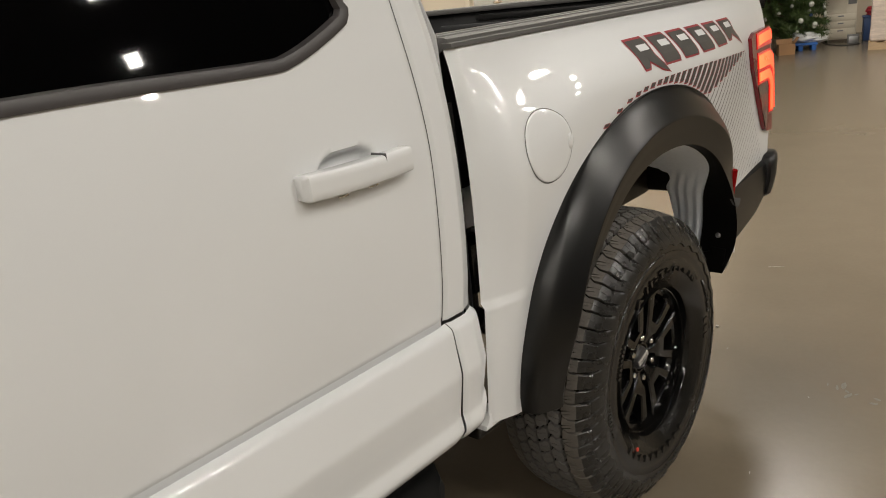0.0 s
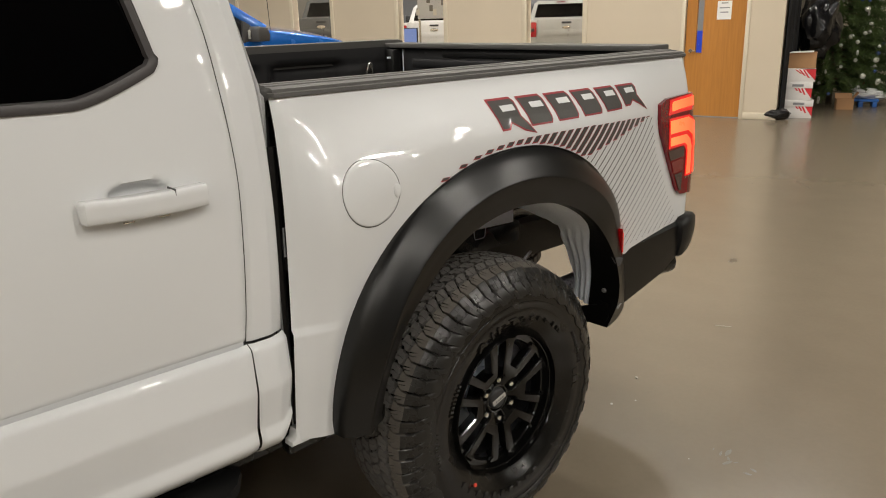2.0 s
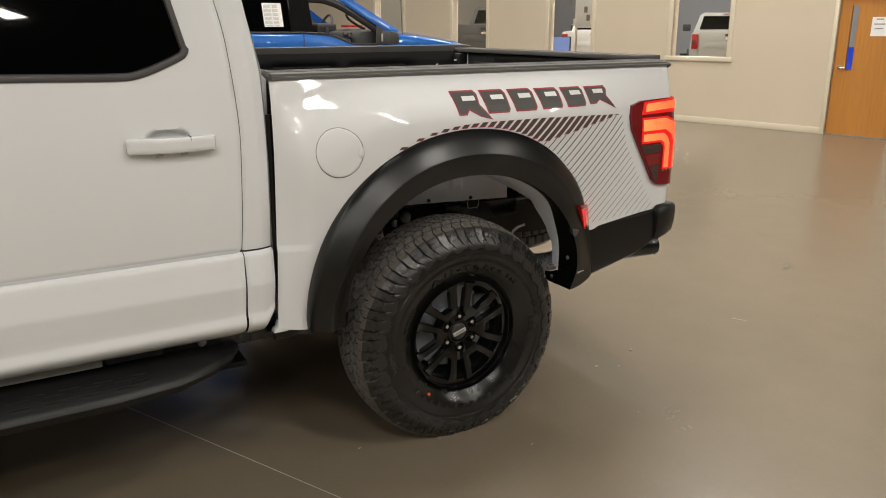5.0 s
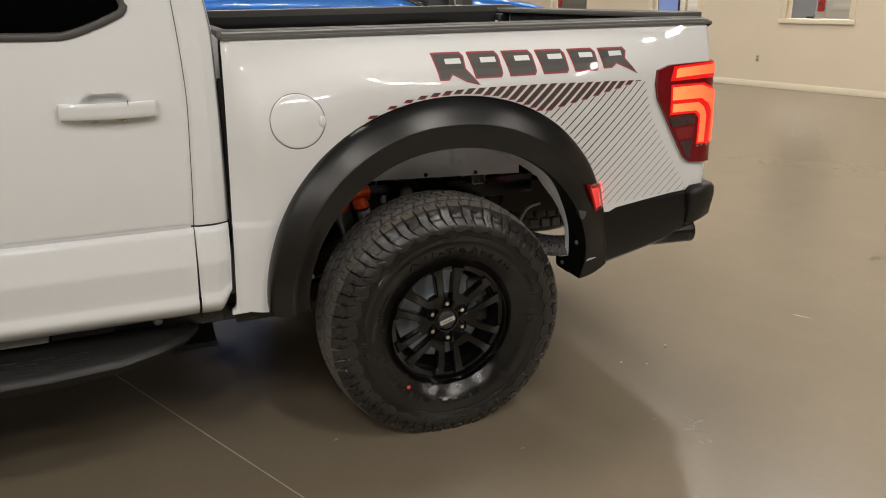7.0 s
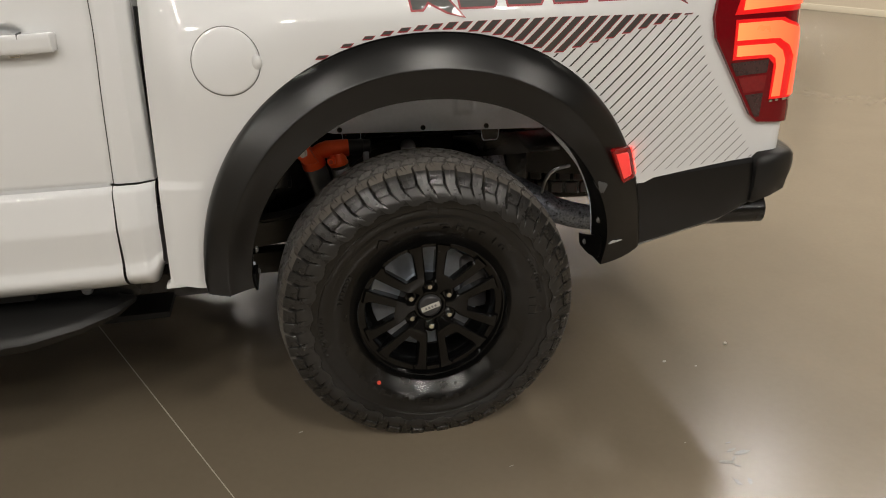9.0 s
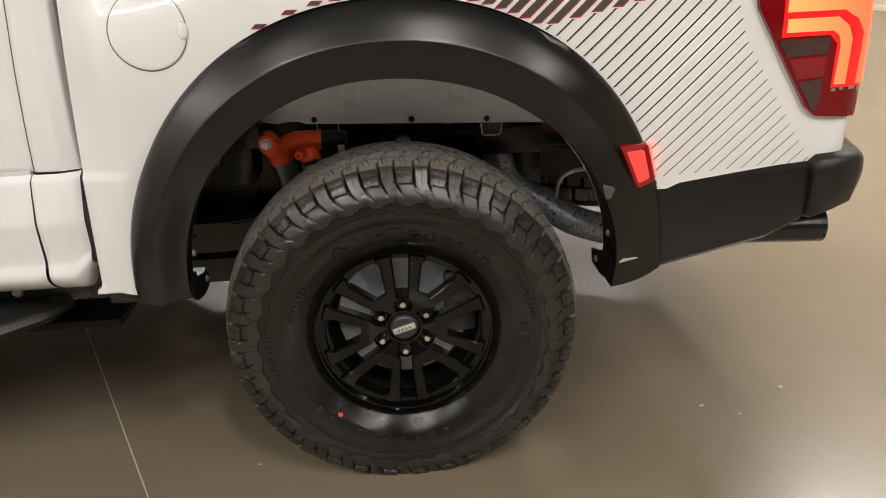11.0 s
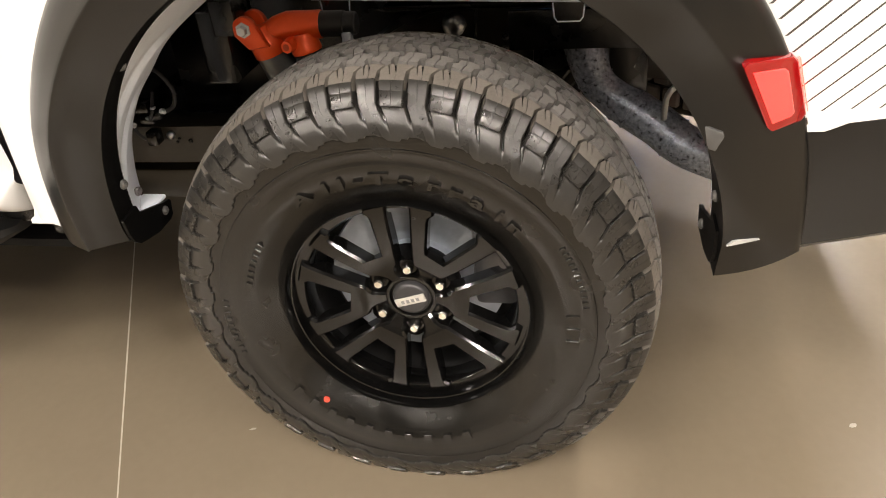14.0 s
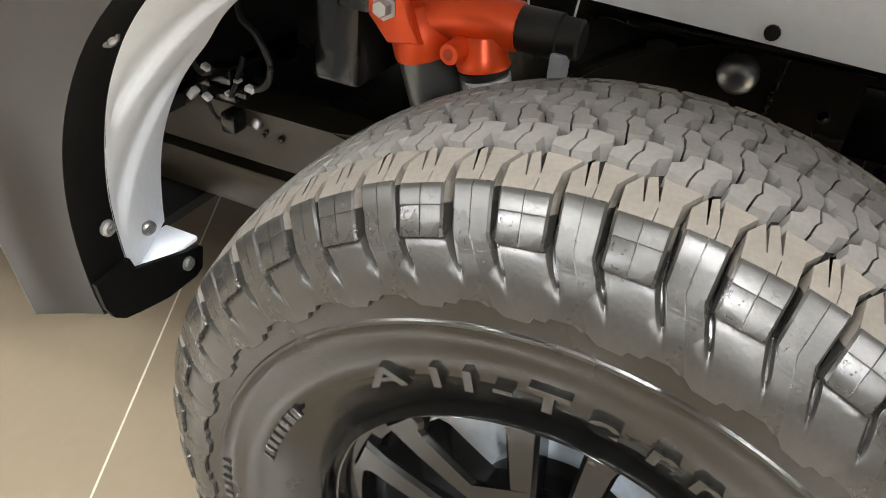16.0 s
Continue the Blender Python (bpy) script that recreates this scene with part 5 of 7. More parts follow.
HUB = (0.0, 0.0, HUBZ)


def crown(y):
    return 0.459 - 0.026 * abs((y - YC) / 0.14) ** 2.4


def tyre_profile():
    half = [(0.222, 0.116), (0.232, 0.120), (0.242, 0.127), (0.256, 0.138), (0.272, 0.149), (0.282, 0.1555), (0.288, 0.158), (0.290, 0.1595), (0.318, 0.1605), (0.320, 0.1595), (0.338, 0.1605), (0.3395, 0.1618), (0.3425, 0.1618), (0.344, 0.1600),
            (0.360, 0.1590), (0.374, 0.1560), (0.387, 0.1505), (0.400, 0.1410), (0.410, 0.129), (0.417, 0.116)]
    out = [(r, YC - y) for r, y in half]
    out += [(crown(y) - 0.014, y) for y in np.linspace(YC - 0.088, YC + 0.088, 9)]
    out += [(r, YC + y) for r, y in reversed(half)]
    return out


def arc_map(s, y, r, r0=0.455):
    return (r * math.sin(s / r0), y, r * math.cos(s / r0))


def tread_poly(bm, pts, y0, flip, h=0.0145):
    """A block of the tread: an outline in the running direction and across."""
    top, low = [], []
    for s, y in pts:
        s, y = (s, y) if not flip else (-s, y)
        yy = y0 + 0.77 * y
        top.append(bm.verts.new(arc_map(s * 0.96, yy, crown(yy))))
        low.append(bm.verts.new(arc_map(s * 1.05, yy + 0.0006, crown(yy) - h)))
    bm.faces.new(top)
    n = len(pts)
    for i in range(n):
        bm.faces.new((low[i], low[(i + 1) % n], top[(i + 1) % n], top[i]))


# two interlocking pieces to a block
BLOCK_A = [(-0.0215, -0.017), (-0.0060, -0.0225), (-0.0035, -0.004), (-0.0005, 0.003), (-0.0025, 0.0215), (-0.0115, 0.019), (-0.0140, 0.004), (-0.0220, -0.003)]
BLOCK_B = [(-0.0042, -0.0225), (0.0110, -0.019), (0.0135, -0.004), (0.0220, 0.003), (0.0205, 0.0185), (0.0060, 0.0225), (-0.0007, 0.0215), (0.0013, 0.003), (-0.0017, -0.004)]
PITCH = 66


def centre_block(y0, flip):
    bm = bmesh.new()
    tread_poly(bm, BLOCK_A, y0, flip)
    tread_poly(bm, BLOCK_B, y0, flip)
    return finish("tread_block", bm, TREAD, 25)


def lean(r):
    """How far the shoulder's ribs lean along the run of the tyre at radius r."""
    return 0.07 * max(0, 0.441 - r) + 0.55 * max(0, 0.409 - r)


def shoulder_block(sign, deep):
    """A shoulder block with two sipes, which runs on down the sidewall as a side biter."""
    bm = bmesh.new()
    w = 0.0200 if deep else 0.0160
    f = w / 0.0166
    edge = 0.121 if deep else 0.117
    lead = -0.010
    pts = [(-w - lead, 0.079), (-0.0105 * f, 0.084), (-0.0050 * f, 0.108), (-0.0050 * f + 0.0007, 0.108), (-0.0078 * f, 0.084), (-0.0030 * f, 0.080), (0.0034 * f, 0.104), (0.0034 * f + 0.0007, 0.104), (0.0006 * f + 0.0007, 0.080),
           (w - lead, 0.083), (w, 0.100), (w, edge), (0.0045 * f, edge), (0.0045 * f, edge - 0.012), (0.0045 * f - 0.0007, edge - 0.012), (0.0045 * f - 0.0007, edge), (-w, edge), (-w - 0.002, 0.098)]
    top, low = [], []
    for s, dy in pts:
        y = YC + sign * dy
        top.append(bm.verts.new(arc_map(s * 0.985, y, crown(y))))
        low.append(bm.verts.new(arc_map(s * 1.04, y, crown(y) - 0.025)))
    bm.faces.new(top)
    n = len(pts)
    for i in range(n):
        bm.faces.new((low[i], low[(i + 1) % n], top[(i + 1) % n], top[i]))
    r0 = crown(YC + sign * edge)
    prof = [(edge, 0.0), (edge + 0.0045, -0.0030), (edge + 0.0115, -0.0125), (edge + 0.0112, -0.0131), (edge + 0.0121, -0.0137), (edge + 0.0245, -0.0315), (edge + 0.0250, -0.0330), (edge + 0.0225, -0.0350), (edge + 0.0080, -0.0362)] if deep else \
           [(edge, 0.0), (edge + 0.0050, -0.0035), (edge + 0.0135, -0.0165), (edge + 0.0235, -0.0320), (edge + 0.0310, -0.0440), (edge + 0.0365, -0.0560), (edge + 0.0380, -0.0640), (edge + 0.0330, -0.0660)]
    rows = []
    for i, (dy, dr) in enumerate(prof):
        y = YC + sign * dy
        a, b = -w + lean(r0 + dr), w + lean(r0 + dr)
        d = 0.014 if i < 5 else 0.008
        mid = (a + b) / 2
        cut = (0.0007 if deep else 0.0004) if i < 6 else 0.0
        across = ((a - 0.0030, d, -0.004), (a - 0.0006, 0.0022, 0), (a + 0.0016, 0, 0), (mid - 0.0006, 0, 0), (mid - 0.0003, cut, -0.0004), (mid + 0.0003, cut, -0.0004), (mid + 0.0006, 0, 0), (b - 0.0016, 0, 0), (b + 0.0006, 0.0022, 0), (b + 0.0030, d, -0.004))
        rows.append([arc_map(q, y - sign * dy_, r0 + dr + up) for q, dy_, up in across])
    loft(bm, rows)
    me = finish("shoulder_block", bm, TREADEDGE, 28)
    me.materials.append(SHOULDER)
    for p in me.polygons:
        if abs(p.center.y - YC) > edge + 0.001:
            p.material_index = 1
    return me


def scallop_mesh():
    """One pitch of the raised, zigzag-edged shield below the shoulder blocks."""
    bm = bmesh.new()
    p = 2 * math.pi * 0.40 / (PITCH // 2)
    low = [(-0.5, 0.3635), (-0.42, 0.3575), (-0.16, 0.3570), (-0.08, 0.3620), (0.05, 0.3615), (0.12, 0.3655), (0.36, 0.3660), (0.43, 0.3630), (0.5, 0.3635)]

    def wall(r):
        return table([0.34, 0.36, 0.374, 0.387, 0.400, 0.410, 0.417], [0.1600, 0.1596, 0.1566, 0.1511, 0.1416, 0.1296, 0.1166], r)

    # a groove runs down into the shield from either side of each block
    us = sorted({u for u, r in low} | {c + d for c in (-0.273, 0.273) for d in (-0.05, -0.025, -0.008, 0.008, 0.025, 0.05)})
    rows = []
    for u in us:
        r = float(np.interp(u, [q[0] for q in low], [q[1] for q in low]))
        near = min(abs(u - 0.273), abs(u + 0.273))
        dip = 1.0 if near < 0.01 else 0.35 if near < 0.03 else 0.0
        row = []
        for q, off, g in ((r - 0.0012, -0.003, 0), (r, 0.0024, 0), (lerp(r, 0.390, 0.4), 0.0030, 0), (lerp(r, 0.390, 0.75), 0.0030, 0.15), (0.3870, 0.0032, 0.7), (0.393, 0.0036, 1), (0.400, 0.0052, 1), (0.4065, 0.0075, 1), (0.4095, 0.0060, 1), (0.4125, -0.004, 0)):
            row.append(arc_map(u * p + lean(q) * 0.40 / 0.455, YC - wall(q) - off + 0.0085 * g * dip, q, 0.40))
        rows.append(row)
    loft(bm, rows)
    return finish("sidewall_scallop", bm, SHOULDER, 35)


def rim_mesh():
    bm = bmesh.new()
    revolve(bm, [(0.197, 0.010), (0.199, -0.026), (0.203, -0.031), (0.222, -0.033), (0.2235, -0.040), (0.2255, -0.066), (0.2285, -0.0715), (0.2320, -0.067), (0.2325, -0.045), (0.226, -0.025), (0.222, 0.02), (0.212, 0.10), (0.215, 0.20), (0.232, 0.215), (0.232, 0.205)], 96, HUB)
    return bm


def barrel_mesh():
    bm = bmesh.new()
    revolve(bm, [(0.199, -0.020), (0.199, 0.0), (0.200, 0.03), (0.198, 0.10), (0.200, 0.20), (0.21, 0.212)], 96, HUB)
    return bm


def spoke_face(r):
    """How far the spokes' face stands out at a radius."""
    return table([0.03, 0.052, 0.076, 0.092, 0.115, 0.14, 0.178, 0.214], [-0.012, -0.020, -0.029, -0.0335, -0.0365, -0.0385, -0.041, -0.041], r)


def spoke_mesh():
    """A forked spoke: a root between two lugs, two legs, each with a foot that turns in over the rim's flat ring."""
    # along and beside the line through the hub and the next lug
    leg = [(0.043, 0.013), (0.052, 0.0165), (0.060, 0.0195), (0.0685, 0.0205), (0.077, 0.0185), (0.083, 0.0145), (0.090, 0.0135), (0.130, 0.0155), (0.188, 0.0200), (0.2128, 0.0205),
           (0.2105, 0.038), (0.2045, 0.064), (0.1905, 0.0635), (0.1850, 0.0545), (0.1780, 0.0520), (0.140, 0.0465), (0.112, 0.0428), (0.098, 0.0405)]
    half = [(0.5 * a - 0.866 * b, 0.866 * a + 0.5 * b) for a, b in leg]
    pts = half + [(-x, z) for x, z in reversed(half)]
    bm = bmesh.new()
    bm.faces.new([bm.verts.new((x, 0, z)) for x, z in pts])
    for k in range(1, 14):
        bmesh.ops.bisect_plane(bm, geom=bm.verts[:] + bm.edges[:] + bm.faces[:], plane_co=(0, 0, 0.042 + 0.0125 * k), plane_no=(0, 0, 1))
    bmesh.ops.remove_doubles(bm, verts=bm.verts, dist=1e-6)
    bmesh.ops.inset_region(bm, faces=bm.faces[:], thickness=0.0040, use_even_offset=True, use_boundary=True)
    rim = {v for e in bm.edges if e.is_boundary for v in e.verts}
    ext = bmesh.ops.extrude_edge_only(bm, edges=[e for e in bm.edges if e.is_boundary])
    low = {v for v in ext["geom"] if isinstance(v, bmesh.types.BMVert)}
    for v in bm.verts:
        r = math.hypot(v.co.x, v.co.z)
        v.co.y = spoke_face(r) + (lerp(0.034, 0.012, smooth01(0.180, 0.195, r)) if v in low else (0.0048 if v in rim else 0.0))
    bmesh.ops.triangulate(bm, faces=[f for f in bm.faces if len(f.verts) > 4])
    return finish("spoke", bm, RIM, 24)


def wheel(centre, mirror, full):
    cx, cy, cz = centre
    turn = Matrix.Translation((cx, cy, cz - HUBZ)) @ (Matrix.Rotation(math.pi, 4, "Z") if mirror else Matrix.Identity(4))
    w = part("wheel", rim_mesh(), RIM, truck, "gloss black alloy wheel with an all-terrain tyre", smooth=40, m=turn)
    part("barrel", barrel_mesh(), mat("inner_barrel_black", (0.01, 0.01, 0.01), 0.35, var=0.2) if full else RIM, w, smooth=40)
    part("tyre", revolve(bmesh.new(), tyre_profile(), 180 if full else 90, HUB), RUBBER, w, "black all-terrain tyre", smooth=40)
    blocks = []
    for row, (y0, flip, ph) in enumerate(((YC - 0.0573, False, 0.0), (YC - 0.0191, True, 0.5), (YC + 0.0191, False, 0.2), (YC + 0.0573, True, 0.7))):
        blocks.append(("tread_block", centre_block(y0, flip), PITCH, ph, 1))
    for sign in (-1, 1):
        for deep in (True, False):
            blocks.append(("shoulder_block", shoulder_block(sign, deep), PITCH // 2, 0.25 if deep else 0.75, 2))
    if full:
        blocks.append(("sidewall_scallop", scallop_mesh(), PITCH // 2, 0.25, 2))
    if full:
        for nm, me, n, ph, st in blocks:
            for k in range(n):
                ob = new(nm, me)
                ob.parent = w
                ob.matrix_local = Matrix.Translation(HUB) @ Matrix.Rotation(2 * math.pi * (k + ph) / n, 4, "Y")
    else:
        bm = bmesh.new()
        for nm, me, n, ph, st in blocks:
            for k in range(n):
                c = me.copy()
                c.transform(Matrix.Translation(HUB) @ Matrix.Rotation(2 * math.pi * (k + ph) / n, 4, "Y"))
                bm.from_mesh(c)
                bpy.data.meshes.remove(c)
        tagged(part("tread", bm, TREAD, w, "deep all-terrain tread", smooth=0), kind="stuff")
    sp = spoke_mesh()
    for k in range(6):
        ob = new("spoke", sp)
        ob.parent = w
        ob.matrix_local = Matrix.Translation(HUB) @ Matrix.Rotation(radians(30 + 60 * k), 4, "Y")
    part("hub", revolve(bmesh.new(), [(0.0, -0.010), (0.038, -0.010), (0.042, -0.016), (0.048, -0.016), (0.052, -0.008), (0.080, -0.006), (0.086, -0.002), (0.090, 0.035)], 48, HUB), RIM, w, smooth=40)
    cap = part("centre_cap", revolve(bmesh.new(), [(0.0, -0.0235), (0.026, -0.0235), (0.031, -0.021), (0.034, -0.018), (0.036, -0.010)], 40, HUB), mat("cap_black", (0.03, 0.03, 0.032), 0.3), w)
    tilt = Matrix.Translation(HUB) @ Matrix.Rotation(radians(-17), 4, "Y")
    b = box(bmesh.new(), -0.030, 0.030, -0.0262, -0.022, -0.0085, 0.0085, 0.0015)
    part("cap_plate", b, mat("cap_silver", (0.62, 0.61, 0.58), 0.35, 0.6), cap, "plain silver plate on the cap", m=tilt)
    b = bmesh.new()
    for i in range(4):
        box(b, -0.018 + i * 0.010, -0.012 + i * 0.010, -0.0268, -0.0260, -0.0035, 0.0035)
    part("cap_marks", b, mat("cap_marks_grey", (0.2, 0.2, 0.2), 0.4), cap, smooth=0, m=tilt)
    nut = revolve(bmesh.new(), [(0.0, -0.016), (0.0075, -0.016), (0.0098, -0.013), (0.0108, -0.004), (0.0108, 0.012)], 6, (0, 0, 0))
    nut_mesh = finish("lug_nut", nut, CHROME, 0)
    cup = finish("lug_pocket", revolve(bmesh.new(), [(0.0115, 0.004), (0.0165, 0.003), (0.0185, -0.004), (0.0205, -0.007), (0.0215, 0.004)], 24, (0, 0, 0)), RIM, 40)
    for k in range(6):
        a = radians(60 * k)
        for nm, me in (("lug_nut", nut_mesh), ("lug_pocket", cup)):
            ob = new(nm, me)
            ob.parent = w
            ob.matrix_local = Matrix.Translation((0.0675 * math.sin(a), -0.010, HUBZ + 0.0675 * math.cos(a)))
    # steel disc whose pale blue colour carries the cool light falling on it
    part("brake_disc", revolve(bmesh.new(), [(0.075, 0.03), (0.085, 0.062), (0.172, 0.062), (0.174, 0.07), (0.172, 0.086), (0.09, 0.086)], 64, HUB), mat("brake_disc_steel", (0.50, 0.55, 0.62), 0.4, 0.45, var=0.12, scale=20, bump=0.05), w, "bare steel brake disc")
    b = bmesh.new()
    box(b, 0.11, 0.195, 0.045, 0.11, 0.40, 0.58, 0.015)
    part("brake_caliper", b, mat("caliper_grey", (0.18, 0.18, 0.19), 0.4, 0.5), w)
    # near-black disc that puts shade behind the brake
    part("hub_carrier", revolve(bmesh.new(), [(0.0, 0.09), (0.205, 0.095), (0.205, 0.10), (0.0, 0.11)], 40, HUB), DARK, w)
    if full:
        # raised words on the sidewall, and plain bars for the maker's marks
        word = "All-Terrain"
        for i, ch in enumerate(word):
            cu = bpy.data.curves.new("letter", "FONT")
            cu.body, cu.size, cu.extrude, cu.align_x = ch, 0.027, 0.0036, "CENTER"
            cu.offset = 0.0007
            tmp = new("letter", cu)
            me = bpy.data.meshes.new_from_object(tmp.evaluated_get(bpy.context.evaluated_depsgraph_get()))
            bpy.data.objects.remove(tmp)
            bpy.data.curves.remove(cu)
            me.transform(Matrix.Translation((0, YC - 0.1608, 0.2815)) @ Matrix.Rotation(radians(90), 4, "X") @ Matrix.Diagonal((2.0, 1.0, 1, 1)))
            me.materials.clear()
            me.materials.append(RUBBER)
            ob = new("letter", me)
            ob.parent = w
            ob.matrix_local = Matrix.Translation(HUB) @ Matrix.Rotation(radians(-30 + 1.24 * sum((7.8, 4.6, 4.6, 5.8, 7.0, 7.2, 5.8, 6.4, 6.6, 5.2)[:i])), 4, "Y")
        for a0, n, h, r, step in ((160, 10, 0.021, 0.280, 8.0), (86, 3, 0.024, 0.290, 5.2), (255, 10, 0.010, 0.330, 2.3), (60, 12, 0.009, 0.322, 2.0), (285, 8, 0.012, 0.280, 2.6)):
            me = finish("mark_bar", box(bmesh.new(), -h * 0.36, h * 0.36, YC - 0.1630, YC - 0.158, r, r + h, 0.0008, seg=1), RUBBER, 0)
            for i in range(n):
                ob = new("mark_bar", me)
                ob.parent = w
                ob.matrix_local = Matrix.Translation(HUB) @ Matrix.Rotation(radians(a0 + i * step), 4, "Y")
        dot = revolve(bmesh.new(), [(0.0, -0.0015), (0.0062, -0.001), (0.0066, 0.003)], 16, (-0.178, YC - 0.157, 0.254))
        part("paint_dot", dot, REDDOT, w, "small red paint dot on the tyre")
        dot = tube(bmesh.new(), [(0.217 * math.sin(radians(8)), -0.03, HUBZ + 0.205 * math.cos(radians(8))), (0.205 * math.sin(radians(8)), -0.038, HUBZ + 0.185)], 0.005, 10)
        part("valve", dot, CABLE, w)
    return w


for x in (0.0, -3.69):
    wheel((x, 0.03, HUBZ), False, x == 0.0)
    wheel((x, 2 * MID - 0.03, HUBZ), True, False)


# ---- spare wheel, added under the bed to block the lit floor beyond ----
def spare():
    m = pose(0.74, MID, 0.665, -90, 0, 0) @ Matrix.Translation((0, 0, -HUBZ))
    t = part("spare_tyre", revolve(bmesh.new(), [(0.21, -0.10), (0.26, -0.125), (0.33, -0.13), (0.365, -0.115), (0.378, -0.09), (0.378, 0.09), (0.365, 0.115), (0.33, 0.13), (0.26, 0.125), (0.21, 0.10)], 72, HUB), RUBBER, truck, "dark spare tyre added under the bed to block light", smooth=40, m=m)
    part("spare_rim", revolve(bmesh.new(), [(0.0, -0.06), (0.12, -0.07), (0.19, -0.09), (0.212, -0.10), (0.212, 0.10), (0.0, 0.06)], 40, HUB), FRAME, t)
    bm = bmesh.new()
    for k in range(44):
        for row, y in enumerate((-0.072, -0.024, 0.024, 0.072)):
            box(bm, -0.021, 0.021, y - 0.02, y + 0.02, 0.374, 0.388, 0.003, Matrix.Translation(HUB) @ Matrix.Rotation(2 * math.pi * (k + 0.5 * (row % 2)) / 44, 4, "Y"), seg=1)
    part("spare_tread", bm, TREAD, t, "blocky tread of the spare", smooth=0)


spare()


# ---- window wall: windows and the oak door ----
def window(i, u0, u1):
    w = thing("window_%d" % i, "interior window in a cream wooden frame", "window", kind="structure", m=HALL)
    bm = bmesh.new()
    f = 0.085
    box(bm, u0 - f, u0, -0.018, 0.17, SILL, HEAD, 0.004)
    box(bm, u1, u1 + f, -0.018, 0.17, SILL, HEAD, 0.004)
    box(bm, u0 - f, u1 + f, -0.018, 0.17, HEAD, HEAD + f, 0.004)
    part("window_frame", bm, TRIMPAINT, w)
    part("window_sill", box(bmesh.new(), u0 - f - 0.02, u1 + f + 0.02, -0.035, 0.17, SILL - 0.075, SILL - 0.001, 0.005), TRIMPAINT, w)
    p = part("pane", box(bmesh.new(), u0, u1, 0.07, 0.076, SILL, HEAD), PANE, w, "clear glass pane", smooth=0)
    p.visible_shadow = False


for i, (a, b) in enumerate(WINDOWS):
    window(i + 1, a, b)

d = thing("door_1", "closed honey-oak door with a narrow glass slot and a notice", "door", kind="structure", m=HALL)
d0, d1 = DOOR
s0, s1, sz0, sz1 = d0 + 0.17, d0 + 0.27, 1.0, 1.95
bm = bmesh.new()
for a, b, z0, z1 in ((d0 + 0.008, s0, 0.012, 2.09), (s1, d1 - 0.008, 0.012, 2.09), (s0, s1, 0.012, sz0), (s0, s1, sz1, 2.09)):
    box(bm, a, b, 0.045, 0.09, z0, z1)
bmesh.ops.remove_doubles(bm, verts=bm.verts, dist=1e-5)
part("door_leaf", bm, OAK, d, "honey-oak veneer door leaf", smooth=0)
part("glass_slot", box(bmesh.new(), s0, s1, 0.064, 0.07, sz0, sz1), PANE, d, "narrow glass slot", smooth=0).visible_shadow = False
bm = bmesh.new()
for a, b, z0, z1 in ((s0 - 0.014, s0, sz0 - 0.014, sz1 + 0.014), (s1, s1 + 0.014, sz0 - 0.014, sz1 + 0.014), (s0, s1, sz0 - 0.014, sz0), (s0, s1, sz1, sz1 + 0.014)):
    box(bm, a, b, 0.038, 0.096, z0, z1, 0.002, seg=1)
part("slot_frame", bm, OAK, d)
bm = bmesh.new()
box(bm, d0 - 0.06, d0, -0.02, 0.17, 0, 2.1, 0.004)
box(bm, d1, d1 + 0.06, -0.02, 0.17, 0, 2.1, 0.004)
box(bm, d0 - 0.06, d1 + 0.06, -0.02, 0.17, 2.1, 2.16, 0.004)
part("door_frame", bm, TRIMPAINT, d)
h = part("door_handle", revolve(bmesh.new(), [(0.0, -0.012), (0.022, -0.012), (0.03, -0.006), (0.03, 0.0)], 20, (d0 + 0.09, 0.045, 1.03)), CHROME, d, "satin steel lever handle")
part("lever", tube(bmesh.new(), [(d0 + 0.09, 0.035, 1.03), (d0 + 0.09, -0.015, 1.03), (d0 + 0.11, -0.022, 1.03), (d0 + 0.20, -0.022, 1.028)], 0.0095, 10), CHROME, h)
part("threshold", box(bmesh.new(), d0, d1, 0.03, 0.11, 0, 0.012, 0.003), mat("grey_threshold", (0.25, 0.27, 0.3), 0.4, 0.5), d)
n = thing("notice", "white paper notice taped to the oak door", "paper notice", m=HALL)
part("sheet", box(bmesh.new(), d0 + 0.47, d0 + 0.685, 0.0415, 0.0445, 1.50, 1.775), PAPER, n, smooth=0)
bm = bmesh.new()
for z, w in ((1.735, 0.10), (1.665, 0.15), (1.60, 0.12)):
    box(bm, d0 + 0.578 - w / 2, d0 + 0.578 + w / 2, 0.0405, 0.0412, z, z + 0.016)
part("text_bar", bm, INK, n, smooth=0)
o = thing("wall_outlet", "small grey wall outlet plate low on the wall", "wall outlet", m=HALL @ pose(-4.45, 0, 0.48))
part("plate", box(bmesh.new(), -0.035, 0.035, -0.008, -0.0005, -0.058, 0.058, 0.003), mat("outlet_cream", (0.5, 0.42, 0.3), 0.5), o)
bm = bmesh.new()
for z in (-0.025, 0.025):
    box(bm, -0.018, 0.018, -0.0105, -0.008, z - 0.016, z + 0.016, 0.003)
part("socket", bm, COPIERDARK, o)
ds = thing("blue_display", "glowing blue display panel on a stand in the office", "display", m=HALL)
part("panel", box(bmesh.new(), -1.6, -0.5, 1.6, 1.63, 0.9, 1.30), BLUESIGN, ds, "glowing blue panel", smooth=0)
for u in (-1.45, -0.65):
    part("stand_leg", box(bmesh.new(), u - 0.02, u + 0.02, 1.631, 1.67, 0, 1.25), CABIN, ds, smooth=0)


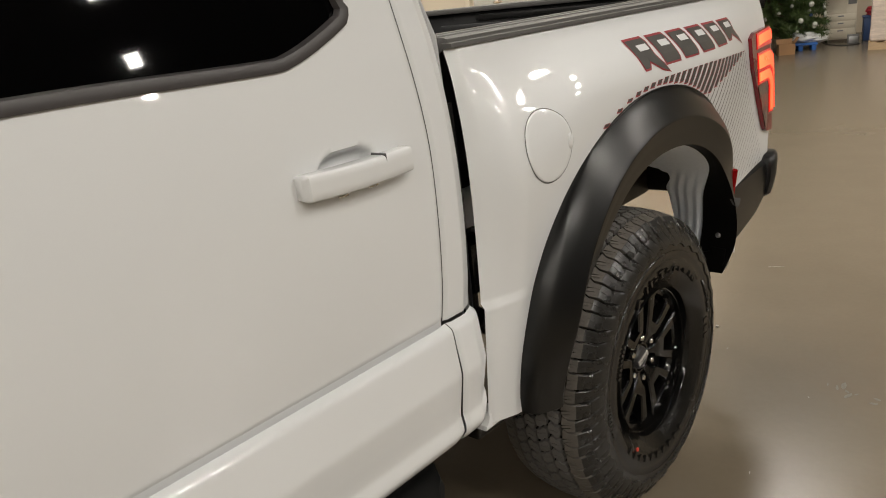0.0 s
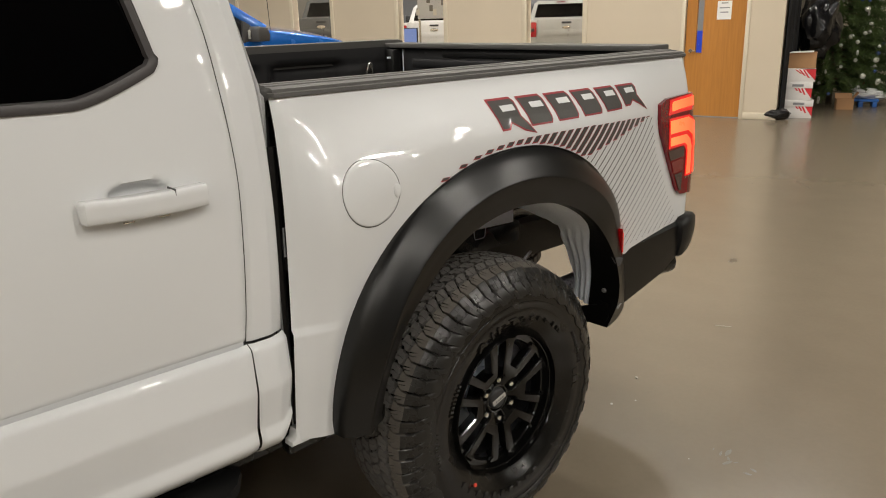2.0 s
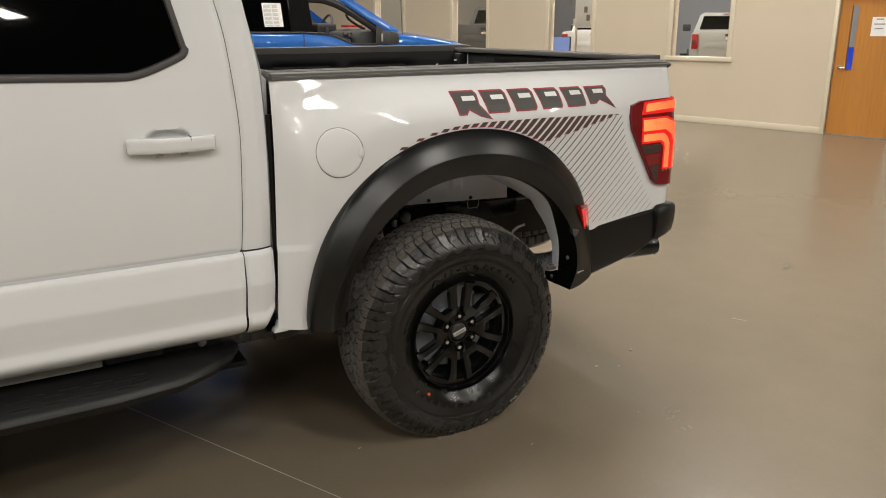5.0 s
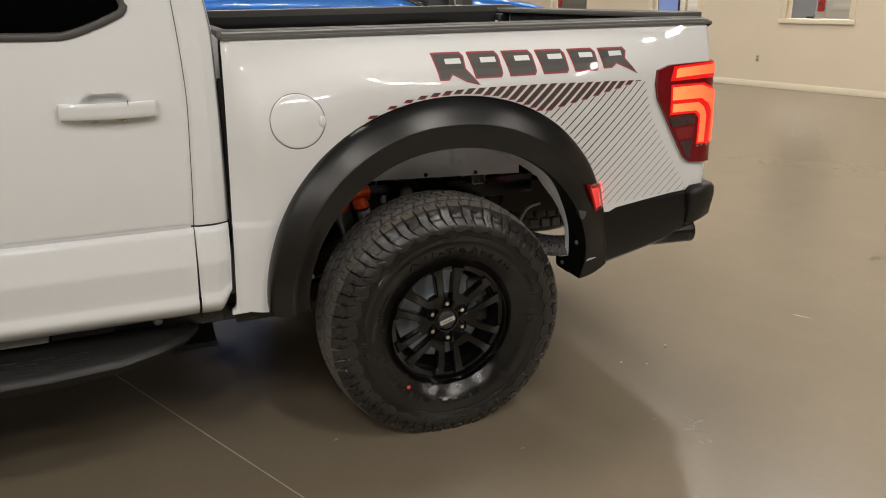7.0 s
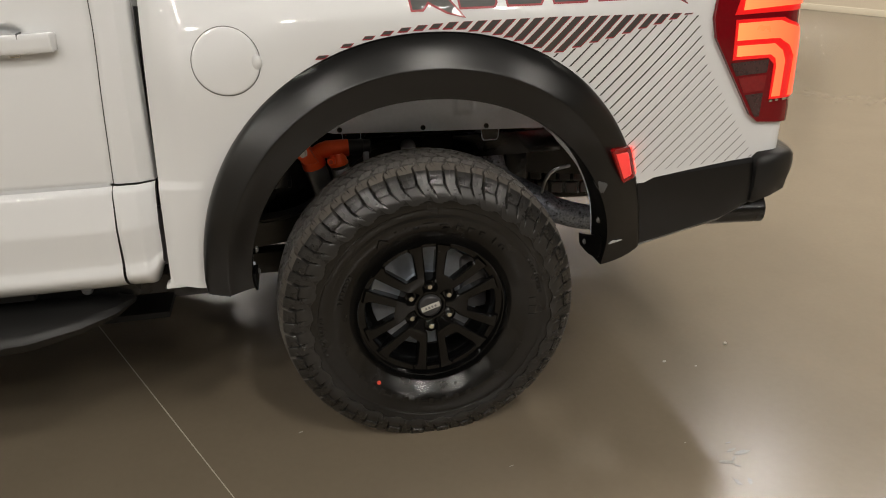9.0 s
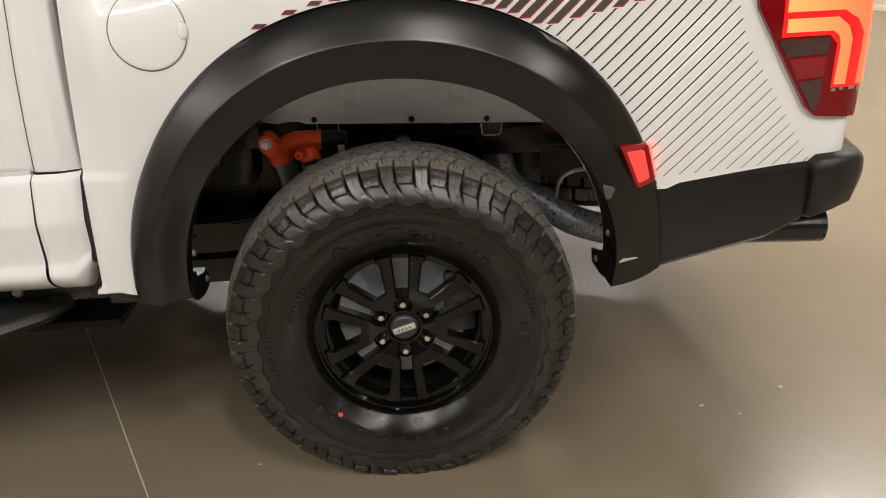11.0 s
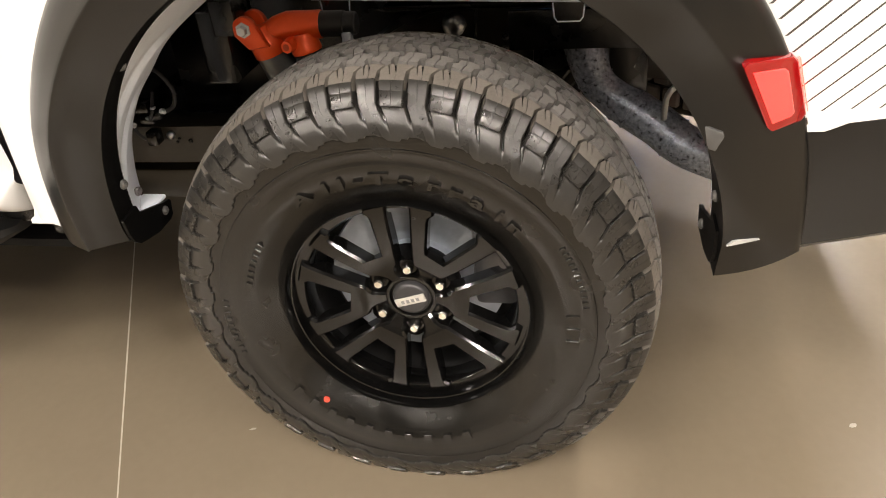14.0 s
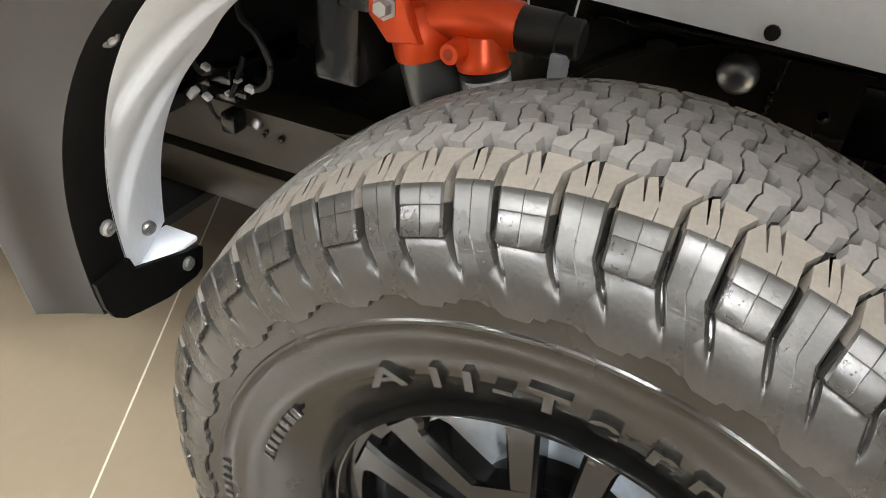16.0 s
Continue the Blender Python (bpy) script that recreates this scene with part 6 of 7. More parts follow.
# ---- vehicles seen beyond the windows ----
def parked_truck(label, paint, m, group="parked trucks"):
    """The tail half of a pickup, its tailgate towards -y."""
    t = thing("parked_pickup", label, "pickup truck", group, m=m)
    bm = bmesh.new()
    prism(bm, [(-0.98, 0.60), (-1.0, 1.0), (-0.97, 1.46), (-0.93, 1.51), (0.93, 1.51), (0.97, 1.46), (1.0, 1.0), (0.98, 0.60)], xz, 0.05, 4.6, 0.03)
    part("body", bm, paint, t)
    part("tailgate", box(bmesh.new(), -0.78, 0.78, 0.0, 0.06, 0.86, 1.53, 0.025), paint, t)
    part("tailgate_recess", box(bmesh.new(), -0.62, 0.62, -0.008, 0.0, 1.08, 1.24, 0.004), paint, t)
    part("gate_handle", box(bmesh.new(), -0.13, 0.13, -0.012, 0.0, 1.40, 1.45, 0.006), CABIN, t)
    bm = bmesh.new()
    bmesh.ops.create_uvsphere(bm, u_segments=24, v_segments=10, radius=1, matrix=Matrix.LocRotScale((0, -0.008, 1.30), None, (0.115, 0.012, 0.045)))
    part("oval_badge", bm, CHROME, t, smooth=80)
    for s in (-1, 1):
        lamp = part("tail_lamp", box(bmesh.new(), s * 0.88 - 0.085, s * 0.88 + 0.085, 0.005, 0.16, 1.06, 1.45, 0.03), mat("parked_lamp_red", (0.35, 0.01, 0.015), 0.15, coat=1.0), t, "red tail lamp")
        part("reverse_lens", box(bmesh.new(), s * 0.90 - 0.05, s * 0.90 + 0.04, 0.0, 0.02, 1.20, 1.29, 0.01), LAMPDARK, lamp)
    part("bumper", box(bmesh.new(), -0.97, 0.97, -0.14, 0.08, 0.62, 0.82, 0.04), CHROME, t)
    bm = bmesh.new()
    loft(bm, [[(-0.92, y, 1.50), (-0.76, y + dy, 1.95), (-0.66, y + dy, 2.02), (0.66, y + dy, 2.02), (0.76, y + dy, 1.95), (0.92, y, 1.50)] for y, dy in ((1.75, 0.12), (4.2, -0.25))], cap=True)
    part("cab", bm, paint, t)
    bm = bmesh.new()
    loft(bm, [[(-0.76, 1.760, 1.56), (0.76, 1.760, 1.56)], [(-0.66, 1.846, 1.93), (0.66, 1.846, 1.93)]])
    part("rear_glass", bm, GLASS, t, "dark rear window", smooth=0)
    part("brake_strip", box(bmesh.new(), -0.12, 0.12, 1.835, 1.86, 1.965, 1.99, 0.004), LAMPRED, t)
    for s in (-1, 1):
        bm = bmesh.new()
        loft(bm, [[(s * 0.905, 2.05, 1.56), (s * 0.905, 3.95, 1.56)], [(s * 0.785, 2.20, 1.92), (s * 0.785, 3.75, 1.92)]])
        part("side_glass", bm, GLASS, t, "dark side window", smooth=0)
        part("side_mirror", box(bmesh.new(), s * 1.10 - 0.12, s * 1.10 + 0.12, 3.75, 3.85, 1.50, 1.72, 0.04), CABIN, t)
        for y in (0.95, 4.3):
            arch_bm = revolve(bmesh.new(), [(0.44, -0.004), (0.50, -0.010), (0.50, 0.03)], 32, (0, 0, 0))
            part("wheel_arch", arch_bm, CABIN, t, m=pose(s * 1.0, y, 0.46, 0, 0, -90 * s))
            bm = revolve(bmesh.new(), [(0.0, 0.02), (0.20, 0.03), (0.24, -0.005), (0.37, -0.006), (0.41, 0.03), (0.41, 0.25), (0.0, 0.25)], 32, (0, 0, 0))
            part("wheel", bm, RUBBER, t, "dark tyre on a steel wheel", m=pose(s * 1.0, y, 0.41, 0, 0, -90 * s))
    return t


parked_truck("light silver pickup parked beyond the window", SILVER, HALL @ pose(-6.52, 7.09, 0, 0, 0, 30))
parked_truck("dark grey pickup parked beyond the window", GREYPAINT, HALL @ pose(-13.2, 4.75, 0, 0, 0, 30) @ Matrix.Scale(1.13, 4))
parked_truck("white pickup parked beyond the cluttered window", mat("white_truck_paint", (0.6, 0.6, 0.6), 0.3, var=0.03, bump=0.0, coat=1.0), HALL @ pose(-10.35, 6.4, 0, 0, 0, 30))
wb = thing("notice_board", "white notice board with pinned papers beyond the window", "notice board", m=HALL @ pose(-8.30, 3.3, 0))
part("board", box(bmesh.new(), -0.42, 0.42, 0.0, 0.03, 1.62, 2.55, 0.005), mat("whiteboard_white", (0.72, 0.76, 0.82), 0.25, var=0.04, bump=0.0), wb)
for sx in (-0.40, 0.40):
    part("stand_post", box(bmesh.new(), sx - 0.02, sx + 0.02, 0.03, 0.07, 0.0, 2.55, 0.004), CHROME, wb)
    part("stand_foot", box(bmesh.new(), sx - 0.025, sx + 0.025, -0.25, 0.30, 0.0, 0.03, 0.004), CHROME, wb)
rng = random.Random(3)
for k, (u, z, dk_) in enumerate(((-0.28, 1.80, 0), (-0.12, 2.05, 1), (0.05, 1.86, 1), (0.10, 2.25, 0), (0.26, 2.0, 1), (0.30, 1.74, 0), (-0.25, 2.3, 1))):
    part("pinned_paper", box(bmesh.new(), u - 0.05, u + 0.05, -0.006, -0.003, z - 0.07, z + 0.07, 0, Matrix.Rotation(radians(rng.uniform(-8, 8)), 4, "Y")), COPIERDARK if dk_ else PAPER, wb, smooth=0)
dk = thing("office_desk", "grey office desk beyond the window", "desk", m=HALL @ pose(-8.2, 2.0, 0))
part("desk_top", box(bmesh.new(), -0.7, 0.7, -0.35, 0.35, 0.93, 0.97, 0.008), COPIERDARK, dk)
for sx in (-0.66, 0.66):
    for sy in (-0.3, 0.3):
        part("leg", box(bmesh.new(), sx - 0.025, sx + 0.025, sy - 0.025, sy + 0.025, 0, 0.93, 0.004), COPIERDARK, dk)
mo = thing("monitor", "glowing computer monitor on the office desk", "monitor", m=HALL @ pose(-8.1, 2.0, 0.972))
part("stand", box(bmesh.new(), -0.03, 0.03, -0.02, 0.02, 0, 0.16, 0.005), CABIN, mo)
part("bezel", box(bmesh.new(), -0.28, 0.28, -0.02, 0.02, 0.12, 0.46, 0.008), CABIN, mo)
part("screen", box(bmesh.new(), -0.265, 0.265, -0.0235, -0.0205, 0.135, 0.445), SCREEN, mo, "glowing blue screen", smooth=0)

ch = thing("office_chair", "black office chair behind the window", "chair", m=HALL @ pose(-8.9, 2.3, 0))
part("backrest", box(bmesh.new(), -0.25, 0.25, -0.05, 0.05, 0.75, 1.35, 0.05, seg=3), CABIN, ch)
part("seat", box(bmesh.new(), -0.26, 0.26, -0.02, 0.5, 0.55, 0.64, 0.03), CABIN, ch)
part("column", tube(bmesh.new(), [(0, 0.25, 0.05), (0, 0.25, 0.55)], 0.03, 10), CHROME, ch)
for k in range(5):
    a = 2 * math.pi * k / 5
    part("foot", tube(bmesh.new(), [(0, 0.25, 0.10), (0.28 * math.cos(a), 0.25 + 0.28 * math.sin(a), 0.03)], 0.022, 8), CABIN, ch)

# ---- the blue pickup beyond the bed ----
bt = thing("blue_pickup", "metallic blue pickup with its near window open", "pickup truck", m=pose(2.68, 5.45, 0.0))
BLACKGLOSS = mat("gloss_black_pillar", (0.006, 0.006, 0.006), 0.1, bump=0.0, coat=1.0)


def blue(name, bm, material, label="", smooth=40):
    return part(name, bm, material, bt, label, smooth)


def shell(rows, name, material, label="", smooth=40, close=False, cap=False):
    bm = bmesh.new()
    loft(bm, rows, close, cap)
    return blue(name, bm, material, label, smooth)


def tumble(z):
    """The cab side leans in above the belt."""
    return 0.02 + 0.30 * max(0.0, z - 1.55)


# body side: a section swept along x, nose to +x, the belt dropping at the front window
BELT = ((-3.3, 1.600), (-1.66, 1.598), (-1.28, 1.594), (-1.12, 1.578), (-0.97, 1.560), (-0.86, 1.515), (-0.75, 1.478), (-0.45, 1.468), (-0.26, 1.56), (-0.20, 1.578), (0.05, 1.555), (0.27, 1.525), (0.50, 1.492), (0.70, 1.450), (0.95, 1.37), (1.10, 1.25))
body_rows = []
for x, belt in BELT:
    nose = 0.22 * smooth01(0.5, 1.1, x) ** 2
    body_rows.append([(x, nose + 0.06, 0.55), (x, nose + 0.01, 0.85), (x, nose - 0.015, 1.18), (x, nose - 0.010, belt - 0.10), (x, nose + 0.004, belt - 0.03), (x, nose + 0.016, belt - 0.008), (x, nose + 0.045, belt)])
shell(body_rows, "body_side", BLUE, "metallic blue body side", 50)
shell([[(x, lerp(y0, 1.95 - y0, k / 14), z + 0.055 * math.sin(math.pi * k / 14) ** 0.7 - 0.012 * math.cos(k * 1.35)) for k in range(15)] for x, y0, z in
       ((-0.24, 0.05, 1.572), (0.05, 0.045, 1.553), (0.27, 0.045, 1.523), (0.50, 0.05, 1.490), (0.70, 0.07, 1.448), (0.95, 0.16, 1.368), (1.10, 0.24, 1.245), (1.13, 0.26, 0.9))], "bonnet", BLUE, "metallic blue bonnet", 60)
blue("door_seam", tube(bmesh.new(), [(-1.31, 0.003, 1.585), (-1.31, -0.013, 1.48), (-1.32, -0.013, 1.1)], 0.004, 6), CABIN)
# roof, roof rail and pillars
roof = []
for x, z in ((-3.0, 2.02), (-2.2, 2.07), (-1.4, 2.07), (-1.05, 2.04), (-0.88, 1.995)):
    roof.append([(x, 0.155, z - 0.06), (x, 0.165, z - 0.02), (x, 0.24, z), (x, 0.97, z + 0.02), (x, 1.70, z), (x, 1.78, z - 0.05)])
shell(roof, "roof", BLUE, "metallic blue roof", 50)
for far in (False, True):
    def yy(y):
        return 1.95 - y if far else y
    outer = [(-1.10, 1.985), (-0.85, 1.945), (-0.72, 1.865), (-0.45, 1.692), (-0.24, 1.560)]
    bm = bmesh.new()
    rows = []
    for x, z in outer:
        y = tumble(z) + 0.01
        rows.append([(x, yy(y), z - 0.015), (x + 0.02, yy(y - 0.008), z + 0.03), (x + 0.06, yy(y + 0.015), z + 0.058), (x + 0.06, yy(y + 0.08), z + 0.055), (x, yy(y + 0.07), z)])
    loft(bm, rows, True, True)
    blue("screen_pillar", bm, BLUE, "metallic blue windscreen pillar", 50)
    bm = tube(bmesh.new(), curve([(-1.22, yy(0.18), 1.945), (-1.0, yy(0.185), 1.93), (-0.80, yy(0.17), 1.86), (-0.56, yy(0.14), 1.715), (-0.34, yy(0.10), 1.57)], 22), 0.038, 8)
    blue("pillar_lining", bm, CABIN, "black pillar lining")
    if not far:
        blue("grab_handle", tube(bmesh.new(), curve([(-0.74, 0.20, 1.79), (-0.70, 0.235, 1.74), (-0.58, 0.22, 1.66), (-0.53, 0.18, 1.64)], 14), 0.014, 8), CABIN)
bm = bmesh.new()
loft(bm, [[(-1.43, tumble(z) - 0.005, z), (-1.19 - 0.02 * (z - 1.6), tumble(z) - 0.005, z), (-1.19 - 0.02 * (z - 1.6), tumble(z) + 0.07, z), (-1.43, tumble(z) + 0.07, z)] for z in (1.585, 1.75, 1.98)], True, True)
blue("door_pillar", bm, BLACKGLOSS, "gloss black door pillar")
blue("window_seal", tube(bmesh.new(), [(-1.415, 0.045, 1.60), (-1.42, tumble(1.98) - 0.006, 1.98)], 0.006, 6), TRIM)
bm = bmesh.new()
loft(bm, [[(-2.6, tumble(1.59), 1.59), (-1.43, tumble(1.59), 1.59)], [(-2.4, tumble(1.97), 1.97), (-1.43, tumble(1.97), 1.97)]])
blue("rear_side_glass", bm, GLASS, "dark rear side glass", smooth=0)
blue("belt_trim", tube(bmesh.new(), curve([(-2.8, 0.02, 1.606), (-1.28, 0.02, 1.600), (-0.97, 0.02, 1.566), (-0.75, 0.02, 1.484), (-0.45, 0.02, 1.474)], 30), 0.010, 6), CABIN)
st = thing("window_sticker", "white printed price sheet on the blue pickup's rear glass", "price sheet", m=pose(1.075, 5.45 + tumble(1.66) - 0.008, 1.66, -16.7, 0, 0))
part("sheet", box(bmesh.new(), -0.10, 0.10, -0.002, 0.0, 0, 0.245), PAPER, st, smooth=0)
bm = bmesh.new()
for i in range(11):
    for j in range(2):
        box(bm, -0.088 + j * 0.09, -0.012 + j * 0.09 - 0.018 * ((i * 3 + j) % 3), -0.0032, -0.0021, 0.014 + i * 0.0205, 0.0185 + i * 0.0205 + 0.004 * (i % 2))
part("text_bar", bm, INK, st, smooth=0)
# sail panel and mirror
bm = bmesh.new()
prism(bm, [(-0.47, 1.47), (-0.27, 1.47), (-0.275, 1.545), (-0.40, 1.64), (-0.46, 1.672)], xz, 0.015, 0.05, 0.006)
blue("sail_panel", bm, mat("grey_sail_plastic", (0.06, 0.058, 0.055), 0.6, bump=0.05), "grey plastic mirror base")
bm = bmesh.new()
prism(bm, [(-0.42, 1.475), (-0.30, 1.475), (-0.285, 1.53), (-0.31, 1.60), (-0.40, 1.615), (-0.425, 1.58)], xz, -0.20, 0.01, 0.022)
blue("wing_mirror", bm, mat("grey_mirror_shell", (0.055, 0.053, 0.05), 0.55, bump=0.05), "grey wing mirror")
blue("mirror_lamp", box(bmesh.new(), -0.435, -0.425, -0.06, -0.02, 1.50, 1.585, 0.003), PEARL, "pale indicator strip")
# cabin: dash, screen, wheel, seats, far side
bm = bmesh.new()
prism(bm, [(-0.70, 1.25), (-0.66, 1.52), (-0.60, 1.60), (-0.44, 1.63), (-0.24, 1.60), (-0.24, 1.15), (-0.70, 1.15)], xz, 0.14, 1.80, 0.025)
blue("dashboard", bm, CABIN, "black dashboard")
blue("dash_hood", box(bmesh.new(), -0.74, -0.48, 1.12, 1.62, 1.58, 1.70, 0.03, seg=3), CABIN)
blue("dash_screen", box(bmesh.new(), -0.76, -0.72, 0.78, 1.05, 1.44, 1.66, 0.01), mat("dash_screen_grey", (0.08, 0.08, 0.09), 0.15), "dark touch screen")
blue("glove_lid", box(bmesh.new(), -0.73, -0.68, 0.22, 0.66, 1.36, 1.53, 0.02), mat("cabin_grey", (0.05, 0.05, 0.052), 0.5), "grey glovebox lid")
blue("air_vent", box(bmesh.new(), -0.70, -0.655, 0.25, 0.42, 1.545, 1.60, 0.008), CHROME)
blue("red_tag", box(bmesh.new(), -0.50, -0.30, 0.75, 0.95, 1.655, 1.68, 0.004), REDPRINT)
rr = []
for a in np.linspace(0, 2 * math.pi, 33):
    rr.append((-0.47 - 0.06 + 0.07 * math.cos(a), 1.40 + 0.18 * math.sin(a), 1.63 + 0.17 * math.cos(a)))
wheel_bm = tube(bmesh.new(), rr, 0.016, 8, False)
tube(wheel_bm, [(-0.51, 1.23, 1.62), (-0.50, 1.40, 1.60), (-0.51, 1.57, 1.62)], 0.03, 8)
blue("steering_wheel", wheel_bm, CABIN, "black steering wheel")
for y in (0.5, 1.4):
    b = box(bmesh.new(), -1.75, -1.50, y - 0.24, y + 0.24, 1.0, 1.66, 0.06, seg=3)
    box(b, -1.72, -1.58, y - 0.13, y + 0.13, 1.70, 1.90, 0.04, seg=3)
    blue("seat_back", b, CABIN)
blue("far_side", box(bmesh.new(), -3.2, -0.2, 1.90, 1.94, 0.55, 1.58, 0.01), BLUE)
blue("cabin_floor", box(bmesh.new(), -3.2, 0.9, 0.1, 1.86, 0.5, 0.56), CABIN, smooth=0)
blue("aerial", tube(bmesh.new(), [(-0.10, 0.12, 1.55), (-0.13, 0.12, 2.35)], 0.004, 6), CABLE)
blue("wiper", tube(bmesh.new(), [(-0.20, 0.14, 1.60), (-0.22, 0.5, 1.63)], 0.008, 6), CABLE)
for x in (0.45, -3.0):
    bm = revolve(bmesh.new(), [(0.0, 0.03), (0.24, 0.04), (0.25, 0.0), (0.40, 0.0), (0.43, 0.03), (0.43, 0.27), (0.0, 0.27)], 32, (x, 0.0, 0.43))
    part("wheel", bm, RUBBER, bt)
    bm = revolve(bmesh.new(), [(0.0, 0.03), (0.43, 0.03), (0.43, 0.27), (0.0, 0.27)], 32, (x, 1.66, 0.43))
    part("wheel", bm, RUBBER, bt)


# ---- things at the end of the hall ----
def carton(m, w, dpt, hgt, lid, group="stacked file cartons"):
    c = thing("file_carton", "white and red cardboard file carton in the stack", "carton", group, m=m)
    part("carton_body", box(bmesh.new(), -w / 2, w / 2, -dpt / 2, dpt / 2, 0, hgt, 0.004), WHITECARD, c)
    bm = bmesh.new()
    prism(bm, [(w * 0.5, hgt * 0.1), (w * 0.5, hgt * 0.95), (w * 0.12, hgt * 0.95)], lambda a, b, y: (a, y, b), -dpt / 2 - 0.003, -dpt / 2 - 0.001)
    for k in range(3):
        a = -0.02 - k * 0.055
        prism(bm, [(w * 0.3 + a, hgt * 0.3 + k * 0.03), (w * 0.3 + a + 0.025, hgt * 0.3 + k * 0.03), (w * 0.1 + a + 0.025, hgt * 0.92), (w * 0.1 + a, hgt * 0.92)], lambda p, q, y: (p, y, q), -dpt / 2 - 0.003, -dpt / 2 - 0.001)
    part("red_print", bm, REDPRINT, c, smooth=0)
    if lid:
        part("lid", box(bmesh.new(), -w / 2 - 0.008, w / 2 + 0.008, -dpt / 2 - 0.008, dpt / 2 + 0.008, hgt - 0.09, hgt + 0.006, 0.004), WHITECARD, c)
        part("maker_bar", box(bmesh.new(), -0.07, 0.09, -dpt / 2 - 0.011, -dpt / 2 - 0.0085, hgt - 0.065, hgt - 0.03), INK, c, smooth=0)
    return c


BX = pose(10.70, 3.68, 0, 0, 0, -66)
carton(BX @ pose(0.02, 0, 0.0, 0, 0, 3), 0.42, 0.34, 0.27, True)
carton(BX @ pose(0.0, 0, 0.277, 0, 0, -2), 0.42, 0.34, 0.27, True)
carton(BX @ pose(0.02, 0, 0.554, 0, 0, 2), 0.42, 0.34, 0.20, False)
c = thing("open_carton", "open brown cardboard box on top of the stack", "carton", m=BX @ pose(0.0, 0, 0.756, 0, 0, -3))
bm = bmesh.new()
for x0, x1, y0, y1 in ((-0.23, 0.23, -0.17, -0.165), (-0.23, 0.23, 0.165, 0.17), (-0.23, -0.225, -0.165, 0.165), (0.225, 0.23, -0.165, 0.165)):
    box(bm, x0, x1, y0, y1, 0, 0.23)
box(bm, -0.225, 0.225, -0.165, 0.165, 0, 0.006)
part("carton_body", bm, CARD, c, smooth=0)
part("white_flap", box(bmesh.new(), -0.24, 0.19, -0.20, 0.10, 0.232, 0.245, 0.003, Matrix.Rotation(radians(-2), 4, "Y")), WHITECARD, c)


def crumple(bm, size, seed, amount=0.18, seg=28):
    bmesh.ops.create_icosphere(bm, subdivisions=4, radius=1.0)
    for v in bm.verts:
        p = v.co.copy()
        n1 = noise.noise(p * 2.1 + Vector((seed, 0, 0)))
        n2 = noise.ridged_multi_fractal(p * 2.3 + Vector((0, seed, 0)), 1.0, 2.0, 3, 1.0, 2.0)
        p *= 1 + amount * n1 + amount * 0.35 * (n2 - 1.0)
        v.co = Vector((p.x * size[0], p.y * size[1], p.z * size[2]))
    return bm


solid("bin_bag", crumple(bmesh.new(), (0.20, 0.16, 0.09), 3), BAG, "crumpled clear-black plastic bag on the floor", "plastic bag", m=BX @ pose(-0.27, -0.36, 0.085))
solid("black_bag", crumple(bmesh.new(), (0.37, 0.30, 0.50), 7, 0.3), BAG, "black bin bag hanging over the tree", "bin bag", m=pose(11.55, 3.80, 1.36, 0, 8, 0))
solid("black_bag", crumple(bmesh.new(), (0.28, 0.3, 0.95), 11, 0.2), BAG, "tall black bin bag beside the wall end", "bin bag", m=pose(11.2, 4.25, 0.93))
cu = bmesh.new()
rows = []
for i in range(40):
    t = i / 39
    y = 0.02 * math.sin(i * 1.3) + 0.01 * math.sin(i * 2.9)
    rows.append([(y, t * 0.9, z) for z in (0.01, 0.8, 1.6, 2.4)])
loft(cu, rows)
solid("black_drape", cu, mat("black_drape_cloth", (0.006, 0.006, 0.007), 0.8, var=0.2), "black cloth drape hanging along the wall's end", "drape", m=HALL @ pose(0.31, 0.02, 0))


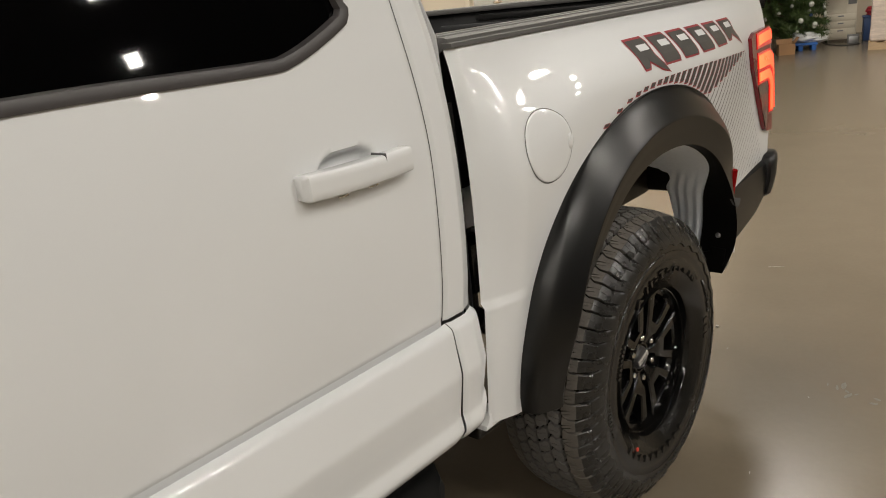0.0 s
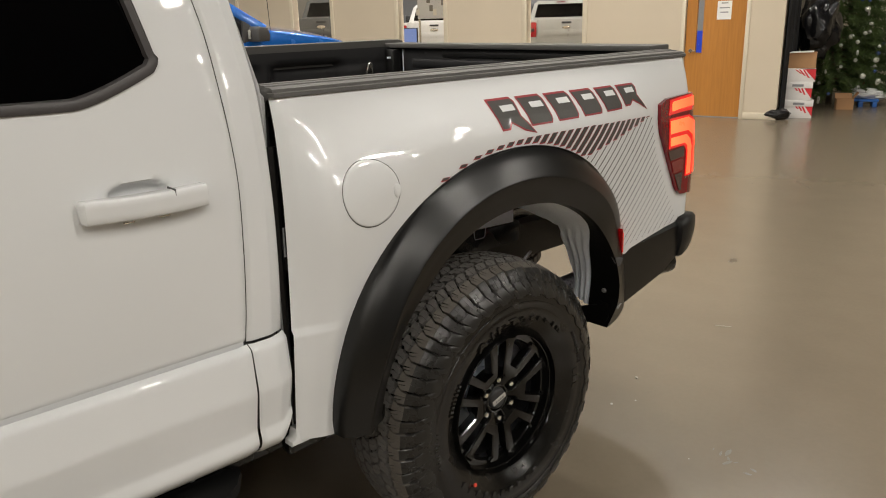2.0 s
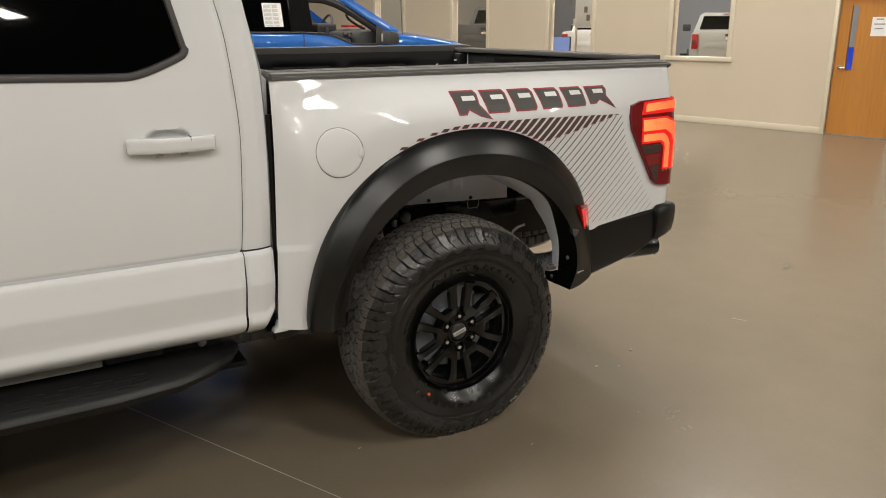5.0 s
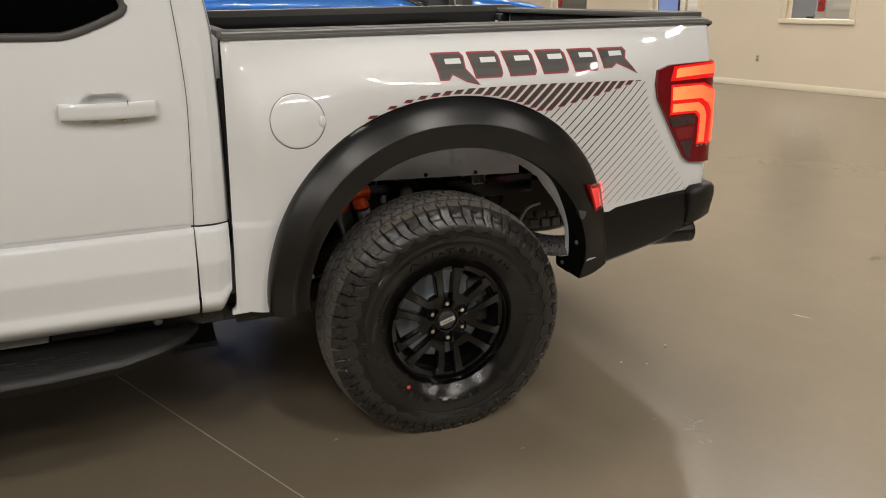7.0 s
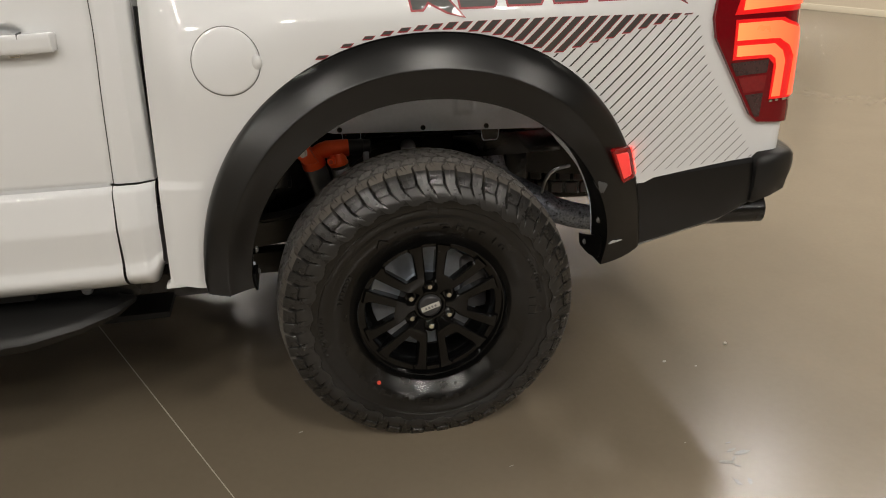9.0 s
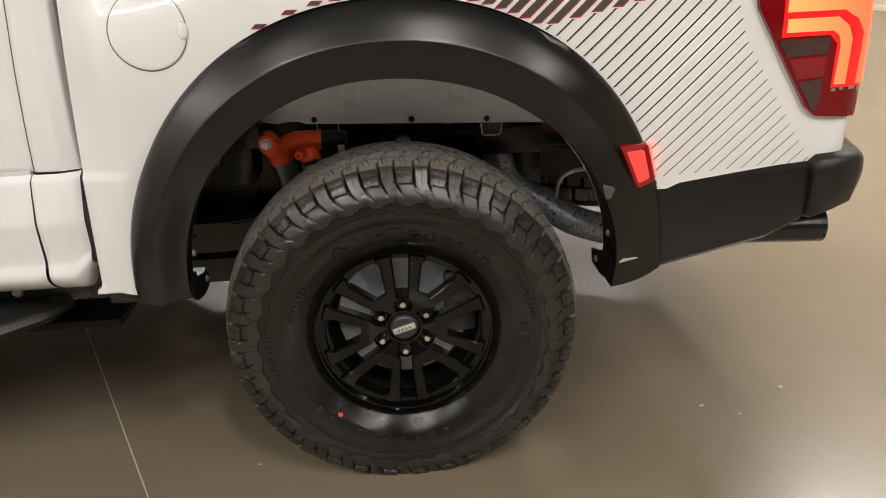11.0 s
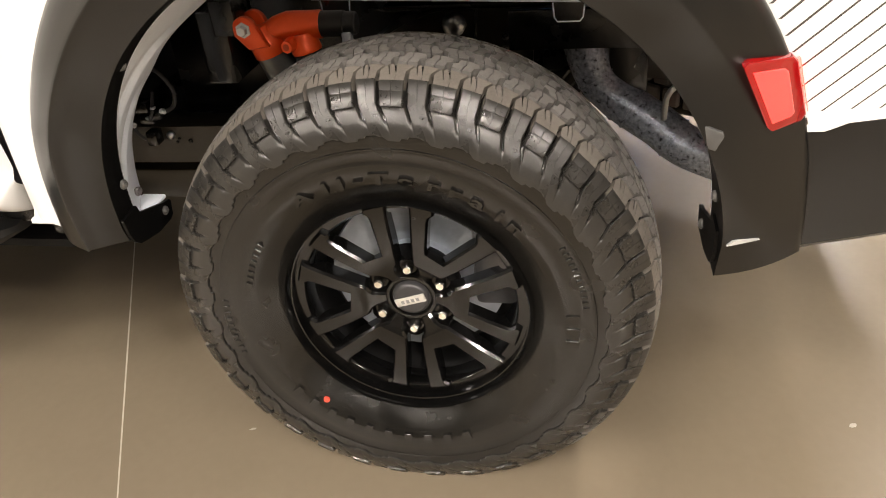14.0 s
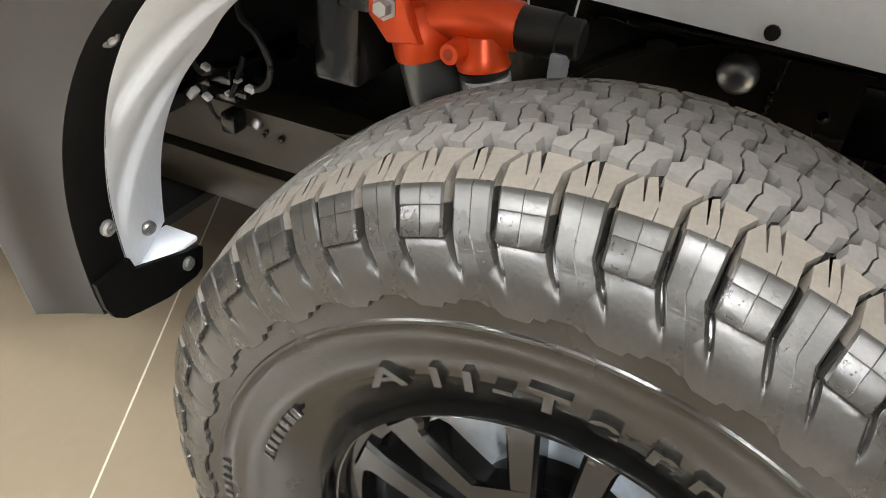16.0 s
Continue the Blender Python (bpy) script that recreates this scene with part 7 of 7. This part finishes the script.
# ---- the christmas tree ----
def fir_tree(m, height, radius):
    t = thing("christmas_tree", "decorated artificial fir tree with white and blue baubles", "christmas tree", m=m)
    part("trunk", tube(bmesh.new(), [(0, 0, 0), (0, 0, height * 0.5), (0, 0, height)], lambda s: lerp(0.05, 0.008, s), 10), BARK, t)
    rng = random.Random(5)
    bm = bmesh.new()
    limbs = bmesh.new()
    verts, faces = [], []
    spots = []
    for lv in range(34):
        z = lerp(0.30, height - 0.06, lv / 33)
        rad = radius * min(1.0, 0.55 + z) * (1 - max(0, z - 0.5) / (height - 0.4)) ** 0.7 + 0.04
        nb = max(6, int(20 * rad / radius))
        for k in range(nb):
            a = 2 * math.pi * (k + rng.random() * 0.8) / nb + lv * 0.7
            r = rad * rng.uniform(0.74, 1.10)
            dirv = Vector((math.cos(a), math.sin(a), 0))
            tip = dirv * r + Vector((0, 0, z - 0.16 * r + rng.uniform(-0.06, 0.06)))
            base = Vector((0, 0, z + 0.03))
            if k % 3 == 0:
                tube(limbs, [base, tip], lambda s: lerp(0.009, 0.003, s), 4, False)
            steps = max(6, int(r / 0.04))
            for s in range(steps):
                f = (s + 1) / steps
                if f < 0.45:
                    continue
                c = base.lerp(tip, f)
                for n in range(18):
                    d = (Vector((rng.gauss(0, 1), rng.gauss(0, 1), rng.gauss(0, 0.9) + 0.1)).normalized() + dirv * 0.5).normalized()
                    ln = rng.uniform(0.06, 0.13)
                    wv = d.cross(Vector((rng.random(), rng.random(), rng.random()))).normalized() * 0.009
                    i0 = len(verts)
                    verts += [c - wv, c + wv, c + d * ln]
                    faces.append((i0, i0 + 1, i0 + 2))
            spots.append((tip, z, dirv))
    part("limbs", limbs, BARK, t)
    me = bpy.data.meshes.new("needles")
    me.from_pydata([tuple(v) for v in verts], [], faces)
    me.materials.append(NEEDLE)
    ob = new("needles", me)
    ob.parent = t
    tagged(ob, kind="stuff")
    ball = bmesh.new()
    bmesh.ops.create_uvsphere(ball, u_segments=16, v_segments=10, radius=1.0)
    white = finish("bauble", ball, PEARL, 80)
    bb = white.copy()
    bb.materials.clear()
    bb.materials.append(BLUEBALL)
    rng.shuffle(spots)
    for i, (tip, z, dirv) in enumerate(spots[:230]):
        ob = new("bauble", white if i % 6 else bb)
        ob.parent = t
        s = 1.02 * rng.choice((0.026, 0.03, 0.034, 0.045, 0.062 if i % 9 == 0 else 0.03))
        drop = rng.choice((1.0, 1.0, 1.0, 1.9))
        ob.matrix_local = Matrix.LocRotScale(tip * 1.02 - Vector((0, 0, s)), None, (s / (1.3 if drop > 1.5 else 1), s / (1.3 if drop > 1.5 else 1), s * (1.5 if drop > 1.5 else 1)))
        if i % 6 == 0:
            ob["label"] = "blue bauble"
    return t


fir_tree(pose(12.95, 4.05, 0), 3.7, 0.98)

# ---- copier, wrapped pallet, small clutter ----
CP = pose(13.75, 3.05, 0, 0, 0, -72) @ Matrix.Diagonal((0.80, 0.9, 0.91, 1))
cp = thing("photocopier", "beige office photocopier with paper drawers", "photocopier", m=CP)
part("cabinet", box(bmesh.new(), -0.32, 0.32, 0, 0.62, 0.05, 0.98, 0.02), COPIER, cp)
for z0, z1 in ((0.08, 0.26), (0.28, 0.40), (0.42, 0.54)):
    dr = part("drawer", box(bmesh.new(), -0.30, 0.30, -0.012, 0.0, z0, z1, 0.006), COPIER, cp)
    part("drawer_grip", box(bmesh.new(), -0.06, 0.06, -0.017, -0.012, z1 - 0.05, z1 - 0.025, 0.003), COPIERDARK, dr)
part("front_panel", box(bmesh.new(), -0.30, 0.12, -0.012, 0.0, 0.56, 0.94, 0.006), COPIER, cp)
part("output_slot", box(bmesh.new(), 0.14, 0.31, -0.006, 0.0, 0.72, 0.90, 0.004), COPIERDARK, cp)
part("feeder", box(bmesh.new(), -0.30, 0.22, 0.05, 0.60, 1.0, 1.10, 0.025), COPIER, cp)
part("control_panel", box(bmesh.new(), -0.34, 0.34, -0.10, 0.10, 0.965, 1.0, 0.01, Matrix.Rotation(radians(8), 4, "X")), COPIER, cp)
part("key_row", box(bmesh.new(), 0.02, 0.26, -0.06, 0.04, 1.002, 1.008, 0.002, Matrix.Rotation(radians(8), 4, "X")), COPIERDARK, cp)
part("paper_tray", box(bmesh.new(), 0.26, 0.52, 0.15, 0.55, 1.06, 1.08, 0.006, Matrix.Rotation(radians(-6), 4, "Y")), COPIER, cp)
for sx in (-0.27, 0.27):
    for sy in (0.06, 0.56):
        part("caster", revolve(bmesh.new(), [(0.0, -0.012), (0.025, -0.012), (0.025, 0.012), (0.0, 0.012)], 14, (sx, sy, 0.025)), CABLE, cp)
PL = pose(12.85, 1.75, 0, 0, 0, -78)
pl = thing("wooden_pallet", "wooden pallet under shrink-wrapped goods", "pallet", m=PL)
for k in range(6):
    part("deck_board", box(bmesh.new(), -0.6 + k * 0.215, -0.475 + k * 0.215, -0.5, 0.5, 0.11, 0.13, 0.002, seg=1), WOOD, pl)
for y in (-0.5, -0.04, 0.42):
    part("runner", box(bmesh.new(), -0.6, 0.6, y, y + 0.08, 0.0, 0.108, 0.002, seg=1), WOOD, pl)
bm = bmesh.new()
box(bm, -0.58, 0.58, -0.48, 0.48, 0.132, 0.80, 0.03, seg=3)
bmesh.ops.subdivide_edges(bm, edges=bm.edges[:], cuts=7, use_grid_fill=True)
for v in bm.verts:
    v.co += Vector((noise.noise(v.co * 6), noise.noise(v.co * 6 + Vector((9, 0, 0))), 0)) * 0.02
solid("wrapped_bale", bm, WRAP, "stack of goods in glossy stretch wrap", "wrapped goods", m=PL, smooth=30)
bx = thing("small_carton", "small open brown cardboard box on the floor", "carton", m=pose(12.10, 3.47, 0, 0, 0, -60))
bm = bmesh.new()
for x0, x1, y0, y1 in ((-0.13, 0.13, -0.09, -0.085), (-0.13, 0.13, 0.085, 0.09), (-0.13, -0.125, -0.085, 0.085), (0.125, 0.13, -0.085, 0.085)):
    box(bm, x0, x1, y0, y1, 0, 0.17)
part("carton_body", bm, CARD, bx, smooth=0)
part("flap", box(bmesh.new(), 0.0, 0.13, -0.09, 0.09, 0, 0.004, 0, pose(0.12, 0, 0.17, 0, -55, 0)), CARD, bx, smooth=0)
part("flap", box(bmesh.new(), -0.13, 0.13, 0, 0.10, 0, 0.004, 0, pose(0, 0.09, 0.17, 50, 0, 0)), CARD, bx, smooth=0)
bp = thing("blue_crate", "low blue plastic pallet under loose sheeting", "plastic pallet", m=pose(12.75, 3.42, 0, 0, 0, -68))
part("deck", box(bmesh.new(), -0.28, 0.24, -0.25, 0.25, 0.09, 0.13, 0.01), BLUEPLASTIC, bp)
for x in (-0.26, -0.06, 0.15):
    part("foot", box(bmesh.new(), x, x + 0.07, -0.25, 0.25, 0, 0.09, 0.006), BLUEPLASTIC, bp)
solid("plastic_sheet", crumple(bmesh.new(), (0.36, 0.26, 0.11), 21, 0.35), CLEARBAG, "crumpled cloudy plastic sheeting", "plastic sheet", m=pose(12.80, 3.38, 0.20, 0, 0, -68))
for i, (x, y, z) in enumerate(((13.05, 3.45, 0.36), (13.9, 2.55, 0.50))):
    solid("red_ribbon", crumple(bmesh.new(), (0.15, 0.12, 0.09), 31 + i, 0.4), mat("red_ribbon_cloth", (0.35, 0.02, 0.03), 0.5), "bunched red ribbon among the stored things", "ribbon", m=pose(x, y, z))
bin_ = thing("blue_bin", "dark blue plastic bin with red cloth on top", "bin", m=pose(13.9, 2.55, 0, 0, 0, -72))
part("bin_body", box(bmesh.new(), -0.16, 0.16, -0.13, 0.13, 0, 0.44, 0.02), mat("dark_blue_bin", (0.02, 0.05, 0.14), 0.45), bin_)
part("bin_rim", box(bmesh.new(), -0.175, 0.175, -0.145, 0.145, 0.40, 0.43, 0.008), mat("dark_blue_rim", (0.02, 0.05, 0.14), 0.45), bin_)
solid("floor_cable", tube(bmesh.new(), curve([(13.3, 3.2, 0.008), (12.9, 2.95, 0.008), (12.7, 2.7, 0.008), (12.9, 2.5, 0.008), (13.2, 2.62, 0.008), (13.35, 2.75, 0.01), (13.45, 2.85, 0.06)], 50), 0.008, 8), CABLE, "black power cable looping over the floor", "cable")
pb = thing("power_box", "small grey electrical box on the floor", "electrical box", m=pose(13.30, 2.72, 0, 0, 0, -70))
part("case", box(bmesh.new(), -0.09, 0.09, -0.05, 0.05, 0, 0.17, 0.008), COPIERDARK, pb)
part("face_plate", box(bmesh.new(), -0.07, 0.07, -0.056, -0.05, 0.03, 0.14, 0.003), STEEL, pb)

# ---- the hall and all that stands in it, drawn in a little towards the spot where the walk begins ----
DRAW_IN = Matrix.Translation((-1.6, -1.8, 0)) @ Matrix.Scale(0.974, 4) @ Matrix.Translation((1.6, 1.8, 0))
for ob in list(scene.objects):
    if ob.parent is None and ob not in (truck, cam) and not ob.name.startswith(("trim", "floor_")):
        ob.matrix_basis = DRAW_IN @ ob.matrix_basis
